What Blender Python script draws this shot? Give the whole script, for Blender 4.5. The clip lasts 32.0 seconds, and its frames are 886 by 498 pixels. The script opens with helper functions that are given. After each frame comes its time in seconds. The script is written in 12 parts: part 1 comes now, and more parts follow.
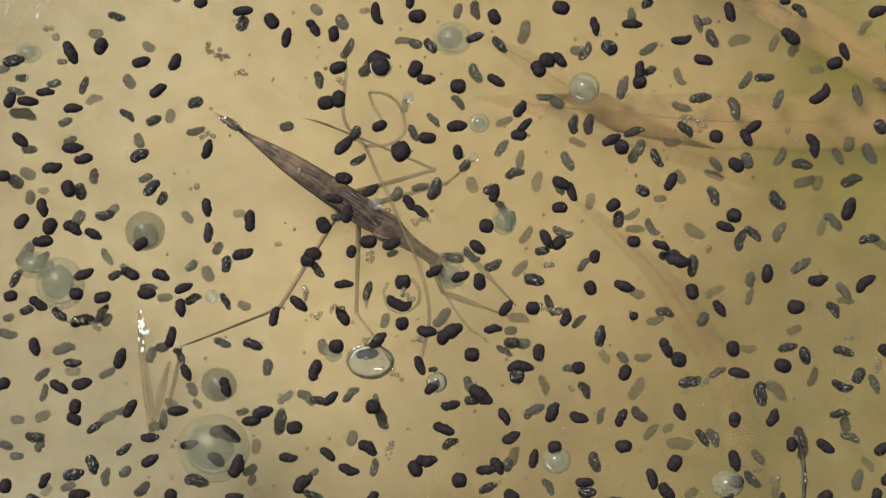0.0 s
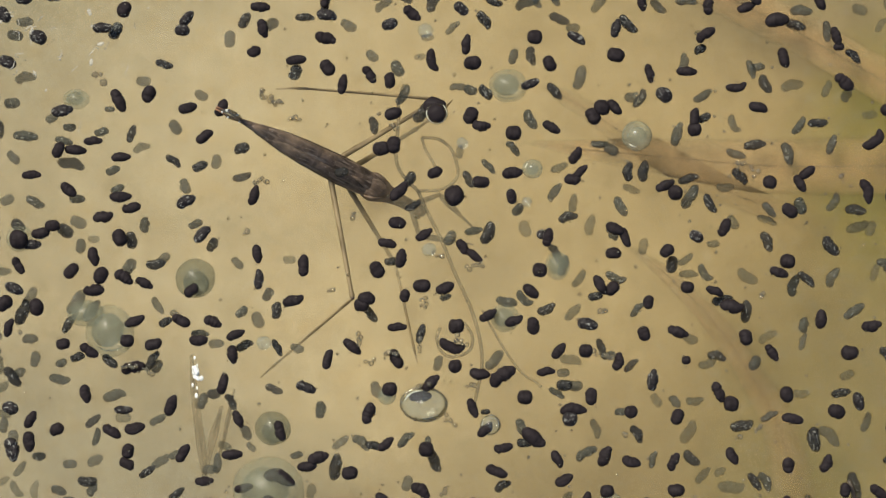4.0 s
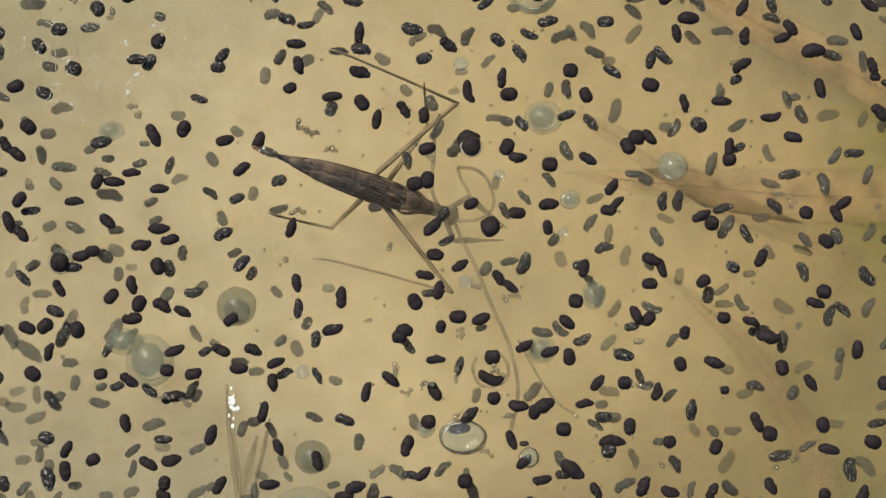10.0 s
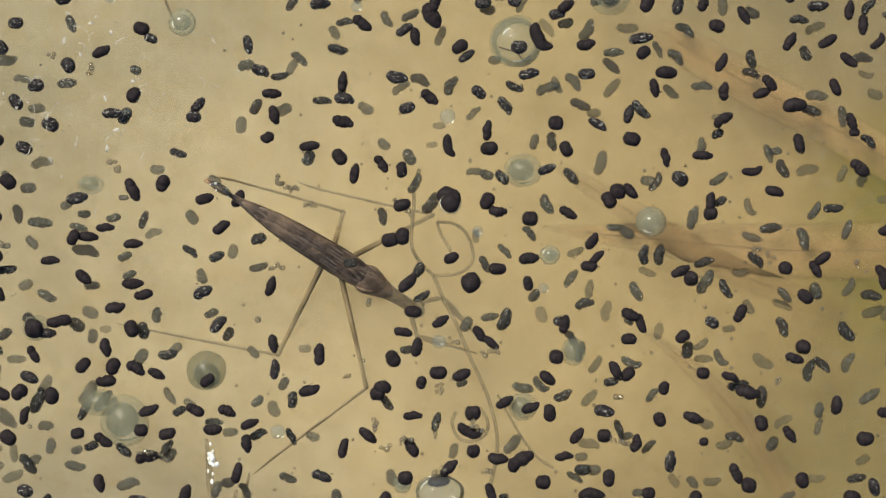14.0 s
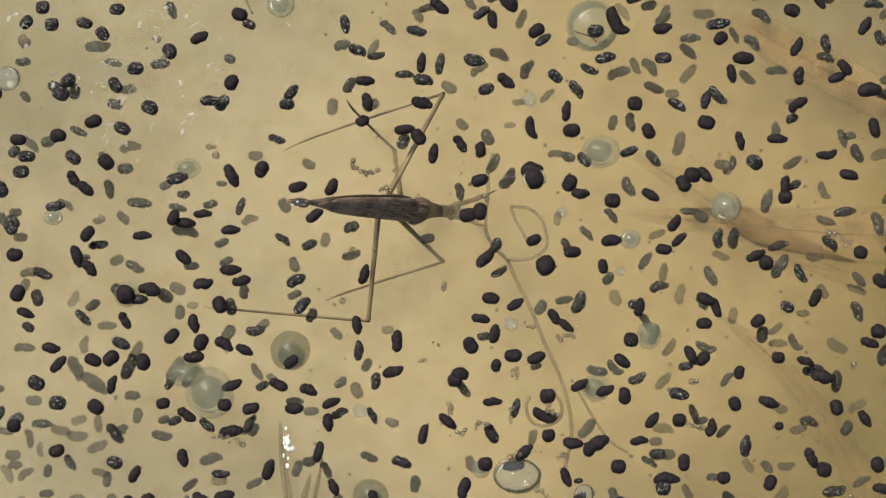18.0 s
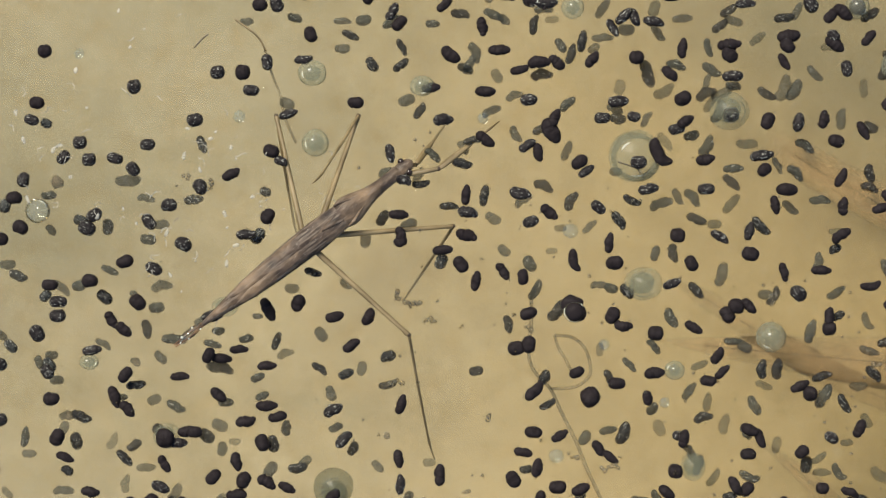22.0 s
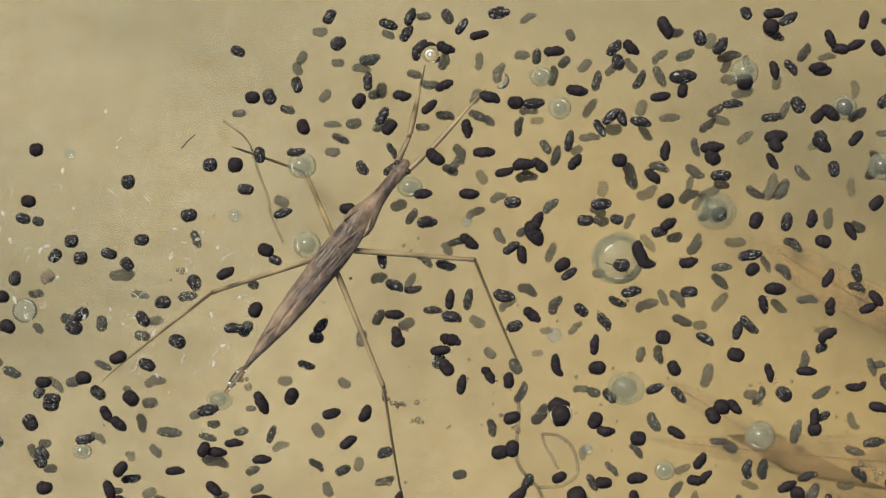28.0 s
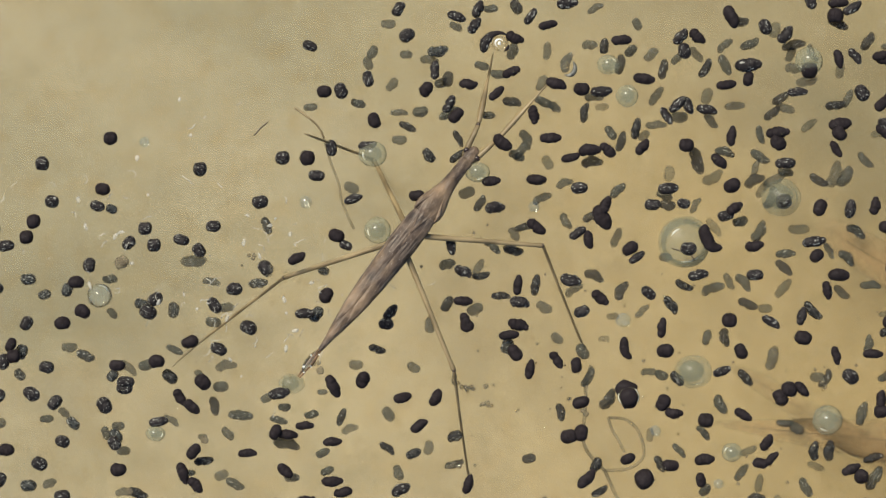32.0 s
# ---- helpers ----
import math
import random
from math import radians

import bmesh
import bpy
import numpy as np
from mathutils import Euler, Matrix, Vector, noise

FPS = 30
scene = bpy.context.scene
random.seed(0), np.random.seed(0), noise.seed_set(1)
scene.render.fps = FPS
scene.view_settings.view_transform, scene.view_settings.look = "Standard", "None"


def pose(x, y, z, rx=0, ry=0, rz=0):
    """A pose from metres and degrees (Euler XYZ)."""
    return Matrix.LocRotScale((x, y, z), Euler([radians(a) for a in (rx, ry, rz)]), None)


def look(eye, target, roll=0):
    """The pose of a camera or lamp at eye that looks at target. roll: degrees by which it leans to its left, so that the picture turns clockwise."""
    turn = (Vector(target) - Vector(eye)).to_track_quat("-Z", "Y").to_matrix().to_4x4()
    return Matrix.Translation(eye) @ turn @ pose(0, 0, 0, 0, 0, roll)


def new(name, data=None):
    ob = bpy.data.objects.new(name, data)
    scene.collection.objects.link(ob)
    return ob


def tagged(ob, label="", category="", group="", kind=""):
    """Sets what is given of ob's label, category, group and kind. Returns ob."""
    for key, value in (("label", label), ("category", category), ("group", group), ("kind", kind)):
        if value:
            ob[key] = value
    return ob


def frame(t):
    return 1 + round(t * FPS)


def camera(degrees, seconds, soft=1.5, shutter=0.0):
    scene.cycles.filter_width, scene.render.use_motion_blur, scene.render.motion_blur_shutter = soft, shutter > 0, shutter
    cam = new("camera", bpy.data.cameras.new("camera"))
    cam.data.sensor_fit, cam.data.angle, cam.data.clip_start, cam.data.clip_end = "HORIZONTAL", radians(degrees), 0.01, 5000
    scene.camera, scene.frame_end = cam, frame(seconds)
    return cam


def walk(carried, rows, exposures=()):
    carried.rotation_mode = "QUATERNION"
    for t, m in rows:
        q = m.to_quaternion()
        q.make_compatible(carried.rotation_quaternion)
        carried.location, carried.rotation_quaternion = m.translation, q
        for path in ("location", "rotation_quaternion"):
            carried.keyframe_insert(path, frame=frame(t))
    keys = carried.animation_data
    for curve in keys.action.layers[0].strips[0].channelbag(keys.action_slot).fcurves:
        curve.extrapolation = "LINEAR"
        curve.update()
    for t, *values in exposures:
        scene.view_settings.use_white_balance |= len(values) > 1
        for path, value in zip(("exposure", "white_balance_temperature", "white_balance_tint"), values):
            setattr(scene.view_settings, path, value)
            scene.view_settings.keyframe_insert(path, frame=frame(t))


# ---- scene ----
cam = camera(20, 32.0, soft=1.3)
PATH = [
    (0, pose(0.000000, -0.000000, 0.400166)),
    (0.5, pose(-0.000963, 0.001521, 0.400166)),
    (1, pose(-0.001782, 0.001656, 0.400166)),
    (1.5, pose(-0.002475, 0.000527, 0.400166)),
    (2, pose(-0.003582, -0.001233, 0.400166)),
    (2.5, pose(-0.003582, 0.000279, 0.400166)),
    (3, pose(-0.004824, 0.001521, 0.400166)),
    (3.5, pose(-0.006336, 0.004658, 0.400166)),
    (4, pose(-0.008541, 0.007277, 0.400166)),
    (4.5, pose(-0.010053, 0.010031, 0.400166)),
    (6.5, pose(-0.012402, 0.014886, 0.400166)),
    (7, pose(-0.013644, 0.015827, 0.400166)),
    (7.5, pose(-0.013923, 0.016646, 0.400166)),
    (8, pose(-0.011574, 0.016272, 0.400166)),
    (8.5, pose(-0.011160, 0.015269, 0.400166)),
    (9, pose(-0.011709, 0.013095, 0.400166)),
    (9.5, pose(-0.013230, 0.011583, 0.400166)),
    (10, pose(-0.014337, 0.012132, 0.400166)),
    (10.5, pose(-0.013365, 0.013923, 0.400166)),
    (11, pose(-0.011988, 0.016123, 0.400166)),
    (11.5, pose(-0.011574, 0.019274, 0.400166)),
    (12, pose(-0.012123, 0.021640, 0.400166)),
    (12.5, pose(-0.012816, 0.020952, 0.400166)),
    (13, pose(-0.011709, 0.019710, 0.400166)),
    (13.5, pose(-0.010332, 0.021366, 0.400166)),
    (14, pose(-0.011025, 0.020952, 0.400166)),
    (14.5, pose(-0.013086, 0.019823, 0.400166)),
    (16.5, pose(-0.016947, 0.014036, 0.400166)),
    (17, pose(-0.019701, 0.014036, 0.400166)),
    (17.5, pose(-0.022878, 0.015439, 0.400166)),
    (18, pose(-0.023004, 0.018468, 0.400166)),
    (18.5, pose(-0.023008, 0.020949, 0.400166)),
    (19, pose(-0.024525, 0.024873, 0.400166)),
    (19.5, pose(-0.026451, 0.028046, 0.400166)),
    (20, pose(-0.028107, 0.029223, 0.400166)),
    (20.5, pose(-0.028800, 0.028667, 0.400166)),
    (21, pose(-0.027972, 0.028809, 0.400166)),
    (21.5, pose(-0.028656, 0.032805, 0.400166)),
    (22, pose(-0.030033, 0.039285, 0.400166)),
    (22.5, pose(-0.029970, 0.042852, 0.400166)),
    (23, pose(-0.025907, 0.046570, 0.400166)),
    (23.5, pose(-0.022599, 0.051656, 0.400166)),
    (24, pose(-0.021627, 0.053726, 0.400166)),
    (24.5, pose(-0.021492, 0.052754, 0.400166)),
    (26.5, pose(-0.023153, 0.051286, 0.403347)),
    (27, pose(-0.024725, 0.053893, 0.402068)),
    (27.5, pose(-0.026405, 0.055295, 0.400316)),
    (28, pose(-0.027981, 0.055269, 0.400166)),
    (28.5, pose(-0.028759, 0.053427, 0.400113)),
    (29, pose(-0.029742, 0.050770, 0.400590)),
    (29.5, pose(-0.031486, 0.050290, 0.401522)),
    (30, pose(-0.032843, 0.051257, 0.401798)),
    (30.5, pose(-0.034506, 0.050658, 0.402318)),
    (31, pose(-0.036932, 0.050059, 0.402694)),
    (31.5, pose(-0.038108, 0.051341, 0.403652)),
    (32, pose(-0.039108, 0.053008, 0.405787)),
]
walk(cam, PATH)

MM = 0.001
FLOOR_Z = -0.045

# ---- daylight ----
world = bpy.data.worlds.new("daylight")
scene.world = world
world.use_nodes = True
wn = world.node_tree
sky = wn.nodes.new("ShaderNodeTexSky")
sky.sky_type, sky.sun_disc = "NISHITA", False
sky.sun_elevation, sky.sun_rotation = radians(52), radians(-35)
wn.nodes["Background"].inputs["Strength"].default_value = 0.125
wn.links.new(sky.outputs[0], wn.nodes["Background"].inputs["Color"])
sun = new("sun", bpy.data.lights.new("sun", "SUN"))
sun.data.energy, sun.data.angle, sun.data.color = 4.85, radians(30), (1.0, 0.92, 0.75)
sun.matrix_world = look((-0.36, 0.50, 0.80), (0, 0, 0))
scene.view_settings.exposure = 0.0


# ---- materials ----
def nodes_of(name):
    m = bpy.data.materials.new(name)
    m.use_nodes = True
    return m, m.node_tree, m.node_tree.nodes["Principled BSDF"]


def noise_mix(nt, a, b, scale, low, high, detail=4.0, stretch=(1, 1, 1), space="Object"):
    """A mix of two colours by a noise of that scale (per metre)."""
    co = nt.nodes.new("ShaderNodeTexCoord")
    mp = nt.nodes.new("ShaderNodeMapping")
    mp.inputs["Scale"].default_value = stretch
    nz = nt.nodes.new("ShaderNodeTexNoise")
    nz.inputs["Scale"].default_value, nz.inputs["Detail"].default_value = scale, detail
    rm = nt.nodes.new("ShaderNodeMapRange")
    rm.inputs["From Min"].default_value, rm.inputs["From Max"].default_value = low, high
    mx = nt.nodes.new("ShaderNodeMix")
    mx.data_type = "RGBA"
    nt.links.new(co.outputs[space], mp.inputs["Vector"])
    nt.links.new(mp.outputs[0], nz.inputs["Vector"])
    nt.links.new(nz.outputs[0], rm.inputs["Value"])
    nt.links.new(rm.outputs[0], mx.inputs[0])
    for k, c in ((6, a), (7, b)):
        if isinstance(c, tuple):
            mx.inputs[k].default_value = (*c, 1)
        else:
            nt.links.new(c, mx.inputs[k])
    return mx.outputs[2], rm.outputs[0]


def plain(name, a, b, scale, rough=0.6, low=0.35, high=0.65, stretch=(1, 1, 1), bump=0.0, spec=0.5, metal=0.0):
    m, nt, p = nodes_of(name)
    col, fac = noise_mix(nt, a, b, scale, low, high, stretch=stretch)
    nt.links.new(col, p.inputs["Base Color"])
    p.inputs["Roughness"].default_value, p.inputs["Specular IOR Level"].default_value = rough, spec
    p.inputs["Metallic"].default_value = metal
    if bump:
        bp = nt.nodes.new("ShaderNodeBump")
        bp.inputs["Strength"].default_value, bp.inputs["Distance"].default_value = bump, 0.0003
        nt.links.new(fac, bp.inputs["Height"])
        nt.links.new(bp.outputs[0], p.inputs["Normal"])
    return m


def see_through(m, share):
    """Lets that share of the light straight through the material."""
    nt = m.node_tree
    p, out = nt.nodes["Principled BSDF"], nt.nodes["Material Output"]
    tr, mx = nt.nodes.new("ShaderNodeBsdfTransparent"), nt.nodes.new("ShaderNodeMixShader")
    mx.inputs[0].default_value = share
    nt.links.new(p.outputs[0], mx.inputs[1])
    nt.links.new(tr.outputs[0], mx.inputs[2])
    nt.links.new(mx.outputs[0], out.inputs["Surface"])
    return m


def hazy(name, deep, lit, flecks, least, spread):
    """An embryo with the haze of cloudy water put into its material: a see-through share that differs from one to the
    next, higher at its margins and tail to imitate blur (the mesh's attribute 'thick')."""
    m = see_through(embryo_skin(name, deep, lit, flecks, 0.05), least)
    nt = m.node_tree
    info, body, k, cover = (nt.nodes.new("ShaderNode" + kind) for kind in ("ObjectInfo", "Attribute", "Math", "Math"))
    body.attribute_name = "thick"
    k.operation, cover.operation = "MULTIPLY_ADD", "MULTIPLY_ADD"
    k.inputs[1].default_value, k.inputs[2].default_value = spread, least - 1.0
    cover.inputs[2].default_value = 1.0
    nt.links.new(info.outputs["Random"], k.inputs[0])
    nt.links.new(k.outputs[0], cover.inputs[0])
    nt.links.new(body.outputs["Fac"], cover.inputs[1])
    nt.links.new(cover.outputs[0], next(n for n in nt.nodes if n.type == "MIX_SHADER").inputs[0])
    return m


def hazy_margin(m, most):
    """Lets light through a leaf, more so towards its margin, to imitate murk's haze and blur (the mesh's attribute
    'thick').
    """
    see_through(m, 1.0)
    nt = m.node_tree
    mx = next(n for n in nt.nodes if n.type == "MIX_SHADER")
    at_ = nt.nodes.new("ShaderNodeAttribute")
    at_.attribute_name = "thick"
    k = nt.nodes.new("ShaderNodeMath")
    k.operation = "MULTIPLY_ADD"
    k.inputs[1].default_value, k.inputs[2].default_value = -most, 1.0
    nt.links.new(at_.outputs["Fac"], k.inputs[0])
    nt.links.new(k.outputs[0], mx.inputs[0])
    return m


def floor_material():
    """Sand-coloured plastic, grown over with olive algae towards the east side, with dimming towards the edges put into
    its colour.
    """
    m, nt, p = nodes_of("tray_floor")
    grain, _ = noise_mix(nt, (0.62, 0.48, 0.235), (0.73, 0.58, 0.31), 330, 0.32, 0.68, detail=6)
    fine, _ = noise_mix(nt, grain, (0.74, 0.60, 0.33), 120, 0.45, 0.70)
    cloud, _ = noise_mix(nt, fine, (0.53, 0.42, 0.215), 40, 0.48, 0.72, stretch=(1, 1.7, 1))
    soft, _ = noise_mix(nt, cloud, (0.52, 0.42, 0.235), 22, 0.5, 0.75)
    green, _ = noise_mix(nt, (0.118, 0.104, 0.020), (0.090, 0.094, 0.006), 26, 0.40, 0.62)
    co = nt.nodes.new("ShaderNodeTexCoord")
    xyz = nt.nodes.new("ShaderNodeSeparateXYZ")
    nt.links.new(co.outputs["Object"], xyz.inputs[0])
    nz = nt.nodes.new("ShaderNodeTexNoise")
    nz.inputs["Scale"].default_value, nz.inputs["Detail"].default_value = 18, 3
    nt.links.new(co.outputs["Object"], nz.inputs["Vector"])

    def side_stain_dimming(kx, ky, wobble, low, high, below, above):
        """Mixes the colour above into the one below where kx * x + ky * y + noise passes a line."""
        y_part = nt.nodes.new("ShaderNodeMath")
        y_part.operation = "MULTIPLY"
        y_part.inputs[1].default_value = ky
        nt.links.new(xyz.outputs["Y"], y_part.inputs[0])
        x_part = nt.nodes.new("ShaderNodeMath")
        x_part.operation = "MULTIPLY_ADD"
        x_part.inputs[1].default_value = kx
        nt.links.new(xyz.outputs["X"], x_part.inputs[0])
        nt.links.new(y_part.outputs[0], x_part.inputs[2])
        reach = nt.nodes.new("ShaderNodeMath")
        reach.operation = "MULTIPLY_ADD"
        reach.inputs[1].default_value = wobble
        nt.links.new(nz.outputs[0], reach.inputs[0])
        nt.links.new(x_part.outputs[0], reach.inputs[2])
        rm = nt.nodes.new("ShaderNodeMapRange")
        rm.interpolation_type = "SMOOTHSTEP"
        rm.inputs["From Min"].default_value, rm.inputs["From Max"].default_value = low, high
        nt.links.new(reach.outputs[0], rm.inputs["Value"])
        mx = nt.nodes.new("ShaderNodeMix")
        mx.data_type = "RGBA"
        nt.links.new(rm.outputs[0], mx.inputs[0])
        nt.links.new(below, mx.inputs[6])
        if isinstance(above, tuple):
            mx.inputs[7].default_value = (*above, 1)
        else:
            nt.links.new(above, mx.inputs[7])
        return mx.outputs[2]

    smear, _ = noise_mix(nt, (0.365, 0.31, 0.182), (0.215, 0.192, 0.108), 20, 0.40, 0.58, stretch=(0.5, 1.6, 1))
    grey = side_stain_dimming(-0.55, 0.83, 0.02, 0.036, 0.110, soft, smear)
    warm = side_stain_dimming(0.95, 0.20, 0.03, -0.035, 0.040, grey, (0.60, 0.445, 0.190))
    # Brown to north: lens vignetting put into the floor's colour; olive also holds algae.
    brown = side_stain_dimming(0.90, 0.10, 0.03, 0.034, 0.090, warm, (0.40, 0.262, 0.070))
    southwest = side_stain_dimming(-0.45, -0.85, 0.03, 0.040, 0.075, brown, (0.36, 0.31, 0.185))
    south = side_stain_dimming(0.42, -0.90, 0.03, 0.022, 0.056, southwest, (0.225, 0.155, 0.042))
    north = side_stain_dimming(0.50, 0.85, 0.03, 0.056, 0.100, south, (0.215, 0.190, 0.112))
    olive = side_stain_dimming(0.86, -0.50, 0.035, 0.054, 0.082, north, green)
    away = nt.nodes.new("ShaderNodeVectorMath")
    away.operation = "DISTANCE"
    away.inputs[1].default_value = (0.078, 0.022, FLOOR_Z)
    nt.links.new(co.outputs["Object"], away.inputs[0])
    ragged = nt.nodes.new("ShaderNodeMath")
    ragged.operation = "MULTIPLY_ADD"
    ragged.inputs[1].default_value = 0.03
    nt.links.new(nz.outputs[0], ragged.inputs[0])
    nt.links.new(away.outputs["Value"], ragged.inputs[2])
    near = nt.nodes.new("ShaderNodeMapRange")
    near.interpolation_type = "SMOOTHSTEP"
    near.inputs["From Min"].default_value, near.inputs["From Max"].default_value = 0.046, 0.026
    nt.links.new(ragged.outputs[0], near.inputs["Value"])
    patch = nt.nodes.new("ShaderNodeMix")
    patch.data_type = "RGBA"
    patch.inputs[7].default_value = (0.190, 0.180, 0.002, 1)
    nt.links.new(near.outputs[0], patch.inputs[0])
    nt.links.new(olive, patch.inputs[6])
    moss = patch.outputs[2]
    for scale, pale, low, high in ((210, 0.90, 0.40, 0.62), (650, 0.93, 0.42, 0.60)):
        blot, _ = noise_mix(nt, (1.0, 1.0, 1.0), (pale, pale * 0.99, pale * 0.96), scale, low, high, detail=5)
        times = nt.nodes.new("ShaderNodeMix")
        times.data_type, times.blend_type = "RGBA", "MULTIPLY"
        times.inputs[0].default_value = 1.0
        nt.links.new(moss, times.inputs[6])
        nt.links.new(blot, times.inputs[7])
        moss = times.outputs[2]
    nt.links.new(moss, p.inputs["Base Color"])
    p.inputs["Roughness"].default_value = 0.8
    return m


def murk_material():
    """Haze of cloudy water as a half-clear colour: greyish in the west, browner in the east."""
    m, nt, p = nodes_of("water_haze")
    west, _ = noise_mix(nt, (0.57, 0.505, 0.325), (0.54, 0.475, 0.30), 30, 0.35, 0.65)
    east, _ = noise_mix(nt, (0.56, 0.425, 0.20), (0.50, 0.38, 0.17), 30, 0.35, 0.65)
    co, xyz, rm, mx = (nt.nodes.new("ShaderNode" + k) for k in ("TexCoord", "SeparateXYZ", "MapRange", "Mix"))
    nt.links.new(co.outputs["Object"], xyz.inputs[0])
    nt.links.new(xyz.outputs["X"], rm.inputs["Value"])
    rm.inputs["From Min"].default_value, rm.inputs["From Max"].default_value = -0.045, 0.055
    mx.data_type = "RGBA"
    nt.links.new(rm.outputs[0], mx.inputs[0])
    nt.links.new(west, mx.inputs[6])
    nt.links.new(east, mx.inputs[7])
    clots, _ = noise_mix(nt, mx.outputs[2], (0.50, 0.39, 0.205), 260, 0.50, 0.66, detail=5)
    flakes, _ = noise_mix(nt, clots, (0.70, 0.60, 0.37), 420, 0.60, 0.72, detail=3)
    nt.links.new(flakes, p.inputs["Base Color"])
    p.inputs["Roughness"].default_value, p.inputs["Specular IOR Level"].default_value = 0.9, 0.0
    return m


def bubble_material(name, tint, body, share, blend, ripple=0.0, rough=0.06):
    """A thin wet film: clear, with a gloss that grows towards its rim."""
    m, nt, p = nodes_of(name)
    out = nt.nodes["Material Output"]
    tr = nt.nodes.new("ShaderNodeBsdfTransparent")
    tr.inputs["Color"].default_value = (*tint, 1)
    gl = nt.nodes.new("ShaderNodeBsdfGlossy")
    gl.inputs["Roughness"].default_value = rough
    if ripple:
        nz = nt.nodes.new("ShaderNodeTexNoise")
        nz.inputs["Scale"].default_value, nz.inputs["Detail"].default_value = 700, 2
        co = nt.nodes.new("ShaderNodeTexCoord")
        nt.links.new(co.outputs["Object"], nz.inputs["Vector"])
        bp = nt.nodes.new("ShaderNodeBump")
        bp.inputs["Strength"].default_value, bp.inputs["Distance"].default_value = ripple, 0.0008
        nt.links.new(nz.outputs[0], bp.inputs["Height"])
        nt.links.new(bp.outputs[0], gl.inputs["Normal"])
    lw = nt.nodes.new("ShaderNodeLayerWeight")
    lw.inputs["Blend"].default_value = blend
    mx = nt.nodes.new("ShaderNodeMixShader")
    nt.links.new(lw.outputs["Fresnel"], mx.inputs[0])
    p.inputs["Base Color"].default_value = (*body, 1)
    p.inputs["Roughness"].default_value = 0.25
    base = nt.nodes.new("ShaderNodeMixShader")
    base.inputs[0].default_value = share
    nt.links.new(p.outputs[0], base.inputs[1])
    nt.links.new(tr.outputs[0], base.inputs[2])
    nt.links.new(base.outputs[0], mx.inputs[1])
    nt.links.new(gl.outputs[0], mx.inputs[2])
    nt.links.new(mx.outputs[0], out.inputs["Surface"])
    return m


def embryo_skin(name, deep, lit, flecks=0.0, gloss=0.2):
    """Grainy skin; wet glints put into its colour as pale flecks, in streaks that differ from one embryo to the next.
    """
    m, nt, p = nodes_of(name)
    col, _ = noise_mix(nt, deep, lit, 3.2, 0.35, 0.7, detail=6)
    co = nt.nodes.new("ShaderNodeTexCoord")
    info = nt.nodes.new("ShaderNodeObjectInfo")
    seed = nt.nodes.new("ShaderNodeMath")
    seed.operation = "MULTIPLY"
    seed.inputs[1].default_value = 40
    nt.links.new(info.outputs["Random"], seed.inputs[0])
    if flecks:
        nz = nt.nodes.new("ShaderNodeTexNoise")
        nz.noise_dimensions = "4D"
        nz.inputs["Scale"].default_value, nz.inputs["Detail"].default_value = 10.0, 4
        nt.links.new(seed.outputs[0], nz.inputs["W"])
        mp = nt.nodes.new("ShaderNodeMapping")
        mp.inputs["Scale"].default_value = (0.55, 1.3, 1.0)
        nt.links.new(co.outputs["Object"], mp.inputs["Vector"])
        nt.links.new(mp.outputs[0], nz.inputs["Vector"])
        rm = nt.nodes.new("ShaderNodeMapRange")
        rm.inputs["From Min"].default_value, rm.inputs["From Max"].default_value = 0.57, 0.67
        rm.inputs["To Max"].default_value = flecks
        nt.links.new(nz.outputs[0], rm.inputs["Value"])
        mx = nt.nodes.new("ShaderNodeMix")
        mx.data_type = "RGBA"
        mx.inputs[7].default_value = (0.50, 0.50, 0.44, 1)
        nt.links.new(rm.outputs[0], mx.inputs[0])
        nt.links.new(col, mx.inputs[6])
        col = mx.outputs[2]
    nt.links.new(col, p.inputs["Base Color"])
    p.inputs["Roughness"].default_value, p.inputs["Specular IOR Level"].default_value = 0.34, gloss
    grain = nt.nodes.new("ShaderNodeTexNoise")
    grain.inputs["Scale"].default_value, grain.inputs["Detail"].default_value = 9.0, 3
    nt.links.new(co.outputs["Object"], grain.inputs["Vector"])
    bp = nt.nodes.new("ShaderNodeBump")
    bp.inputs["Strength"].default_value, bp.inputs["Distance"].default_value = 0.4, 0.0003
    nt.links.new(grain.outputs[0], bp.inputs["Height"])
    nt.links.new(bp.outputs[0], p.inputs["Normal"])
    return m


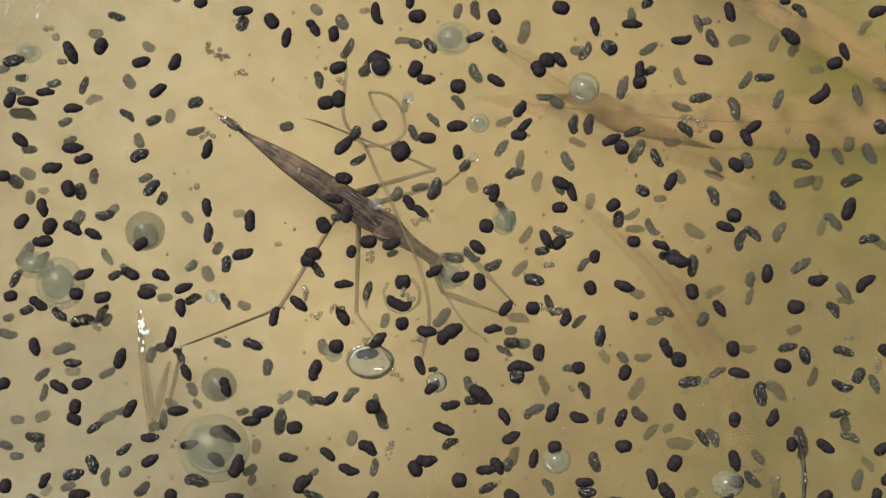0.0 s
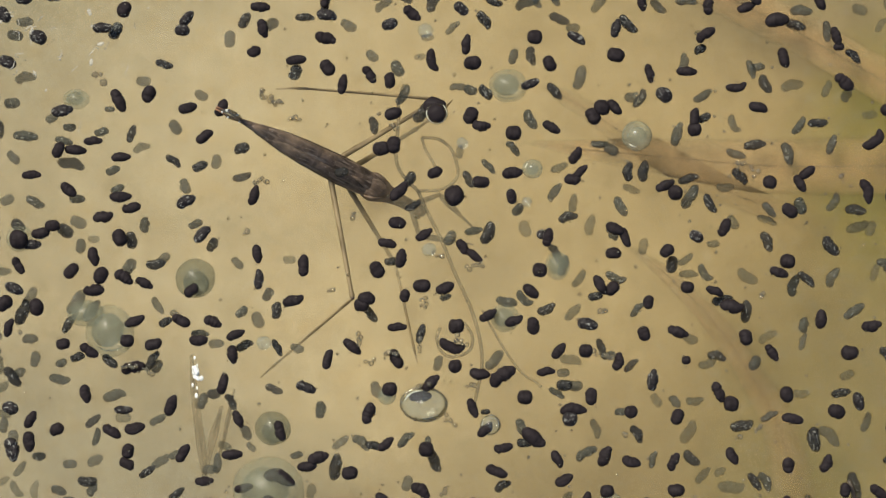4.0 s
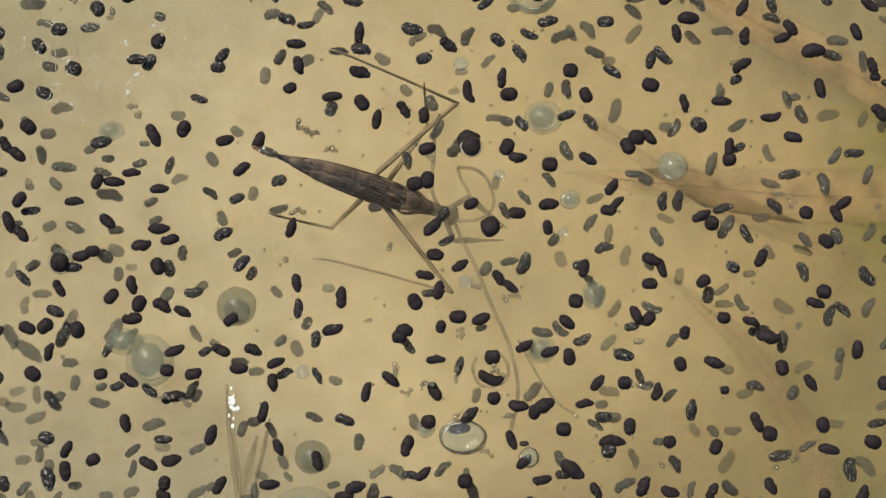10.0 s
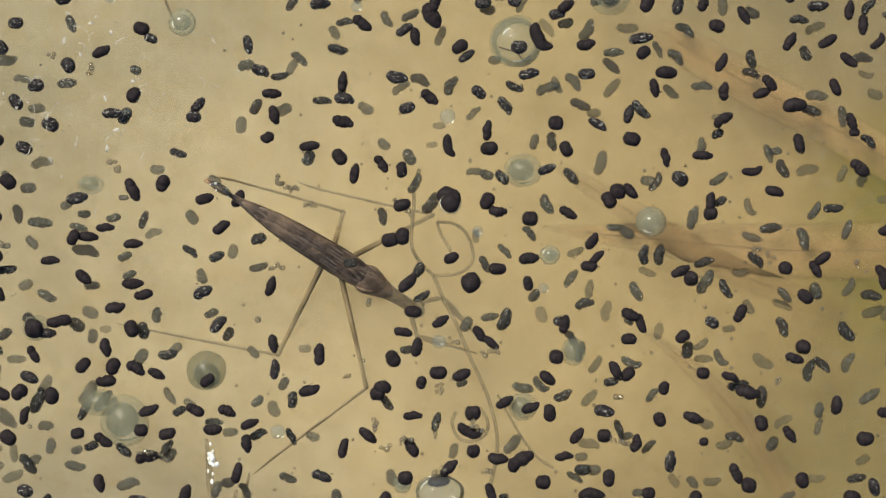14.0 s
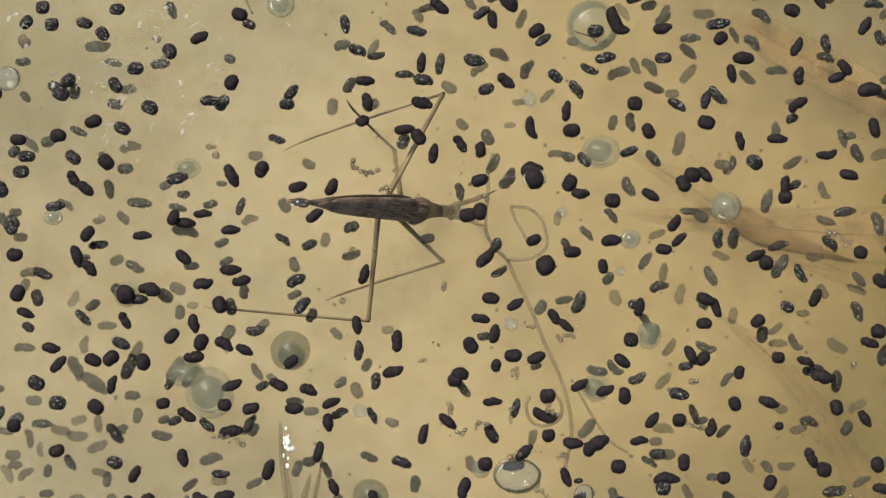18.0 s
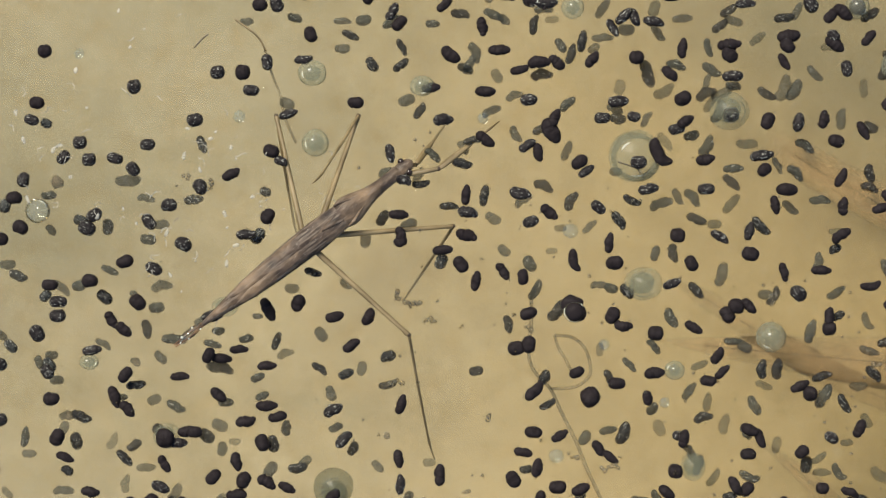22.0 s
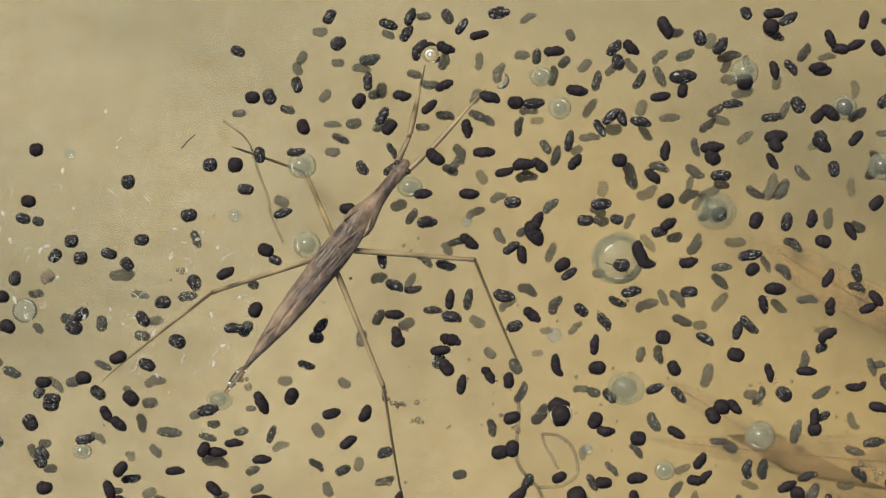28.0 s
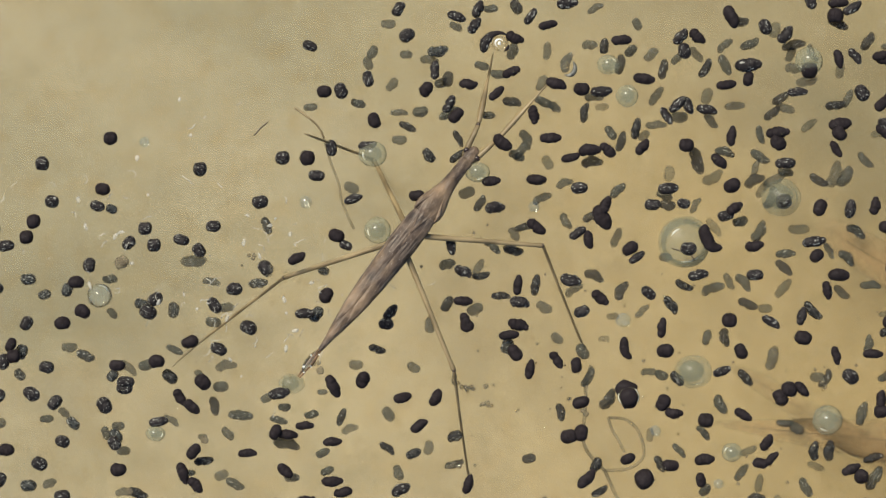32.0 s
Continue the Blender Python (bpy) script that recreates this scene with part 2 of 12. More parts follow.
def shell_material():
    """Brown horn, mottled dark and light in streaks along the body, with pale specks of silt."""
    m, nt, p = nodes_of("insect_shell")
    base, fac = noise_mix(nt, (0.034, 0.025, 0.021), (0.130, 0.094, 0.070), 700, 0.36, 0.66, stretch=(0.65, 1, 1), detail=8)
    warm, _ = noise_mix(nt, base, (0.260, 0.180, 0.112), 260, 0.44, 0.70, stretch=(0.7, 1, 1), detail=6)
    streak, _ = noise_mix(nt, warm, (0.25, 0.200, 0.155), 2100, 0.53, 0.74, stretch=(0.10, 1, 1), detail=7)
    silt, _ = noise_mix(nt, streak, (0.46, 0.41, 0.35), 4200, 0.65, 0.77, stretch=(1, 1, 1))
    nt.links.new(silt, p.inputs["Base Color"])
    p.inputs["Roughness"].default_value, p.inputs["Specular IOR Level"].default_value = 0.46, 0.22
    bp = nt.nodes.new("ShaderNodeBump")
    bp.inputs["Strength"].default_value, bp.inputs["Distance"].default_value = 0.6, 0.0003
    nt.links.new(fac, bp.inputs["Height"])
    nt.links.new(bp.outputs[0], p.inputs["Normal"])
    return m


FLOOR = floor_material()
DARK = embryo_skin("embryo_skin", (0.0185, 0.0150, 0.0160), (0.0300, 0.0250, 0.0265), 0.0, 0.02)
FLECKED = embryo_skin("flecked_embryo_skin", (0.016, 0.014, 0.015), (0.038, 0.034, 0.033), 0.55, 0.05)
# These four hold the water's haze in their colour and see-through share.
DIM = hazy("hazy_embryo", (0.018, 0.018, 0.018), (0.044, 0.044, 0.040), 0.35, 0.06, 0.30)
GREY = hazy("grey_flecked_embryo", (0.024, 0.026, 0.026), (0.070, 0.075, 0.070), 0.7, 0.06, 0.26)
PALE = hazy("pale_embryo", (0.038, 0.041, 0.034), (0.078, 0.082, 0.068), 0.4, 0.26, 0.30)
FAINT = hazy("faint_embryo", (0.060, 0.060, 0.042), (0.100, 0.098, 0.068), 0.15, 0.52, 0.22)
FILM = bubble_material("bubble_film", (0.87, 0.90, 0.89), (0.78, 0.82, 0.78), 0.95, 0.26, 0.4)
JELLY = bubble_material("jelly_film", (0.97, 0.975, 0.95), (0.27, 0.275, 0.20), 0.80, 0.05, 0.3)
PEARL = bubble_material("cloudy_bubble_film", (0.95, 0.96, 0.92), (0.36, 0.36, 0.265), 0.76, 0.10, 0.3, 0.10)
CAPSULE = bubble_material("capsule_film", (0.90, 0.91, 0.87), (0.12, 0.125, 0.090), 0.72, 0.04, 0.2)
CLEAR = bubble_material("clear_jelly", (0.95, 0.96, 0.93), (0.30, 0.295, 0.20), 0.86, 0.05, 0.2)
CURL = plain("flecked_jelly", (0.035, 0.036, 0.030), (0.20, 0.20, 0.165), 2600, rough=0.4, low=0.45, high=0.7)
BEAD = bubble_material("bead_film", (0.86, 0.80, 0.64), (0.82, 0.76, 0.58), 0.92, 0.34, 0.0, 0.10)
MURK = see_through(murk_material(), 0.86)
BLADE = hazy_margin(plain("dead_grass", (0.31, 0.200, 0.088), (0.41, 0.275, 0.128), 60, rough=0.8, stretch=(0.5, 1.5, 1), spec=0.1), 0.50)
STEM = see_through(plain("plant_stem", (0.21, 0.165, 0.085), (0.28, 0.22, 0.115), 400, rough=0.7), 0.60)
TWIG = plain("wet_twig", (0.03, 0.022, 0.014), (0.09, 0.07, 0.05), 800, rough=0.5, bump=0.4)
SHELL = shell_material()
LIMB = plain("insect_limb", (0.125, 0.090, 0.042), (0.285, 0.214, 0.108), 700, rough=0.5, stretch=(0.3, 1, 1), bump=0.3)
CRUMB = see_through(plain("rotten_leaf", (0.12, 0.095, 0.055), (0.26, 0.21, 0.125), 1500, rough=0.7, bump=0.5), 0.45)
KNEE = plain("insect_joint", (0.035, 0.022, 0.014), (0.09, 0.06, 0.035), 900, rough=0.45)
SLIME = see_through(plain("surface_slime", (0.50, 0.48, 0.40), (0.68, 0.65, 0.55), 900, rough=0.6), 0.62)
# White for highlights put in as shapes on bubbles, dimples, leaf and tail.
GLINT = plain("white_glint", (0.62, 0.62, 0.56), (0.9, 0.9, 0.84), 1500, rough=0.12, low=0.42, high=0.55, bump=0.4)
EYE = plain("insect_eye", (0.012, 0.008, 0.008), (0.05, 0.03, 0.022), 900, rough=0.2)
SIPHON = plain("breathing_tube", (0.07, 0.035, 0.02), (0.34, 0.18, 0.09), 700, rough=0.3)


# ---- mesh helpers ----
def mesh_of(name, bm, material, smooth=True):
    me = bpy.data.meshes.new(name)
    bm.to_mesh(me)
    bm.free()
    me.materials.append(material)
    if smooth:
        me.polygons.foreach_set("use_smooth", [True] * len(me.polygons))
    return me


def part(name, bm, material, parent, label=""):
    ob = new(name, bm if isinstance(bm, bpy.types.Mesh) else mesh_of(name, bm, material))
    ob.parent = parent
    return tagged(ob, label)


def loft(rings, closed=True):
    """A skin over rings of points, each a list of Vectors of one length, with its ends filled."""
    bm = bmesh.new()
    rows = [[bm.verts.new(p) for p in ring] for ring in rings]
    n = len(rows[0])
    for a, b in zip(rows, rows[1:]):
        for i in range(n):
            bm.faces.new((a[i], a[(i + 1) % n], b[(i + 1) % n], b[i]))
    bm.faces.new(list(reversed(rows[0])))
    bm.faces.new(rows[-1])
    bmesh.ops.recalc_face_normals(bm, faces=bm.faces)
    return bm


def tube(points, radii, sides=8, flat=1.0):
    """A round skin along a line of points."""
    pts = [Vector(p) for p in points]
    rings = []
    for i, p in enumerate(pts):
        way = (pts[min(i + 1, len(pts) - 1)] - pts[max(i - 1, 0)]).normalized()
        side = way.cross(Vector((0, 0, 1)))
        side = side.normalized() if side.length > 1e-4 else Vector((0, 1, 0))
        top = side.cross(way)
        r = radii[i] if isinstance(radii, (list, tuple)) else radii
        rings.append([p + r * (math.cos(a) * side + flat * math.sin(a) * top) for a in (2 * math.pi * k / sides for k in range(sides))])
    return loft(rings)


def ball(r, squash=1.0, rough=0.0, seed=0, n=3):
    bm = bmesh.new()
    bmesh.ops.create_icosphere(bm, subdivisions=n, radius=r)
    for v in bm.verts:
        v.co *= 1 + rough * noise.noise(v.co / r * 1.3 + Vector((seed * 7.1, 0, 0)))
        v.co.z *= squash
    return bm


def catmull(pts, steps=8):
    """A smooth line through plan points (mm)."""
    p = [Vector(q) * MM for q in pts]
    p = [2 * p[0] - p[1]] + p + [2 * p[-1] - p[-2]]
    out = []
    for a, b, c, d in zip(p, p[1:], p[2:], p[3:]):
        for i in range(steps):
            t = i / steps
            out.append(0.5 * (2 * b + (c - a) * t + (2 * a - 5 * b + 4 * c - d) * t * t + (3 * b - a - 3 * c + d) * t ** 3))
    return out + [p[-2]]


# ---- the tray and its water ----


def sheet(name, z, material, x0, x1, y0, y1, label, category, thick=0.004):
    bm = bmesh.new()
    bmesh.ops.create_cube(bm, size=1)
    for v in bm.verts:
        v.co = Vector(((x0 + x1) / 2 + v.co.x * (x1 - x0), (y0 + y1) / 2 + v.co.y * (y1 - y0), z - thick / 2 + v.co.z * thick))
    ob = new(name, mesh_of(name, bm, material, smooth=False))
    return tagged(ob, label, category, kind="structure")


sheet("floor", FLOOR_Z, FLOOR, -0.28, 0.26, -0.22, 0.26, "sand-coloured plastic tray floor under shallow water", "tray floor")
# Three half-clear sheets added in place of haze, to fade what lies deeper.
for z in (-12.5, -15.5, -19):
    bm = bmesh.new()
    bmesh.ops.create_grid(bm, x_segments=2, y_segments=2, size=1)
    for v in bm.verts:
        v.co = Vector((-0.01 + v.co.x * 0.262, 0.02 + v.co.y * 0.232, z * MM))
    tagged(new("water", mesh_of("water", bm, MURK, smooth=False)), "thin beige sheet that stands in for the water's haze", "water", kind="structure")


def tray_wall(name, a, b):
    (x0, y0), (x1, y1) = a, b
    bm = bmesh.new()
    bmesh.ops.create_cube(bm, size=1)
    for v in bm.verts:
        v.co = Vector(((x0 + x1) / 2 + v.co.x * (x1 - x0), (y0 + y1) / 2 + v.co.y * (y1 - y0), FLOOR_Z + 0.03 + v.co.z * 0.06))
    bmesh.ops.bevel(bm, geom=bm.edges[:], offset=0.001, segments=2, affect="EDGES")
    tagged(new(name, mesh_of(name, bm, FLOOR, smooth=False)), "sand-coloured plastic tray wall", "tray wall", kind="structure")


tray_wall("wall_west", (-0.284, -0.224), (-0.280, 0.264))
tray_wall("wall_east", (0.260, -0.224), (0.264, 0.264))
tray_wall("wall_south", (-0.280, -0.224), (0.260, -0.220))
tray_wall("wall_north", (-0.280, 0.260), (0.260, 0.264))


# ---- embryos ----
def embryo_mesh(name, material, fat, bend, seed):
    """An embryo one unit long: a blunt head, a waist and a narrower tail bud, straight or curled, with a knobbly skin."""
    rings, thick = [], []
    n, sides = 24, 16
    pick = random.Random(seed)
    late = fat <= 0.64
    neck, where = (pick.uniform(0.03, 0.17), pick.uniform(0.26, 0.40)) if late else (pick.uniform(0.0, 0.03), 0.4)
    tail, lump = (pick.uniform(0.05, 0.45), pick.uniform(0.08, 0.20)) if late else (0.10, 0.18)
    notch, knobs = (pick.uniform(0.0, 0.22), pick.uniform(0.14, 0.30)) if late else (0.0, 0.12)
    for i in range(n + 1):
        u = i / n
        r = 0.5 * fat * (max(0.0, 1 - abs(2 * u - 1) ** 3.0)) ** 0.55
        r *= 1 - neck * math.exp(-((u - where) / 0.07) ** 2) - notch * math.exp(-((u - 0.82) / 0.06) ** 2) - tail * max(0.0, u - 0.45)
        r = max(r, 0.02)
        a = bend * (u - 0.5)
        c = Vector((math.sin(a) / bend, (1 - math.cos(a)) / bend, 0)) if abs(bend) > 0.01 else Vector((u - 0.5, 0, 0))
        side = Vector((-math.sin(a), math.cos(a), 0))
        c += side * 0.07 * noise.noise(Vector((u * 3.1, seed * 1.7, 0.4)))
        ring = []
        for k in range(sides):
            b = 2 * math.pi * k / sides
            d = math.cos(b) * side + math.sin(b) * Vector((0, 0, 1))
            q = Vector((u * 2.4 + seed * 3.3, 0.8 * math.cos(b), 0.8 * math.sin(b)))
            ring.append(c + d * r * (1 + lump * noise.noise(q) + 0.6 * knobs * noise.noise(q * 3.9) + 0.6 * knobs * noise.noise(q * 8.3)))
            # On hazy embryos, fading ends and flanks imitate blur in cloudy water.
            thick.append((0.25 + 0.75 * min(1.0, 9 * u + 0.1, 7 * (1 - u) + 0.1)) * min(1.0, 0.12 + 1.35 * abs(math.sin(b))))
        rings.append(ring)
    me = mesh_of(name, loft(rings), material)
    me.attributes.new("thick", "FLOAT", "POINT").data.foreach_set("value", thick)
    return me


def shapes(material, slim=1.0):
    rng = random.Random(4)
    return {
        "long": [embryo_mesh("embryo", material, slim * rng.uniform(0.43, 0.58), rng.uniform(-0.9, 0.9), s) for s in range(1, 19)],
        "short": [embryo_mesh("embryo", material, slim * rng.uniform(0.65, 0.80), rng.uniform(-0.3, 0.3), s) for s in range(20, 28)],
        "round": [embryo_mesh("embryo", material, f, 0, s) for f, s in ((0.93, 30), (1.0, 31), (0.97, 32))],
        "bent": [embryo_mesh("embryo", material, f, b, s) for f, b, s in ((0.40, 1.5, 12), (0.42, -1.3, 13), (0.38, 1.9, 14))],
    }


clumps, bubbles, stirred = [], [], []
DARKS, FLECKS, DIMS, GREYS = shapes(DARK), shapes(FLECKED), shapes(DIM, 0.88), shapes(GREY, 0.96)
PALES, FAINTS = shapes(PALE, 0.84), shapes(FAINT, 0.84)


def spawn_clump(cx, cy, early, **rows):
    """A loose clump of frogspawn; rows of x, y, turn and length of its embryos, in mm and degrees,
    and of the shift from which the insect stirs some of them to that place."""
    words = "loose frogspawn with rounded black embryos in clear jelly" if early else "loose frogspawn with long black embryos in clear jelly"
    clump = tagged(new("frogspawn_clump"), words, "frogspawn", "frogspawn in the tray")
    clump.matrix_world = pose(cx * MM, cy * MM, 0)
    clumps.append(clump)
    for kind, places in rows.items():
        tone = kind.replace("bent_", "")
        for x, y, turn, size, *shift in places:
            wet = random.random() < (0.70 if early else 0.45 if cy > 40 and cx < 25 else 0.12)
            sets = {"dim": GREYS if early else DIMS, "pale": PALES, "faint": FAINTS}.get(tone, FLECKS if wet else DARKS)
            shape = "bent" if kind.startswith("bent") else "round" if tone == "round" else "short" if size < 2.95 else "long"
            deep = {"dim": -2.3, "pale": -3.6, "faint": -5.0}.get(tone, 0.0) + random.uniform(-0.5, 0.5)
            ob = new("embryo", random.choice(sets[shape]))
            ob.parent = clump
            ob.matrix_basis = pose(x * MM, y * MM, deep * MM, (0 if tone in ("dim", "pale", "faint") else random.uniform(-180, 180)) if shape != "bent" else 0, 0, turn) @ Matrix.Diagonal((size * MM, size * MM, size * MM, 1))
            if shift:
                stirred.append((ob, *shift))
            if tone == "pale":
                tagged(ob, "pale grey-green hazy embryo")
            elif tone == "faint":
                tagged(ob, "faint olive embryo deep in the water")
            elif tone == "dim":
                tagged(ob, "dim grey embryo flecked with white" if early else "dim olive embryo")
            elif wet:
                tagged(ob, "black embryo with white glints put into its colour")


spawn_clump(-111.9, 53.7, True,
            round=[(6.7, 3.7, 0, 2.3), (5.5, 1.2, 0, 2.3)],
            dim=[(-5.9, -4.8, 23, 2.6), (-3.2, -2.4, 52, 2.6), (-4.6, 4.4, -75, 2.4), (5.5, -5.6, 0, 2.6)],
            dark=[(-5.4, 1.1, -49, 2.4), (2.2, -0.2, 11, 2.7), (0.0, 2.8, -51, 2.8)])
spawn_clump(-112.0, 38.8, True,
            dim=[(4.4, -2.5, 60, 2.7), (4.2, -6.2, -50, 2.2)],
            dark=[(5.6, 2.2, 55, 2.5), (1.9, -4.0, 80, 2.7), (8.8, -4.9, -10, 2.5), (3.1, -1.3, 60, 2.5), (-2.2, 2.3, 77, 2.4), (-4.6, -2.8, 27, 2.4), (-3.9, -6.6, 3, 2.4), (0.7, 8.1, -49, 2.6), (-0.3, -0.8, -50, 2.5)],
            round=[(3.6, -3.1, 0, 2.3)],
            pale=[(-6.7, 5.7, 25, 2.7), (-7.5, 1.4, -29, 2.5), (-2.8, 6.5, -19, 2.8), (-8.0, -6.1, 76, 2.5)])
spawn_clump(-112.5, 21.1, True,
            dark=[(6.9, 8.5, -30, 2.9), (2.8, -0.6, 0, 2.7), (8.2, -2.8, -20, 2.7), (1.8, -5.4, 58, 2.6), (-4.5, 4.7, -19, 2.3), (1.5, 8.2, 30, 2.6), (-2.0, 1.7, 21, 2.9)],
            pale=[(1.0, 3.6, 0, 2.7), (-5.5, 8.2, 28, 2.7), (-6.2, -4.2, -24, 2.5), (-7.5, -7.9, 66, 2.7)],
            dim=[(6.1, -6.5, 0, 2.7), (-1.6, -2.7, 39, 2.4), (-5.6, -0.7, -72, 2.6), (-2.9, -7.5, 5, 2.7)])
spawn_clump(-109.2, -10.4, False,
            pale=[(0.1, 2.4, -13, 3.5), (2.1, 4.1, 16, 3.6)],
            faint=[(-0.3, -1.4, 11, 3.4), (-1.9, -5.2, -10, 2.8)])
spawn_clump(-108.7, -29.7, False,
            faint=[(-0.2, 1.6, 58, 3.1)],
            bent_pale=[(1.0, -0.8, 79, 3.3)],
            pale=[(-1.2, 6.1, 33, 3.4)],
            bent_faint=[(0.5, -6.9, 48, 2.8)])
spawn_clump(-94.1, 58.4, True,
            dark=[(-0.0, 4.3, -10, 2.5), (-0.8, 1.5, -15, 2.5), (4.2, -4.4, 50, 2.5), (-2.1, -8.0, 80, 2.5)],
            round=[(-8.2, 2.3, 0, 2.3), (6.9, -2.1, 0, 2.3), (8.3, -4.8, 0, 2.3), (1.3, 12.5, 0, 2.3), (-9.8, 8.4, 0, 2.3)],
            dim=[(1.2, 1.1, -30, 2.0)])
spawn_clump(-90.5, 34.0, True,
            dark=[(-1.5, 0.9, 5, 2.7), (-0.1, -1.8, 0, 2.9), (4.9, 1.5, 0, 2.7)],
            dim=[(-7.0, 2.3, -20, 3.3), (-2.6, -0.9, 40, 2.2)],
            pale=[(2.8, 0.8, 20, 2.7), (-0.0, 0.4, -40, 3.7)])
spawn_clump(-94.2, 42.9, True,
            dark=[(-4.2, 4.7, 0, 2.7), (-6.4, -1.9, 5, 2.7), (-3.1, -0.0, -30, 2.7), (8.6, 2.0, 35, 2.7), (7.5, -0.1, -20, 2.9)],
            dim=[(-9.6, 2.7, 20, 2.2), (-5.9, 3.5, 70, 2.4), (6.3, 1.1, -20, 2.7)],
            pale=[(0.9, 5.2, 0, 2.6), (1.2, -0.4, -50, 2.2), (-5.8, -5.9, 0, 2.7)])
spawn_clump(-91.7, 23.1, True,
            dark=[(0.7, 6.9, 0, 2.7), (-2.5, 4.1, -60, 2.9), (-0.9, -2.0, -60, 2.5), (6.2, 1.4, 10, 3.2), (-0.3, -6.3, 0, 2.7)],
            pale=[(-0.8, 0.5, 0, 2.2), (-2.7, -0.7, -70, 2.5), (0.1, -3.5, 0, 2.4)],
            dim=[(-1.0, -1.0, -50, 2.7)])
spawn_clump(-100.9, 20.0, True,
            dark=[(-0.9, 8.2, 50, 2.7), (0.3, 1.9, -20, 2.5), (0.3, -6.9, 0, 2.7)],
            dim=[(1.7, 4.7, -50, 2.6)],
            pale=[(-2.3, -5.2, 20, 2.5), (-2.8, 5.3, 0, 2.4), (-0.0, 6.3, -40, 2.2)])
spawn_clump(-104.6, 0.6, False,
            faint=[(4.4, -0.9, -55, 3.1), (-3.4, -3.7, 12, 2.8), (-6.9, -4.1, 71, 3.5), (-6.0, 1.0, 52, 3.6)],
            pale=[(-0.3, 3.0, -16, 2.8), (-0.6, -1.7, 65, 2.7), (2.6, 3.9, -65, 3.7)])
spawn_clump(-89.1, 6.0, False,
            dim=[(1.1, 7.7, -20, 3.6), (0.3, 3.8, -75, 2.9), (-1.1, -0.9, -30, 2.2)],
            dark=[(-2.4, 4.6, 65, 2.9), (-1.1, 1.4, -20, 3.1), (2.8, -4.2, -5, 3.1), (4.1, -6.7, 40, 3.4)],
            pale=[(-1.9, -4.2, 0, 3.6), (-1.3, 7.8, 0, 3.1), (-8.1, 4.4, 80, 3.5), (-7.4, 1.7, 0, 2.5), (-1.9, 5.8, 60, 2.4)],
            faint=[(5.8, 3.6, 60, 3.1)])
spawn_clump(-97.4, -12.8, False,
            faint=[(-5.6, 4.6, -83, 3.8), (-5.1, -1.7, -13, 3.6), (-2.3, 3.3, -52, 3.2), (-8.4, 4.2, -72, 3.3), (-0.2, 8.7, -44, 3.5)],
            bent_faint=[(-6.9, -3.4, -12, 2.8), (8.5, -2.4, 89, 2.7), (6.2, -6.2, 36, 3.3), (3.3, 0.5, -2, 3.2), (3.5, -6.2, -62, 3.6)],
            pale=[(7.2, -0.5, -79, 3.3), (-0.2, -0.9, 29, 3.8)])
spawn_clump(-90.2, -9.2, True,
            dark=[(1.8, 5.4, -30, 2.9), (5.2, 2.2, 0, 2.9), (5.0, -5.4, 20, 2.7)],
            pale=[(0.9, 2.4, 0, 2.7), (-5.1, 4.3, 0, 2.7), (2.2, -1.3, 0, 3.6), (-2.4, -6.3, 0, 2.7)],
            round=[(-1.7, -1.4, 0, 2.3)],
            dim=[(-4.3, 0.5, 60, 2.5), (-1.6, -0.4, 30, 2.5)])
spawn_clump(-97.8, -30.1, False,
            faint=[(7.7, -5.1, -44, 2.9), (-7.4, 4.3, -56, 3.7), (-7.1, -5.8, 36, 3.6), (-5.4, -3.5, 24, 3.5), (7.8, 0.3, -55, 3.2), (6.7, -8.4, 31, 3.8), (-1.3, -7.7, -21, 2.8), (-3.1, 5.7, 49, 2.9), (-7.7, 1.8, 66, 3.3), (3.8, -1.2, 55, 3.0), (6.3, 7.6, 19, 2.9)],
            bent_faint=[(4.1, 3.4, -86, 2.7), (1.8, 5.2, -64, 3.6), (0.8, -4.6, -39, 3.7), (-0.8, 1.2, 3, 3.1)],
            pale=[(-0.8, -1.4, 51, 2.8)],
            bent_pale=[(-5.4, 8.1, -79, 3.6)])
spawn_clump(-98.5, -43.2, False,
            dark=[(2.1, -1.1, -66, 2.8), (9.6, 2.0, -1, 3.3), (-1.7, -2.6, 39, 2.9), (8.4, -2.4, 58, 3.4)],
            bent=[(-0.6, 1.6, 20, 3.0)],
            dim=[(6.2, 0.5, 85, 3.2)],
            pale=[(3.0, -4.3, 89, 3.3), (3.3, 1.4, -53, 3.3), (-10.2, 3.9, 39, 2.8)],
            bent_faint=[(-4.5, 3.8, 66, 2.9)],
            faint=[(-6.5, -1.6, -42, 3.3), (-9.2, -1.3, -77, 3.1)])
spawn_clump(-74.0, 56.1, True,
            dark=[(-7.4, -1.6, -15, 2.7), (-2.2, 0.6, 5, 2.5), (-4.5, -3.3, -60, 2.5), (5.4, 4.5, 10, 2.7), (6.2, -6.2, -60, 2.7)],
            dim=[(6.3, 0.7, -70, 3.1)],
            round=[(-4.4, 9.8, 0, 2.3)],
            pale=[(-5.7, -5.1, 5, 4.4, 1.1, 0.0)])
spawn_clump(-79.2, 34.9, False,
            dim=[(-4.1, -2.4, -40, 2.9)],
            dark=[(-0.7, 3.3, 20, 2.9), (4.0, 2.2, -20, 2.9), (1.4, -3.2, -40, 2.9)],
            pale=[(4.9, -0.6, 10, 3.8, 1.4, 0.6), (-3.5, 1.9, -20, 3.1), (0.5, -2.3, -60, 2.2), (4.0, -4.1, 0, 2.7)])
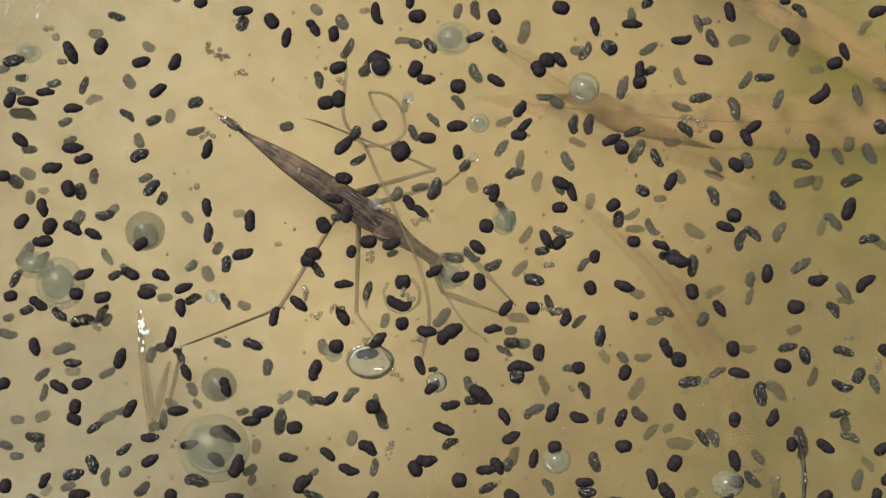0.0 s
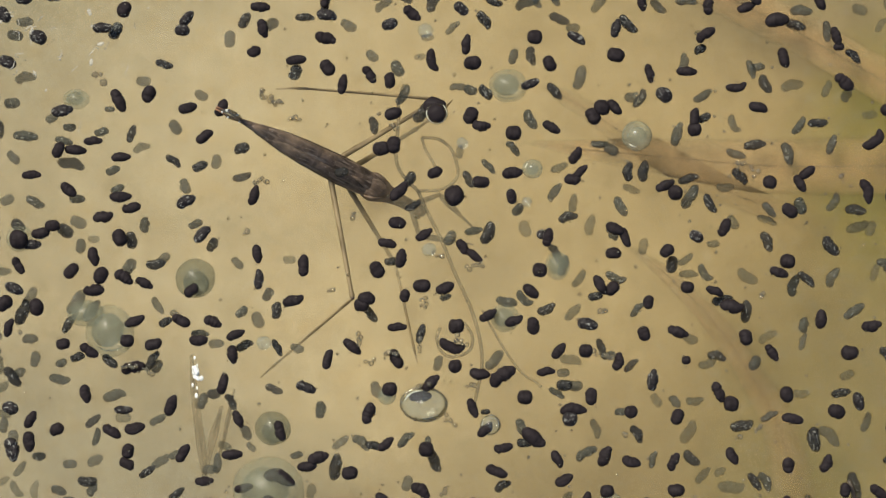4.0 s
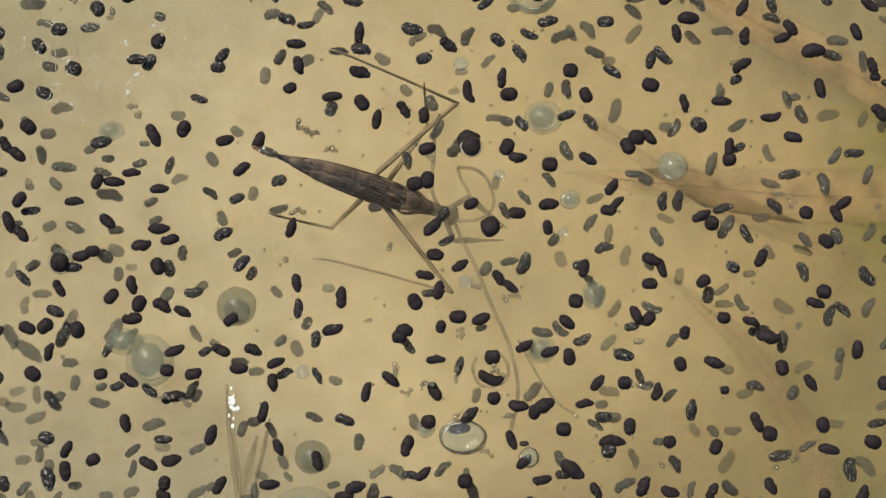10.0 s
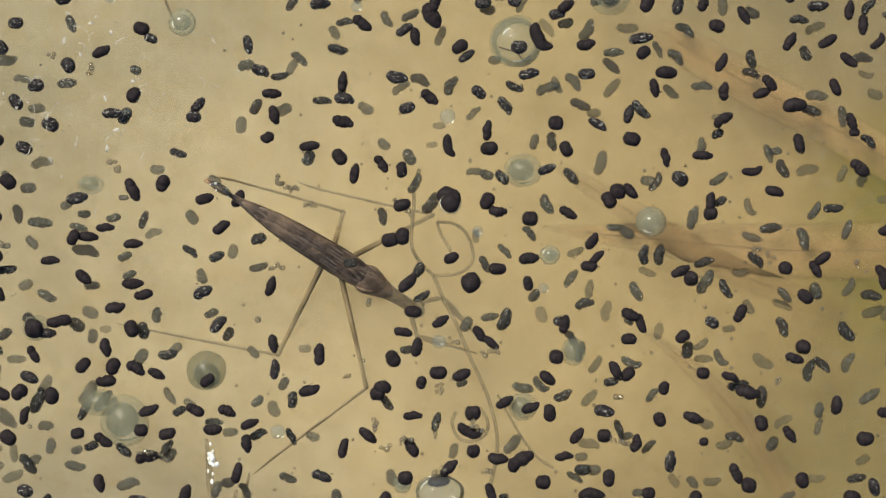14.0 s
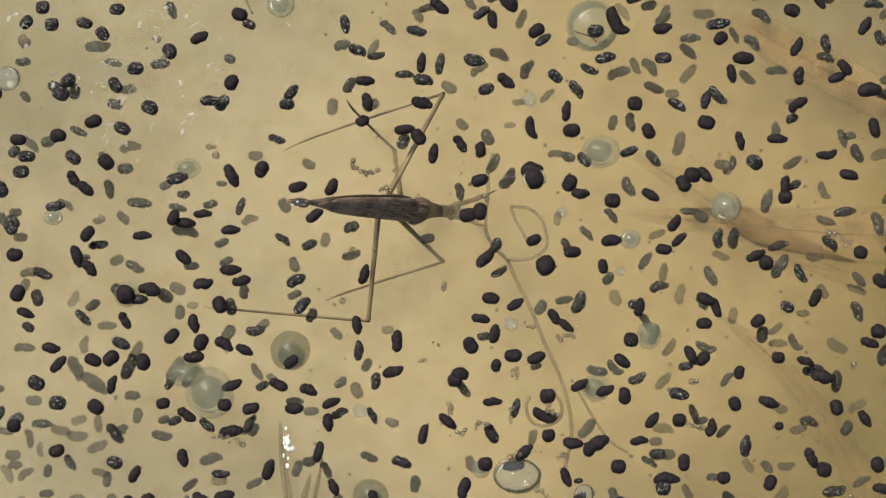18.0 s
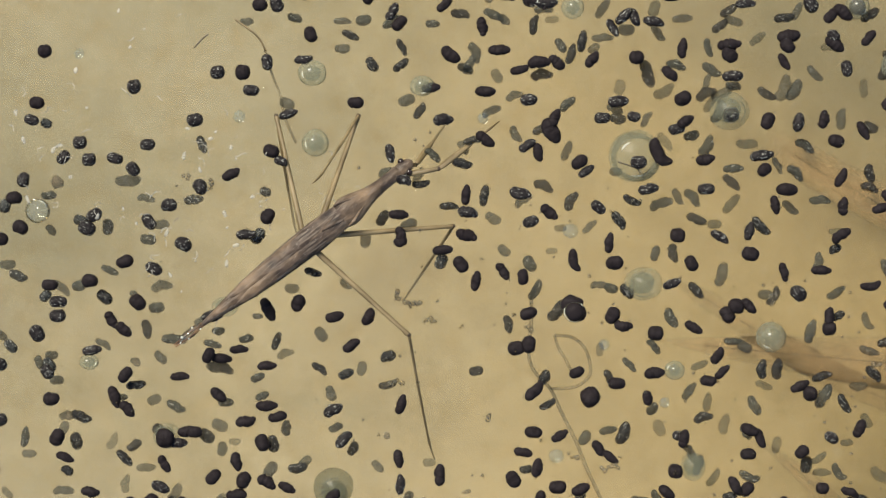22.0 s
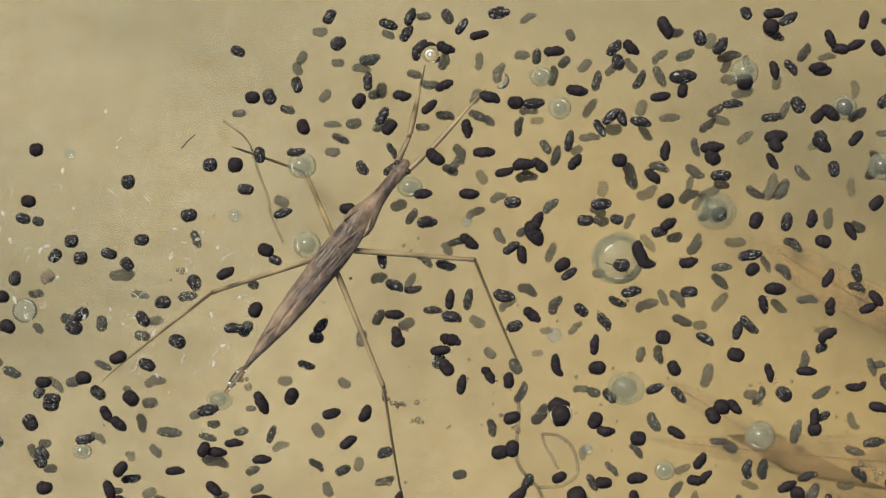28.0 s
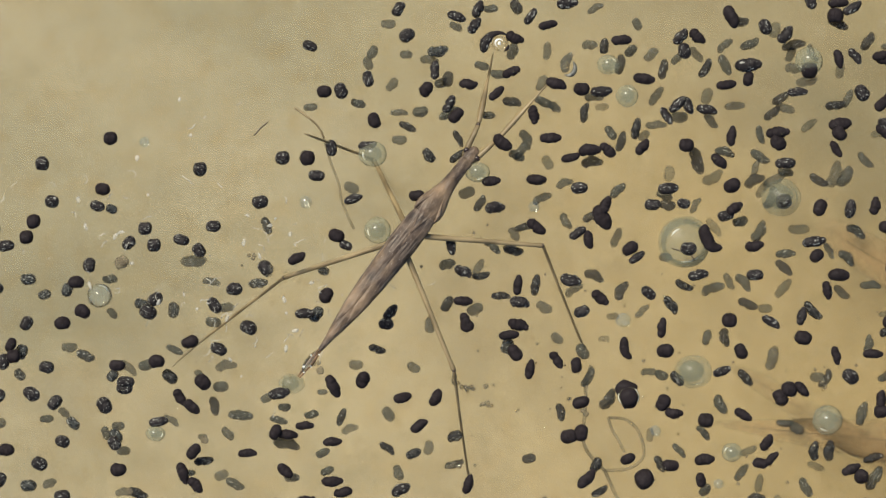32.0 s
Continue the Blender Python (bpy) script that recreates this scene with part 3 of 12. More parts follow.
spawn_clump(-75.1, 43.9, True,
            pale=[(-1.7, 3.8, -10, 3.1, 1.3, 0.1), (0.6, -0.4, 0, 2.9, 1.2, -0.4), (-1.4, -2.8, -10, 2.7, 1.7, -0.2)],
            dark=[(2.3, 2.6, 5, 2.7), (-0.9, 0.0, -60, 2.9), (4.6, -3.6, -25, 2.9)],
            dim=[(-7.8, -0.8, 90, 2.7), (6.0, 3.6, 5, 3.3, 0.9, -0.4)])
spawn_clump(-68.5, 24.2, False,
            dark=[(0.2, 5.8, 10, 3.6), (-0.4, -0.5, 60, 2.7), (1.1, -6.8, -40, 3.1)],
            pale=[(0.8, 3.3, 0, 2.2), (-0.1, 1.2, -10, 3.1), (2.0, -8.2, 0, 2.7), (-2.1, 4.8, 20, 2.2), (-6.3, 2.0, 0, 4.2)],
            dim=[(1.3, -2.5, -10, 4.7)])
spawn_clump(-79.0, 22.3, False,
            pale=[(-5.5, 2.5, -30, 3.1), (-0.4, -0.2, 0, 1.6), (3.7, 0.3, -50, 2.7), (2.6, -6.5, 20, 2.5), (-2.5, -6.1, 0, 2.0)],
            dark=[(-3.8, 6.4, -60, 3.1), (-1.8, 4.9, -40, 3.1), (-1.5, -2.3, 55, 2.9), (-3.3, -5.9, -70, 3.8), (-1.2, -7.7, -50, 3.2), (7.2, -2.5, 5, 3.2)],
            dim=[(1.7, 4.9, -80, 3.3), (-0.1, -4.0, 10, 3.3)])
spawn_clump(-75.7, 6.1, False,
            dark=[(5.6, 5.5, 0, 2.5), (8.5, -1.7, 50, 2.9)],
            dim=[(7.3, 4.7, -40, 2.9), (-4.3, 3.2, 30, 2.7), (-5.8, 1.2, -40, 3.4), (-0.3, 5.5, -50, 2.7)],
            faint=[(-6.1, -3.2, 81, 3.2)],
            pale=[(2.2, 9.3, -25, 3.5)])
spawn_clump(-76.2, 3.5, False,
            round=[(1.8, 6.8, 0, 3.0)],
            dark=[(5.2, 7.8, 15, 3.1), (3.8, 6.0, 0, 3.1), (1.6, 2.6, -60, 3.1), (1.1, -1.0, -25, 3.2), (-3.4, -3.7, -30, 2.9), (-0.6, -3.4, 40, 2.9), (4.5, -4.0, -80, 2.9)],
            dim=[(2.0, -4.9, 70, 4.5)],
            pale=[(3.0, -2.4, 60, 3.6), (-6.7, -5.2, -70, 4.5), (-3.5, -7.5, -35, 5.4)],
            faint=[(-1.8, 1.7, 0, 3.3)])
spawn_clump(-77.7, -11.5, False,
            dark=[(8.9, 4.0, 20, 2.3)],
            faint=[(-2.2, 0.4, -85, 3.1), (-2.3, -3.3, 27, 3.8), (-1.7, -7.4, -15, 3.1), (-5.2, 1.0, 19, 2.8), (-8.2, -0.7, -12, 3.5), (-5.6, -1.6, -1, 3.7)])
spawn_clump(-82.4, -18.3, True,
            dark=[(7.4, 2.7, -20, 2.7), (10.6, 0.9, 60, 3.1)],
            pale=[(5.7, -0.3, 80, 2.7), (-3.8, 1.1, 80, 2.2), (-4.0, -2.6, 0, 2.5), (-9.0, 2.0, 0, 2.5)],
            dim=[(-0.0, 2.5, -60, 3.1), (-6.9, -6.3, 60, 3.2)])
spawn_clump(-75.7, -8.7, False,
            dark=[(-0.9, 4.4, 75, 3.2), (-3.4, 0.8, -35, 2.9)],
            dim=[(-0.6, -3.6, -50, 4.0), (8.3, 5.0, 60, 3.6)],
            pale=[(0.2, -3.1, 30, 2.7), (2.0, 2.4, 0, 2.7), (2.8, -0.8, 80, 2.7), (7.1, -1.4, 20, 2.0), (6.7, -4.1, -10, 3.6)])
spawn_clump(-79.4, -31.8, False,
            dark=[(9.3, 10.3, 30, 2.5)],
            pale=[(9.2, 0.3, -20, 2.7)],
            faint=[(-5.1, 1.4, 4, 3.7), (-2.6, 9.9, 6, 2.8), (-7.6, -0.8, 18, 3.7), (-6.0, -4.4, 69, 2.8), (2.7, 3.7, 49, 3.2), (-3.1, -6.1, 78, 2.8), (4.4, -6.3, 16, 2.9), (2.2, -4.6, 18, 3.3), (5.5, -2.8, -7, 3.5), (-1.6, 3.7, 86, 2.8), (-0.3, 1.6, 25, 3.0), (-1.2, -2.5, 47, 3.1), (-6.6, 3.9, 0, 2.8)],
            bent_faint=[(1.9, 0.2, -54, 3.4), (-3.8, -2.7, 60, 3.6), (4.8, 0.2, 80, 3.3), (-8.4, -7.0, 30, 3.7), (-3.0, 0.4, 38, 3.6)])
spawn_clump(-79.0, -23.9, True,
            dark=[(5.9, 1.6, -85, 3.4), (3.2, 0.3, -75, 4.0), (-4.0, -0.5, -75, 2.7)],
            pale=[(2.7, 1.9, 80, 2.7), (7.0, -1.0, 0, 2.3), (-6.8, 0.8, 80, 2.7), (-1.3, -1.5, 40, 3.2)],
            dim=[(-6.6, -1.6, 60, 2.5)])
spawn_clump(-76.2, -43.4, False,
            dark=[(6.5, 5.7, 70, 2.5), (4.3, 0.6, 67, 3.2), (-0.0, 2.9, -18, 2.9), (7.7, 1.3, 42, 2.9), (0.6, -1.5, 17, 3.0)],
            pale=[(-2.8, -2.7, 48, 2.9), (1.9, 0.7, 87, 3.0), (-9.8, 0.7, 82, 3.1)],
            bent_pale=[(-7.3, -0.1, -66, 3.3), (-10.1, -4.1, -88, 2.9)],
            dim=[(-4.0, 2.9, -30, 3.6), (8.2, -3.1, -70, 3.4)],
            bent=[(4.9, -3.2, 58, 2.7)])
spawn_clump(-55.8, 76.4, True,
            round=[(-9.2, -8.7, 0, 2.4), (-5.2, -8.7, 0, 2.5)],
            dark=[(-2.5, 2.1, 0, 2.5), (0.2, 2.2, -70, 2.7), (4.6, 4.1, -80, 2.7), (5.6, -2.6, -70, 2.7), (4.5, -6.7, 5, 3.1), (-1.3, -7.1, -80, 2.7), (-4.8, 9.4, -25, 2.5)],
            pale=[(5.2, 8.7, 60, 2.4), (4.5, 6.9, -70, 2.4), (2.9, 0.3, -20, 2.6), (-4.9, -0.3, 0, 2.4)])
spawn_clump(-56.4, 57.4, True,
            dark=[(-3.1, 7.5, 0, 2.7), (2.8, 3.7, 20, 3.2), (0.1, -2.2, -20, 2.7), (1.6, -3.8, -30, 2.3), (-6.3, -5.9, 30, 3.2)],
            pale=[(2.4, 5.6, -30, 2.7)])
spawn_clump(-60.2, 35.5, False,
            dim=[(8.0, 1.7, -15, 3.0)],
            dark=[(0.9, -4.3, -70, 4.0), (5.7, -3.2, 70, 2.9)],
            pale=[(4.5, -0.9, 0, 2.5), (-1.0, -5.4, 0, 1.8)])
spawn_clump(-59.0, 43.2, True,
            dark=[(1.1, 2.3, 60, 2.7), (-2.4, -0.6, 5, 3.2)],
            dim=[(-0.8, -0.9, 60, 2.6, -0.0, -0.1), (0.5, 6.3, -30, 2.0, 0.5, 0.2), (-0.5, -0.7, 60, 2.6)])
spawn_clump(-60.4, 22.0, False,
            pale=[(-2.1, 4.6, 10, 2.5), (-0.2, -1.6, 25, 2.5), (0.5, -4.6, 20, 2.4)],
            dim=[(2.8, 4.3, 75, 3.1)],
            dark=[(-3.0, 3.0, 5, 3.1), (-5.8, 1.6, -5, 3.6), (1.5, 0.4, 5, 3.2), (1.5, -5.9, 0, 3.6), (3.2, -7.7, 15, 3.1)],
            faint=[(4.1, 2.2, 20, 3.1)])
spawn_clump(-60.3, 5.1, False,
            dark=[(-2.0, 7.8, 15, 3.4), (0.7, 4.5, -70, 2.9), (-3.5, 1.5, -75, 3.2), (-2.3, -1.5, 65, 2.9), (-3.5, -3.9, 5, 3.4), (1.4, -1.8, -30, 3.4), (4.6, -2.7, -25, 3.1)],
            pale=[(-6.4, 7.0, -30, 2.9), (-6.1, 3.2, 85, 2.5), (4.3, 6.6, 85, 2.7), (7.3, 1.2, 40, 2.4), (1.7, -0.1, 50, 2.9), (6.4, -6.4, -60, 3.3), (-6.7, -5.9, 60, 4.5), (-4.4, -7.1, 55, 4.2)],
            dim=[(2.2, 4.1, -75, 2.9), (6.2, 0.3, 10, 3.3)],
            faint=[(-4.1, 4.3, 0, 2.0)])
spawn_clump(-58.7, -11.6, False,
            dark=[(1.5, 7.5, 20, 3.6), (4.5, 3.9, 20, 2.9), (-5.7, 2.9, -30, 3.4), (1.2, 0.2, 12, 4.0), (8.9, 7.7, -25, 3.2), (7.3, -5.8, 70, 3.6), (-6.4, -4.0, -75, 3.1), (-0.3, -6.6, -2, 3.1)],
            round=[(0.3, 4.5, 0, 2.3)],
            dim=[(6.2, 7.4, 30, 2.4), (-7.9, 1.8, 15, 2.5), (-2.7, 1.1, -40, 3.1), (4.0, 1.2, 60, 3.8), (-5.4, -8.4, 45, 3.1)],
            pale=[(7.7, 8.4, -40, 2.4), (4.6, 0.2, 60, 2.4), (-2.2, -4.4, 10, 4.0), (4.8, -8.3, 30, 3.1)],
            faint=[(-1.0, -8.1, 0, 2.7)])
spawn_clump(-58.7, -29.7, False,
            dark=[(1.2, 8.2, 15, 3.4), (-2.5, 7.7, -35, 3.4), (-0.1, 2.6, -40, 2.7), (0.1, 4.6, 85, 2.5), (8.9, 4.3, 55, 3.4), (2.9, -4.6, -70, 3.4), (-0.1, -6.2, 15, 3.6), (-4.8, -7.1, 60, 3.1)],
            pale=[(-5.3, 6.6, 80, 3.1), (-5.6, 2.8, 25, 2.9), (4.9, 2.7, 35, 3.5), (7.1, 3.7, 30, 2.0), (-9.8, -3.6, 0, 2.4), (-6.0, -1.8, 60, 2.5), (7.6, -6.1, 40, 2.4), (-9.6, 2.3, 0, 2.4)],
            dim=[(2.9, 1.2, 40, 3.1), (7.6, -2.4, 35, 3.1), (-6.7, -0.4, 0, 3.3)])
spawn_clump(-58.8, -42.6, False,
            dark=[(0.9, 3.5, 5, 3.6), (-6.2, 2.2, -54, 3.6), (4.5, -1.6, -40, 3.1)],
            dim=[(7.8, -2.1, -69, 3.1), (0.2, -2.6, -89, 3.5), (-3.4, 0.1, 68, 2.8), (-4.8, -3.1, -25, 3.6)],
            pale=[(5.8, -4.8, -37, 3.0), (4.6, 6.0, 80, 3.3), (-1.5, 4.4, 20, 2.7)],
            faint=[(2.0, 0.0, 53, 3.7), (-5.2, 3.7, 60, 2.4)])
spawn_clump(-38.4, 88.4, True,
            dark=[(-7.9, 3.4, 50, 2.7), (-6.5, -0.9, 30, 2.7), (1.5, 2.1, -20, 3.2), (5.0, 3.4, 70, 3.1), (4.4, 0.7, 55, 3.1)],
            pale=[(7.1, 3.8, 0, 2.5), (-9.6, 1.3, 0, 2.6), (-6.7, -3.7, 0, 2.2), (-2.9, -4.5, -10, 3.3), (5.6, -5.6, -20, 2.6), (1.4, 0.8, -30, 2.4)],
            dim=[(-1.5, -3.3, 10, 3.6)],
            bent=[(6.2, -1.8, 60, 4.0)])
spawn_clump(-40.3, 76.0, False,
            pale=[(-7.1, 3.8, 50, 2.6), (0.9, 4.1, 20, 2.4), (-5.9, -0.7, 0, 3.1), (-2.5, -0.6, 10, 2.7), (-5.9, -5.2, 0, 2.6), (2.2, -0.7, 30, 4.0), (8.6, -1.2, 0, 2.4)],
            dim=[(2.0, 4.6, 85, 2.7), (-4.5, -3.1, -20, 3.1), (-1.1, -7.8, -55, 2.7), (3.7, -5.1, -60, 3.1), (3.5, -7.9, 40, 3.1)],
            dark=[(-0.1, 5.9, 85, 3.1), (-1.5, 2.8, 60, 2.7), (5.3, 3.6, 0, 3.1), (2.2, 0.4, 60, 3.2), (3.3, -1.4, 40, 2.9)])
spawn_clump(-37.7, 55.0, False,
            dark=[(-5.6, 6.6, 0, 2.7), (-0.1, -1.5, -80, 3.1), (6.4, 9.0, 5, 3.1), (1.9, -5.6, -30, 3.2)],
            dim=[(4.6, 5.4, 60, 3.1, 2.2, -0.0), (4.8, -6.4, 15, 3.1)],
            pale=[(2.5, 7.2, 20, 2.9), (6.7, -1.6, -40, 3.3, 1.2, -1.8), (-0.7, -4.5, 15, 2.9), (4.3, -5.0, 60, 3.3, 2.4, 0.3)])
spawn_clump(-37.7, 36.7, True,
            pale=[(-9.6, -4.2, -30, 2.4), (0.4, 5.3, 25, 2.9, 1.1, 1.9)],
            dark=[(5.8, 1.2, 5, 3.4), (-0.9, 2.6, 20, 2.3)],
            dim=[(5.6, -0.6, 65, 2.7)])
spawn_clump(-40.2, 42.4, False,
            dark=[(-7.4, 0.4, 50, 3.1), (-8.1, -1.5, -5, 2.5), (4.4, 2.2, 0, 3.2), (4.7, -1.2, -70, 3.2)],
            dim=[(1.8, 1.7, 60, 2.9, -0.1, -1.4)],
            pale=[(-1.0, -1.7, 85, 2.9, 0.2, -0.9)])
spawn_clump(-44.2, 21.9, False,
            dark=[(-3.9, 7.9, 15, 3.1), (1.5, 7.9, 65, 3.1), (-1.2, 3.4, 35, 3.2), (6.7, -6.0, 70, 3.4), (-4.2, -6.9, 25, 3.4)],
            dim=[(4.6, 1.5, 20, 2.7), (-2.1, -1.3, 25, 2.7), (-6.3, -0.4, -35, 3.1), (4.6, -3.1, 20, 3.3)],
            pale=[(-6.2, 5.0, -60, 2.7), (0.3, -0.5, 80, 2.5), (-4.6, -4.5, -70, 2.7)])
spawn_clump(-41.7, 3.5, False,
            dark=[(-4.7, 6.3, 45, 3.4), (4.0, 3.1, -80, 3.1), (4.4, -0.9, 85, 3.4), (-6.4, -2.7, 45, 2.7), (9.8, -4.3, 20, 3.6)],
            pale=[(-6.1, 7.9, 20, 2.5), (0.6, 1.6, -50, 2.5), (5.5, -3.4, 60, 2.4), (1.3, -6.2, 40, 2.4), (3.9, -7.5, -65, 2.9)],
            dim=[(-3.3, 4.6, 60, 2.5), (7.0, -5.9, 80, 2.9)],
            faint=[(8.9, 2.2, 0, 2.2)])
spawn_clump(-42.0, -12.3, False,
            dark=[(-5.2, 5.2, 5, 3.1), (-2.9, 8.1, -20, 3.1), (0.7, 6.1, 25, 3.2), (0.2, 2.9, -85, 3.1), (-1.3, -1.8, 80, 3.6), (1.1, -7.4, -65, 3.1)],
            pale=[(-5.3, 6.2, 0, 3.1), (-2.7, 4.5, 5, 2.7), (-4.9, -4.7, 65, 2.9)],
            dim=[(1.9, 4.3, 20, 3.1), (7.2, 3.9, -60, 3.1), (-2.9, -3.4, 10, 2.4), (-0.2, -4.8, -60, 3.1), (6.7, -2.7, -20, 3.1)])
spawn_clump(-40.5, -29.4, False,
            pale=[(0.2, 6.8, -65, 2.7), (1.0, 4.5, -50, 2.0), (-4.4, 2.0, 85, 3.5), (-5.6, 0.9, 10, 2.7), (8.3, 3.2, 10, 2.2)],
            dark=[(-1.7, 3.6, 0, 3.4), (-6.2, -0.7, 0, 3.1), (0.1, -1.7, 10, 3.1), (-6.2, -4.3, 30, 3.2), (4.4, -4.1, -40, 3.2), (7.7, -5.2, 70, 4.1), (5.9, 7.4, -70, 3.4)],
            bent=[(5.9, 0.2, -20, 5.4)],
            faint=[(-3.3, 4.6, -20, 2.4)])
spawn_clump(-42.7, -41.8, False,
            dim=[(-5.5, 3.3, 45, 3.3), (3.3, 4.8, -15, 4.2)],
            dark=[(9.5, 2.3, 0, 3.1), (-0.8, 2.3, 80, 2.7), (-5.4, -0.5, -23, 2.9), (6.7, -1.6, -86, 3.4)],
            bent=[(-2.6, -2.6, 53, 3.4)],
            pale=[(2.9, -3.2, -43, 3.5), (1.4, -0.9, -12, 3.5)],
            faint=[(-6.0, -3.3, -24, 2.9)])
spawn_clump(-22.0, 89.1, False,
            dim=[(-5.2, 3.2, -60, 2.7), (9.1, -3.1, 85, 2.7)],
            dark=[(-2.9, 1.4, 60, 3.1), (-0.2, 0.1, 10, 3.2), (3.0, 3.7, 5, 3.6), (-5.5, -2.0, -25, 3.2)],
            pale=[(7.7, 3.2, 30, 3.1), (-5.8, -3.9, 70, 2.9), (-8.0, -7.6, 0, 3.1), (-0.1, -3.8, 85, 3.1), (3.0, -5.6, 70, 3.7), (6.8, -2.9, 0, 2.7)])
spawn_clump(-22.2, 73.1, False,
            dark=[(-5.9, 8.5, 25, 3.2), (-8.2, 5.1, 40, 3.1), (-2.2, 1.6, -85, 3.2), (1.4, 6.6, -20, 3.6), (5.5, 5.8, 0, 2.7), (0.5, -2.2, -5, 3.6), (-7.3, -2.9, -35, 3.6), (3.7, -5.4, 20, 3.2), (6.0, -4.1, 40, 2.3), (6.9, -4.1, 0, 3.6)],
            dim=[(-5.7, 3.8, -15, 3.3), (6.0, 2.1, 80, 3.5), (7.3, -5.9, 5, 3.8), (12.0, -2.6, 70, 3.6)],
            pale=[(-3.3, -2.3, -70, 3.7), (-4.9, -4.9, -30, 2.9), (-4.2, -4.1, 60, 3.3), (-0.8, 7.0, 60, 2.9), (-0.3, 3.8, -25, 3.7), (1.3, 3.0, -40, 2.4), (7.7, 4.7, 0, 3.3), (10.4, -1.2, -60, 2.7)],
            faint=[(0.2, -6.0, -60, 2.6), (9.1, 3.1, 0, 2.4)])
spawn_clump(-21.5, 57.7, False,
            dark=[(-9.2, 2.0, 5, 3.4), (-2.5, 6.5, 0, 3.4), (4.4, 5.2, 0, 2.8), (-2.5, -1.1, -35, 3.6), (3.0, -9.8, -10, 3.6), (4.2, -2.1, 30, 3.1), (5.9, -3.2, -80, 3.1)],
            pale=[(2.2, 6.1, 20, 3.1), (-1.5, 3.6, 25, 3.5, -1.0, -0.1), (2.4, -0.2, -60, 3.1, -1.1, 0.0), (-6.0, -2.3, -60, 2.6, -1.1, 0.0), (10.6, -2.8, 70, 3.5, -0.7, 0.0)],
            dim=[(-4.5, -1.1, 10, 3.1, -0.9, 0.5), (-6.2, -4.9, -10, 3.5, -0.3, -0.2), (6.5, 0.7, 30, 3.3, -1.4, -0.3)])
spawn_clump(-20.4, 35.2, False,
            dark=[(-6.9, 1.1, -50, 2.9), (-4.5, -1.5, 80, 3.4), (-0.2, 0.0, -55, 3.2), (3.0, -0.9, 85, 2.7)],
            pale=[(0.1, 3.3, -40, 2.4), (4.2, 1.2, -60, 2.9), (5.2, -3.1, 65, 3.8)],
            faint=[(7.8, 3.2, 0, 2.0), (9.2, 6.9, 0, 2.2, -0.2, -0.6)])
spawn_clump(-22.9, 43.9, False,
            pale=[(0.3, -0.4, -30, 2.9, -0.8, -0.4), (5.1, 2.5, 35, 3.5)],
            dark=[(-4.1, 3.3, 85, 3.4), (-3.8, 0.5, -15, 3.4), (-4.0, -3.1, -20, 3.6), (6.2, -1.0, 15, 2.7)],
            dim=[(-1.2, 3.3, 85, 3.6, -3.0, -0.4), (-6.8, 1.6, 0, 3.3, -0.6, -1.2), (8.4, 4.8, -25, 3.6, -0.1, -1.1), (12.7, 2.4, 60, 3.6, 0.4, 0.4)])
spawn_clump(-18.7, 23.3, False,
            dim=[(-6.3, -3.7, 10, 2.4), (-1.1, 3.8, -80, 3.1), (6.6, 5.9, 55, 4.0), (5.2, -9.1, 35, 3.1), (4.6, -4.8, 60, 2.7)],
            dark=[(2.0, 5.6, 15, 2.9), (0.1, -0.0, 10, 2.9), (2.1, 0.6, 85, 2.9), (3.0, -6.8, 45, 4.0)])
spawn_clump(-21.6, 2.4, False,
            dark=[(-9.1, 2.1, 85, 3.6), (5.8, 8.9, -2, 2.9), (4.2, 5.6, -15, 3.1), (6.4, 3.2, 80, 3.2), (2.6, 1.4, -60, 2.9), (0.9, -3.2, 0, 2.9)],
            round=[(0.1, -4.2, 0, 2.5)],
            dim=[(1.5, -5.7, -50, 3.3), (4.8, 2.7, 0, 2.4)])
spawn_clump(-22.7, -13.9, False,
            dark=[(-4.2, 3.2, 70, 3.4), (-7.6, -1.3, -20, 3.4), (6.9, 8.3, 5, 3.2), (-0.2, 5.2, -40, 3.6), (6.7, 3.2, -60, 3.4), (2.3, -5.4, 70, 3.6)],
            pale=[(-9.2, 4.8, -20, 2.4), (13.4, 2.4, 70, 2.7), (-5.5, -5.1, 85, 2.9), (3.5, -1.9, -70, 2.9)],
            round=[(5.7, -1.6, 0, 2.5)],
            dim=[(10.6, 7.2, 80, 3.3)])
spawn_clump(-23.8, -31.0, False,
            dark=[(-6.7, 3.6, 5, 3.2), (-4.9, 5.0, 20, 3.6), (0.1, 2.5, 15, 2.7), (-0.8, -2.2, 0, 3.1), (5.9, 7.2, 40, 3.2), (5.5, -1.6, -45, 3.1), (8.8, -4.2, -20, 3.6), (1.4, -6.3, 45, 4.0)],
            dim=[(-2.3, 3.4, 80, 4.5), (4.0, 6.8, -10, 3.1)],
            pale=[(-7.2, -4.5, 30, 2.7), (-1.5, 7.2, 40, 3.3), (1.9, 7.2, -40, 3.6), (8.9, 7.7, 45, 3.6), (9.2, 0.6, 75, 2.7), (3.1, -4.9, 30, 1.8)],
            faint=[(-6.3, -0.8, 80, 2.6)])
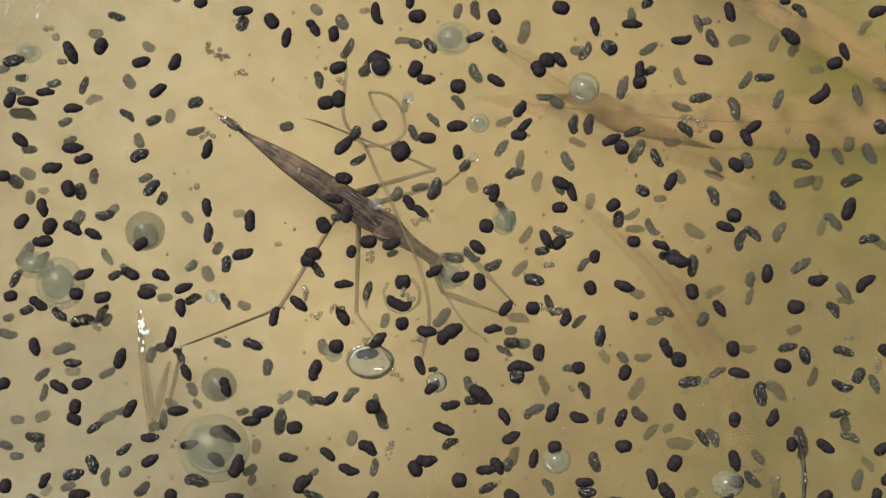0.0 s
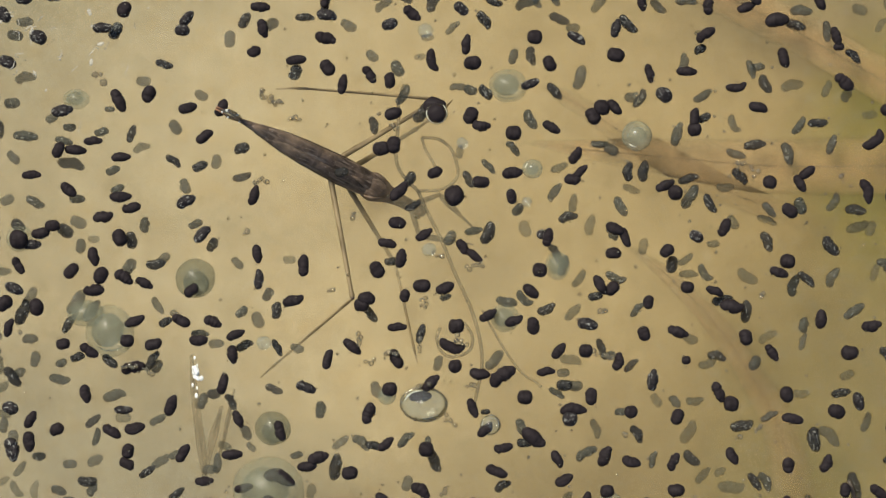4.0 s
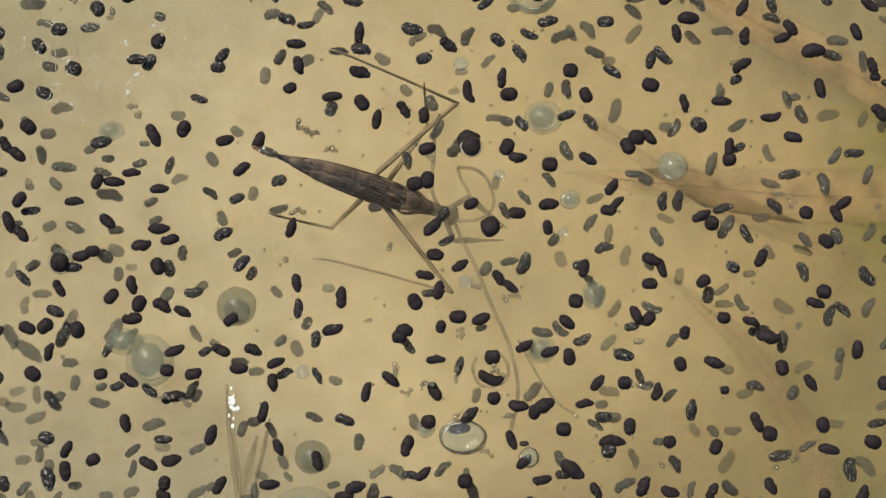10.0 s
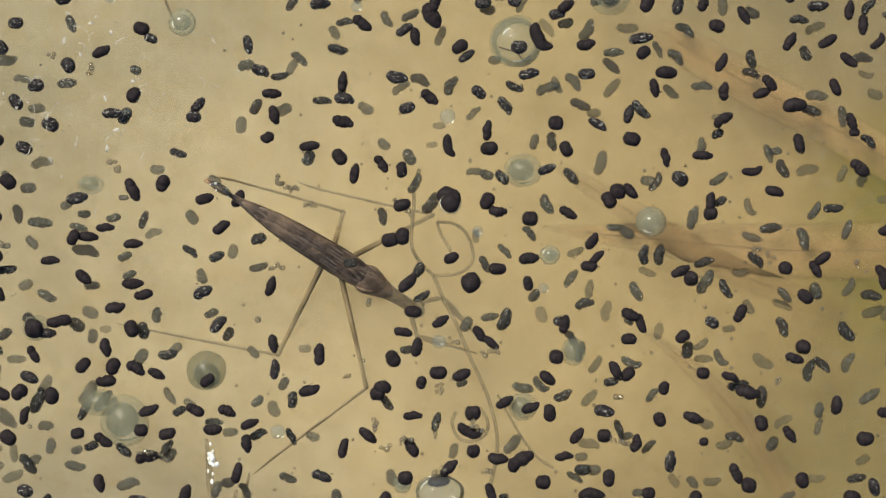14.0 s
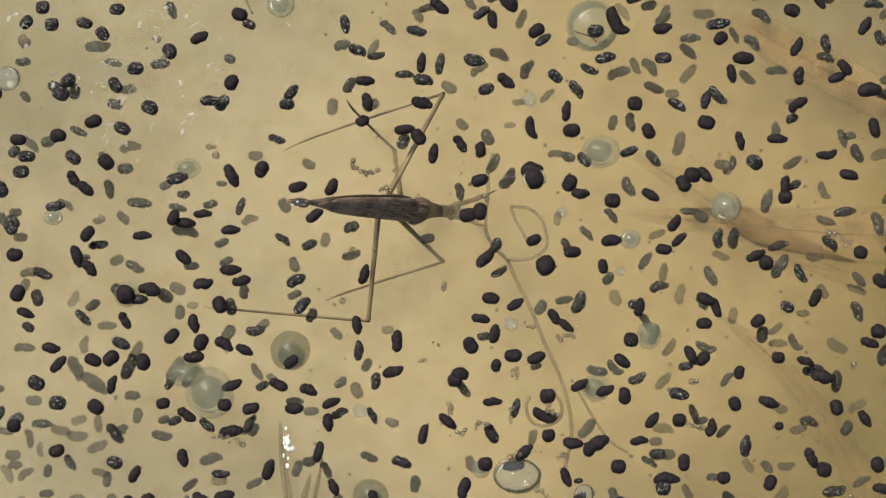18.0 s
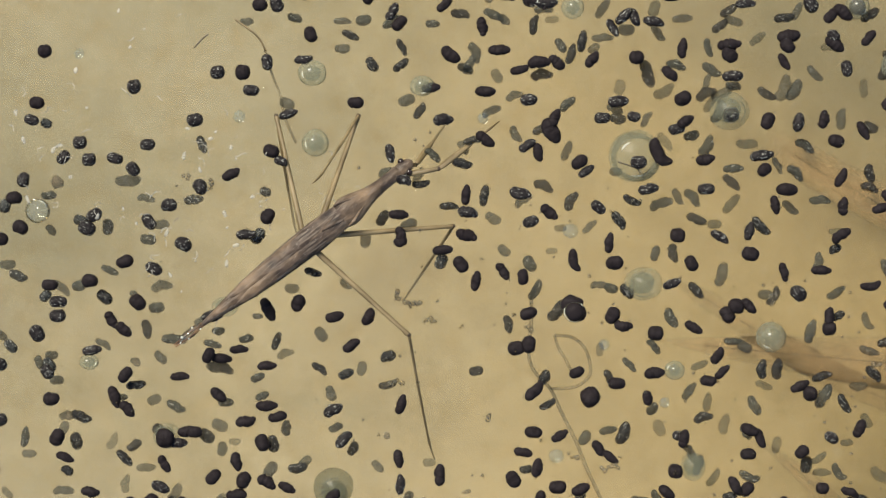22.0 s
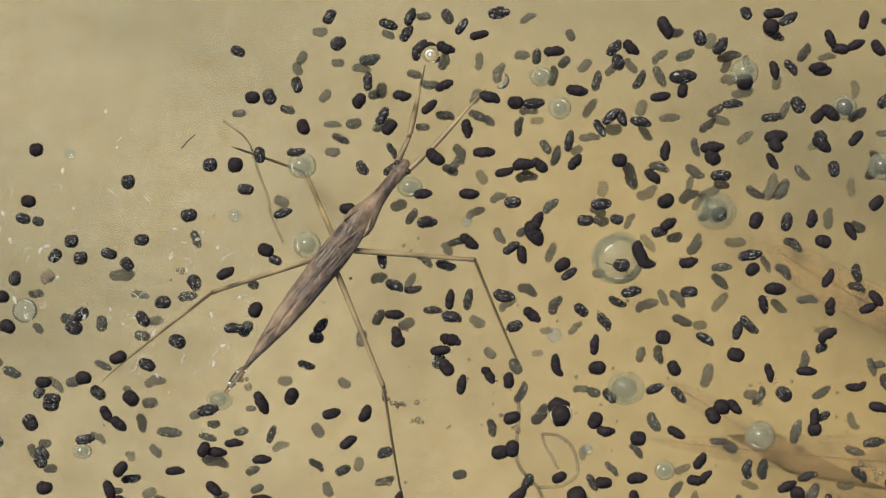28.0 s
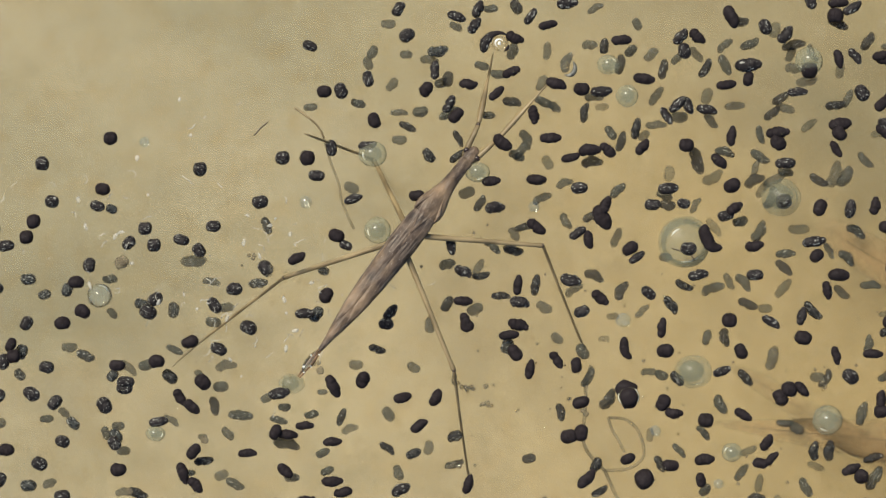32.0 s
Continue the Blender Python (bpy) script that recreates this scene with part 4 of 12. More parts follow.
spawn_clump(-24.0, -43.3, False,
            pale=[(-7.6, 0.2, 39, 2.8), (5.0, -0.4, -22, 3.6), (-6.7, 6.2, 70, 2.0), (3.1, 3.7, -20, 3.6)],
            dark=[(-0.4, 2.3, -15, 3.3), (-2.7, -3.2, -32, 2.8), (0.1, -1.5, -83, 2.9), (8.3, -3.3, 21, 3.0), (4.3, -2.8, -46, 3.0), (6.5, 1.8, -74, 3.6)],
            bent_dim=[(3.1, 1.2, -32, 2.9)],
            dim=[(-4.5, 1.5, -23, 2.9), (-7.1, -3.3, -56, 3.4)],
            faint=[(-2.4, 0.4, 45, 2.8)])
spawn_clump(3.8, 81.7, False,
            faint=[(0.2, -3.7, 70, 2.9)],
            dim=[(-0.2, 0.6, 65, 3.6), (5.1, 8.2, 0, 3.6)],
            pale=[(3.1, 1.3, -65, 3.8), (3.0, 4.5, 40, 3.3), (7.2, 4.7, 25, 3.5), (4.7, -5.3, 10, 3.5), (0.7, -7.8, -50, 3.3), (8.7, -10.1, -70, 3.3)])
spawn_clump(1.5, 82.6, False,
            dim=[(-11.8, 0.4, 80, 3.5), (-4.9, -0.4, 80, 3.5), (-9.3, -10.0, 85, 3.6)],
            dark=[(-11.8, 4.1, 0, 3.4), (-8.1, -2.1, -10, 3.6), (-15.0, -4.1, 5, 3.6), (-2.2, 4.7, 50, 3.2), (0.5, 4.7, -45, 3.2), (-1.6, 2.4, -75, 2.7), (6.0, 7.9, -65, 4.0), (11.5, 6.3, -70, 2.7), (8.7, 0.1, 5, 4.5), (8.7, -2.1, 80, 2.5), (5.1, -3.1, 10, 3.4), (-2.7, -6.2, 45, 3.6), (-1.0, -6.4, -65, 3.1), (2.1, -7.0, -10, 3.6), (-4.5, -8.1, -60, 3.2)],
            pale=[(-10.0, 2.7, 45, 2.4), (-6.7, 2.1, 40, 2.9), (-9.0, 7.0, -70, 2.2), (0.7, 2.1, -50, 3.1), (-2.5, 1.4, 40, 2.4), (-5.9, -4.6, 60, 3.7), (-5.9, -9.4, 5, 3.7), (-2.1, -8.1, 0, 2.9)])
spawn_clump(-0.2, 60.6, False,
            faint=[(5.6, 4.0, 30, 4.0), (-1.7, 4.6, 80, 2.8)],
            pale=[(-5.9, 10.8, 30, 2.2), (7.3, 8.1, -15, 3.5), (-10.2, 1.9, 40, 3.3), (-2.5, 1.0, -30, 2.9)],
            dim=[(2.7, 6.6, -70, 4.7), (-2.1, -0.6, -10, 2.7, -1.9, -0.8)])
spawn_clump(0.8, 58.9, False,
            dim=[(10.7, 5.3, 25, 3.8)],
            pale=[(10.9, 7.3, 75, 3.1), (11.7, 9.1, -30, 3.7), (1.2, 1.3, 60, 3.1, -1.0, 0.1), (8.5, -1.4, 15, 2.7, -1.2, -0.3), (-3.7, -7.2, 0, 2.2, -0.4, -0.4)],
            dark=[(-13.3, 10.1, -40, 3.1), (-7.6, 10.6, 55, 3.1), (4.7, 8.3, -45, 3.2), (6.8, 12.4, 85, 3.4), (14.2, 12.9, 5, 4.0), (14.2, 11.3, -40, 2.9), (-14.5, -13.8, -40, 3.4), (-14.2, -0.8, -60, 4.5), (-13.6, 1.3, 70, 3.1), (-9.7, -5.8, 35, 2.9), (-8.6, -7.2, 35, 3.1), (-6.0, 1.3, 0, 2.7), (-3.5, 3.9, 5, 3.4), (-1.0, 1.5, -10, 2.2), (-6.7, -13.0, -40, 2.7), (-0.3, -5.8, 0, 2.7), (1.3, -10.1, 10, 3.4), (5.8, -0.5, 5, 2.7), (7.2, 0.7, 35, 3.1), (6.8, 4.4, 30, 2.9), (10.4, -5.4, 10, 3.2), (10.5, -10.1, 0, 2.8)],
            round=[(-0.6, 10.9, 0, 2.5)],
            bent=[(2.8, -4.5, -55, 5.6)],
            faint=[(4.4, -2.3, -50, 3.7)])
spawn_clump(0.3, 29.1, False,
            bent=[(-11.0, 8.3, -75, 4.0)],
            dark=[(-4.4, 8.0, 5, 2.9), (-4.7, -0.4, 60, 2.9), (-3.0, -2.1, -5, 3.1), (4.8, 4.7, 25, 3.1), (7.9, 7.9, -65, 2.7), (8.2, -2.3, -30, 3.2), (12.0, -6.8, 60, 3.1), (12.7, -9.4, 45, 3.1), (-10.4, -9.5, 20, 2.6), (1.9, -9.5, 5, 3.4)],
            round=[(-10.2, -0.1, 0, 2.7), (2.1, -3.2, 0, 2.6)],
            dim=[(-2.3, 3.4, -50, 2.9), (-5.0, -10.5, -60, 3.1), (8.8, 3.6, -50, 3.4)],
            pale=[(-6.6, 4.4, 0, 3.1), (-4.7, 3.9, -20, 2.4), (4.9, -0.9, -60, 3.6), (2.2, -5.5, -50, 3.1), (-1.8, -8.4, -45, 3.1)],
            faint=[(-6.4, -6.0, 80, 2.4), (9.6, -8.5, 25, 3.1)])
spawn_clump(2.5, 42.0, False,
            dim=[(4.2, -3.4, -80, 3.3), (-2.5, 5.0, -20, 3.3, 0.6, 0.3), (-4.5, 1.9, -60, 3.5, 1.2, 0.5), (7.9, 2.1, -20, 3.6, 0.8, 0.4)],
            pale=[(12.1, -6.8, 75, 4.2), (1.4, -3.4, 70, 2.7), (-9.2, 0.9, 45, 3.1, 0.8, 0.3), (2.3, 4.6, 20, 4.2, 1.2, 0.6), (5.0, 5.7, -60, 3.1), (7.5, 5.6, -50, 3.7, 0.3, 0.7)],
            dark=[(-6.2, -1.7, 85, 3.4), (11.4, -0.7, -30, 3.4)],
            round=[(4.7, -0.5, 0, 2.5)],
            faint=[(11.0, 1.3, 0, 2.4)])
spawn_clump(0.3, 5.6, False,
            dark=[(11.8, 12.5, 0, 2.7), (-2.8, 12.1, -5, 2.9), (2.1, 9.8, -75, 2.5), (-11.8, 3.7, 30, 3.1), (-5.6, 1.7, -50, 3.1), (-3.8, 0.3, -40, 3.1), (7.3, 3.7, -10, 2.5), (7.9, 3.3, 80, 3.1), (-12.2, -4.4, 5, 2.9), (-8.5, -4.8, 25, 3.2), (-14.9, -6.0, 80, 2.2), (5.2, -5.3, -40, 3.1), (-1.6, -9.1, 30, 3.2), (2.5, -10.0, 25, 3.2), (5.5, -10.8, -85, 2.9), (14.2, -10.5, -12, 3.4)],
            dim=[(-1.6, 4.0, 70, 4.0), (11.2, 6.6, 15, 3.4), (7.8, -8.2, 25, 3.3)],
            round=[(-7.0, 9.9, 20, 3.2), (6.6, -1.9, 0, 2.4), (-6.7, -10.9, 0, 2.6)],
            pale=[(9.1, 10.7, 55, 3.5), (3.2, 7.8, 50, 2.4), (-3.9, 4.4, 10, 3.1), (-7.7, 3.2, 60, 2.7), (9.3, 0.7, -60, 3.6), (10.5, -1.2, 75, 3.6), (1.4, -7.1, -10, 3.6), (-8.4, -6.3, 20, 2.0)],
            faint=[(12.1, 8.8, 80, 3.3), (4.4, 4.7, -70, 2.9), (14.8, 5.3, 75, 3.6), (13.2, -3.4, 60, 3.5), (12.1, -8.7, 45, 3.6)],
            bent_pale=[(4.1, -6.7, -40, 3.6)])
spawn_clump(-0.0, -22.3, False,
            bent=[(-7.1, 13.4, -15, 4.7), (12.3, 3.7, 0, 4.5)],
            round=[(-6.5, 10.4, 0, 2.2), (14.3, 12.9, 0, 2.3), (4.6, 5.5, 0, 2.5), (11.8, 2.1, 0, 2.5), (-11.1, -2.8, 0, 2.5)],
            dark=[(-2.6, 9.1, -5, 3.4), (1.0, 8.9, 35, 4.9), (-10.4, 7.8, 45, 3.6), (-12.0, 5.5, -2, 3.6), (10.0, 12.9, 50, 3.1), (8.0, 9.6, 10, 3.1), (-3.7, 3.7, -70, 3.4), (-1.7, 0.3, 45, 3.1), (1.2, -2.6, 10, 3.2), (0.1, -6.4, -20, 3.8), (6.0, -1.0, -35, 4.5), (9.8, -4.4, -65, 3.1), (-11.9, -9.3, -35, 3.6), (-4.4, -12.7, -60, 2.9), (-2.6, -11.4, 0, 3.6), (10.9, -7.8, 30, 3.2), (14.5, -11.1, 75, 3.2), (6.9, -12.9, 5, 3.4), (8.7, -12.3, -55, 3.2)],
            dim=[(-9.8, -4.9, -65, 4.0), (1.1, -8.8, 30, 3.1), (4.7, -2.0, 0, 2.7), (11.0, 7.3, 0, 2.7), (-1.6, 3.0, 0, 1.6)],
            pale=[(-0.1, 11.2, 50, 4.0), (10.9, 9.2, 0, 2.2), (-10.8, -1.9, 90, 2.0), (4.1, 0.5, -75, 2.9), (9.9, 5.9, -30, 3.1), (12.8, 7.1, 0, 2.7), (14.6, -3.7, 30, 4.0)],
            faint=[(12.2, 11.2, -15, 3.8)])
spawn_clump(0.3, -42.1, False,
            round=[(2.3, 5.3, 0, 2.5)],
            dim=[(-0.8, -2.8, -32, 3.3), (3.5, -1.6, -13, 3.3), (6.2, -4.0, 86, 2.9), (11.2, -4.9, -21, 2.7), (6.9, 3.9, 25, 3.4)],
            dark=[(10.6, 2.8, -30, 2.7), (-11.5, 2.6, 40, 2.3), (-9.2, 0.2, -80, 2.9)],
            bent_dim=[(-14.7, -0.7, -55, 2.9)],
            bent=[(14.4, -4.0, 9, 3.4), (9.1, -0.4, -60, 2.7)],
            pale=[(-5.6, -5.0, 80, 3.3), (-11.3, 7.0, 80, 3.1), (10.1, 7.5, 80, 2.5)],
            faint=[(-8.4, -3.3, -36, 3.0), (11.1, 8.7, 70, 3.6)])
spawn_clump(37.2, 82.0, False,
            dark=[(-3.5, 6.7, -65, 3.1), (-1.7, 5.1, 5, 3.2), (0.6, 5.8, 25, 3.2), (1.9, 9.8, 75, 3.1), (4.2, 5.3, -50, 3.1), (-4.8, 1.7, 0, 3.2), (-3.5, -5.0, -40, 3.6), (5.1, -3.2, 50, 2.7), (0.6, -9.1, 45, 3.1)],
            pale=[(5.8, -8.2, 0, 3.1), (-3.5, 4.2, 10, 3.1)],
            round=[(-1.2, -4.1, 0, 2.7)],
            dim=[(1.1, -5.2, 35, 3.6)])
spawn_clump(24.4, 82.6, False,
            dark=[(-8.2, 5.0, 50, 3.4), (-6.2, -4.2, 5, 3.4), (0.6, -9.4, 5, 3.8), (0.4, 10.2, 0, 3.4), (2.7, 9.3, 30, 3.6), (-4.1, 10.2, -60, 2.3), (0.4, 1.1, -75, 3.2), (3.2, 1.6, -50, 3.1), (4.1, -4.4, -60, 2.9), (7.3, -6.2, 50, 2.7), (7.7, -9.4, -40, 2.3), (7.3, 1.6, 10, 3.1)],
            dim=[(-6.6, 3.6, 15, 4.2), (-8.7, -5.1, 35, 3.3), (-10.0, -7.5, 40, 3.3), (0.3, -6.2, 10, 3.5), (5.5, 4.1, 60, 3.5), (0.7, 7.0, -20, 3.6)],
            round=[(-4.3, -0.7, 0, 2.7), (-0.1, 8.1, 0, 2.7)],
            pale=[(-6.4, -0.2, -10, 2.9), (-6.9, 2.1, 60, 2.7), (-4.3, -2.3, 15, 3.8), (-7.8, -6.7, -20, 3.3), (2.5, -5.0, 70, 3.3)],
            bent_pale=[(-3.5, 2.3, -60, 3.3)],
            faint=[(-3.7, -9.3, 40, 3.3), (1.4, -0.4, 80, 2.8), (-9.3, 6.2, 70, 2.8)])
spawn_clump(31.7, 62.4, False,
            bent_dim=[(12.6, 3.9, -27, 2.9)],
            dark=[(12.7, -0.9, 85, 2.7), (12.6, -8.4, 58, 3.4)],
            faint=[(6.1, 2.8, -88, 3.2)],
            pale=[(-2.1, 5.0, -40, 3.5), (-6.9, 2.8, 70, 4.8), (-5.3, 2.4, 60, 4.0), (2.3, -2.2, 80, 3.7)])
spawn_clump(37.5, 48.4, False,
            dark=[(-4.1, 2.2, 60, 3.4), (-3.7, -2.3, 85, 3.1), (3.5, -1.0, -50, 3.1), (2.4, -2.6, 20, 3.2)],
            dim=[(0.9, 3.0, -75, 3.2), (0.9, 0.8, -20, 3.2)],
            pale=[(-6.9, -1.2, 0, 3.7)])
spawn_clump(36.6, 64.5, False,
            dark=[(-4.2, 7.5, -40, 3.6), (-2.4, 3.5, -80, 2.7), (4.5, -1.9, 50, 2.9), (0.3, -6.4, -60, 3.4), (-4.0, -8.0, -15, 2.7)],
            dim=[(1.9, -5.7, -30, 2.7)],
            round=[(5.2, 3.9, 0, 2.5)],
            bent_dim=[(4.7, 4.1, 80, 5.4)],
            faint=[(-4.3, 7.4, 10, 3.1)])
spawn_clump(23.9, 56.5, False,
            dark=[(-7.7, 10.4, 0, 3.4), (1.0, 15.2, -50, 2.7), (0.5, 12.6, -60, 3.1), (-2.1, 3.2, 70, 2.9), (-3.1, -2.3, 10, 4.0), (-2.7, -4.6, 40, 2.5), (-0.9, -10.2, -75, 3.1), (1.0, -7.7, -5, 3.6), (2.8, 3.0, 80, 3.2), (6.9, 3.5, 80, 3.1), (-5.0, -14.3, 75, 3.2)],
            pale=[(-7.2, 9.0, -10, 2.7), (-9.1, 7.8, 30, 4.0), (-11.4, -0.6, 60, 4.0), (-7.2, -4.2, 5, 3.5), (-0.1, -3.8, -60, 3.1), (2.9, -4.9, -45, 3.5), (2.0, -10.6, -40, 3.3)],
            dim=[(-2.0, 7.6, -25, 3.6), (-7.6, -6.5, -40, 3.6), (-3.0, -13.6, -40, 4.0)],
            round=[(-7.9, 4.2, 0, 2.6)],
            bent_pale=[(4.4, -0.5, -35, 3.8)],
            faint=[(-7.4, -9.8, 55, 3.9), (-4.9, -0.3, 0, 3.7), (-10.8, 6.3, 60, 3.3)],
            bent_dim=[(-9.5, 4.8, 70, 4.4)])
spawn_clump(29.6, 29.3, False,
            round=[(-13.0, 0.8, 0, 2.7), (1.7, -2.8, 0, 2.3)],
            dark=[(-11.0, 0.8, -45, 3.1), (-14.4, -0.6, -60, 2.9), (-10.8, 9.1, -5, 2.9), (-5.4, 6.2, -75, 3.2), (-3.1, 2.8, -40, 2.9), (0.5, 6.5, 0, 3.4), (11.9, 0.8, -15, 3.2), (1.7, -0.8, 85, 3.1)],
            pale=[(-13.2, -5.0, 5, 3.1), (-11.3, -5.8, -35, 2.7), (-8.0, 2.6, 0, 2.5), (3.5, 2.9, 30, 3.6), (-0.8, -3.3, 75, 4.2), (8.8, -6.5, -20, 3.6)],
            dim=[(-8.7, -9.3, 85, 3.4), (-6.3, -9.3, 80, 3.6), (3.5, -0.8, 25, 2.4), (11.7, -5.0, 10, 3.8), (9.3, -10.1, -50, 3.4), (1.0, -10.4, 20, 3.6)],
            bent=[(8.5, 3.9, 10, 3.6)],
            bent_pale=[(8.2, -1.8, -60, 3.5)],
            faint=[(-7.9, -12.1, -20, 3.1)],
            bent_dim=[(-6.6, 2.3, 60, 3.6)])
spawn_clump(36.3, 42.2, False,
            dark=[(-3.0, -0.7, 35, 3.6), (8.3, 1.5, 5, 4.0)],
            dim=[(-3.6, -2.9, 30, 2.2), (6.8, -8.5, -60, 3.4)],
            pale=[(-6.1, -4.9, 80, 3.3), (4.8, -6.0, -70, 3.3), (5.8, -5.6, 0, 2.4)],
            faint=[(-2.8, -0.0, 0, 3.1)])
spawn_clump(30.6, 5.8, False,
            pale=[(-10.6, 8.3, -60, 3.6), (0.5, 9.9, 60, 4.5), (13.3, 7.8, -50, 3.1), (-8.0, -8.2, 50, 3.1), (-11.9, 4.0, -60, 2.7)],
            dark=[(-11.8, 4.7, -25, 3.2), (-10.2, 3.3, -65, 3.4), (-12.0, 0.8, 0, 2.6), (-14.1, -4.3, -60, 3.6), (-12.2, -4.8, 45, 2.7), (-3.7, 11.6, 25, 3.4), (5.7, 4.9, 65, 3.2), (1.2, 3.5, -35, 2.5), (-3.5, 1.2, 40, 2.5), (4.2, -5.2, -20, 3.1), (-7.1, -12.0, -70, 2.5), (-6.4, -7.0, 80, 2.3), (-1.7, -11.8, -20, 3.6), (6.9, -7.7, -5, 4.0), (9.1, -12.6, -75, 2.7)],
            bent_pale=[(-11.4, -3.3, -20, 3.8), (2.8, -2.5, -50, 3.6)],
            round=[(12.9, 12.1, 0, 2.3), (-2.1, 10.5, 0, 2.4), (-0.2, -4.6, 0, 2.2)],
            dim=[(3.5, 8.7, -55, 3.6), (-14.7, -6.1, 10, 2.5), (12.8, 2.7, -70, 3.6), (-2.5, -1.0, 80, 2.9), (9.4, -8.5, 85, 3.8), (5.7, -6.8, 10, 3.6)],
            faint=[(6.3, 11.4, 5, 3.1), (-6.8, 1.9, 75, 2.9), (7.6, 5.8, -60, 2.7), (13.2, 6.1, -20, 3.6), (4.4, 2.3, 0, 2.2), (0.0, -0.3, 40, 3.1), (0.5, -2.5, 0, 3.3), (9.9, -3.0, -30, 4.0), (0.7, -13.0, -20, 2.7), (13.2, -12.6, 30, 3.6)])
spawn_clump(30.4, -21.8, False,
            pale=[(-12.1, 11.7, 10, 2.4), (11.4, 10.5, 60, 2.7), (-10.1, 2.6, 0, 2.2), (-1.5, 4.3, -50, 2.5), (13.7, 2.0, 30, 3.3), (-5.1, -4.9, 75, 3.1), (13.1, -8.5, -60, 3.6)],
            dark=[(-10.8, 10.9, 75, 3.1), (-15.1, 5.3, -85, 2.9), (-13.0, -4.2, 60, 3.6), (-8.8, -5.1, -15, 3.2), (13.7, 12.3, -55, 3.2), (-5.4, 8.0, 85, 3.6), (5.2, 6.0, -65, 3.6), (-1.4, 2.1, 70, 2.7), (-2.0, -5.1, 65, 3.2), (7.3, -4.2, -60, 3.1), (-1.6, -9.6, 0, 2.8), (6.5, -12.3, 50, 2.9)],
            dim=[(-13.3, 13.0, -70, 3.3), (-8.7, 10.3, 45, 3.1), (5.2, 11.7, -15, 3.3), (-7.6, -0.8, -60, 3.3), (9.2, 0.5, 15, 4.0), (1.0, -4.7, -40, 3.4), (11.2, -8.4, -50, 3.4)],
            round=[(-8.8, 2.9, 0, 2.2), (-12.6, -9.8, 0, 2.3), (-0.0, 11.1, 0, 1.5), (7.2, 4.2, 0, 2.5)],
            faint=[(3.9, 10.3, 20, 3.1), (-14.0, -0.2, -70, 3.6), (1.9, 4.3, 5, 3.1), (-4.3, 4.4, -60, 2.7), (0.9, -0.7, 60, 4.4), (3.1, -7.6, 50, 3.5), (7.8, -9.6, 0, 4.7), (5.9, -7.1, 30, 2.2)])
spawn_clump(30.0, -42.1, False,
            pale=[(5.6, -1.2, 86, 3.0)],
            dark=[(-7.4, 4.9, 0, 3.1), (-7.0, 3.3, 0, 3.1), (3.4, 5.5, -80, 3.6), (5.6, 3.5, -45, 3.4), (-2.1, 1.7, -9, 3.4), (-6.3, -3.7, -32, 2.7), (3.0, -4.4, -52, 3.0), (12.8, -4.5, -4, 3.1)],
            bent=[(-11.7, -1.3, 86, 3.2)],
            dim=[(-1.8, -4.6, 15, 2.7), (-7.8, 0.2, 0, 3.2), (10.0, -2.5, -7, 3.3), (-9.9, -5.0, 65, 3.5), (0.7, -1.9, 48, 3.5), (-5.7, 8.0, -70, 3.6)],
            faint=[(10.1, 2.6, 40, 2.6)],
            bent_pale=[(-12.9, 3.9, -60, 3.3)])
spawn_clump(58.6, 86.8, False,
            dark=[(-9.6, -12.7, 16, 3.4), (4.9, 8.2, -24, 3.2), (-11.5, -5.1, -73, 3.2), (-2.6, 3.0, 21, 3.5), (0.7, 9.2, -15, 2.9), (-8.2, -1.4, 43, 3.3), (-12.6, 8.0, -48, 3.4), (-3.2, -0.9, -24, 2.9), (2.2, -3.3, -71, 3.4), (-1.1, -8.8, 39, 2.8), (-6.7, 2.7, -24, 2.8), (3.6, -6.6, -49, 3.4), (-12.1, 0.4, 53, 3.5), (-13.9, -2.5, -46, 2.8), (-3.5, 9.7, -33, 3.1), (5.9, -2.0, -31, 3.3), (-14.8, 10.5, -13, 3.4)],
            dim=[(8.8, -6.3, 5, 2.9), (12.2, 0.8, 30, 3.1), (11.5, 4.4, 68, 2.9), (-1.7, 6.1, 60, 3.4), (1.4, 5.1, 53, 2.9), (5.9, 1.9, 35, 3.5), (6.2, -9.1, -43, 2.7), (14.5, -3.1, -79, 3.5), (7.7, 5.8, -40, 3.0), (13.0, -6.3, -80, 3.5), (2.1, 0.9, 6, 2.9), (1.8, -11.9, 19, 2.8), (5.1, -12.8, -66, 2.9)],
            pale=[(-2.8, -5.9, -30, 2.9), (14.5, 10.3, -59, 3.4), (8.3, -11.7, 25, 3.6), (-5.7, 6.9, 82, 3.3), (-11.0, 11.4, -45, 3.3), (9.5, -2.7, 60, 2.7), (12.6, -11.2, 58, 3.0), (-5.7, 12.2, 12, 3.5), (14.4, 7.0, -44, 3.1), (-0.5, 12.7, -64, 3.6), (16.0, 2.0, -18, 3.4), (6.7, 12.4, 44, 3.3)],
            bent_dim=[(-11.8, -9.4, -13, 3.5), (9.3, 9.8, -56, 3.4), (-7.4, -10.0, -79, 3.3), (-6.0, -5.8, -78, 3.3), (-14.8, 5.2, 29, 3.3)],
            bent=[(-9.2, 6.2, 47, 3.6), (-1.6, -12.5, 28, 3.0)],
            faint=[(4.3, 4.0, 89, 3.1), (-4.8, -8.8, -88, 3.6)],
            bent_faint=[(-20.1, -5.8, -89, 3.3)])
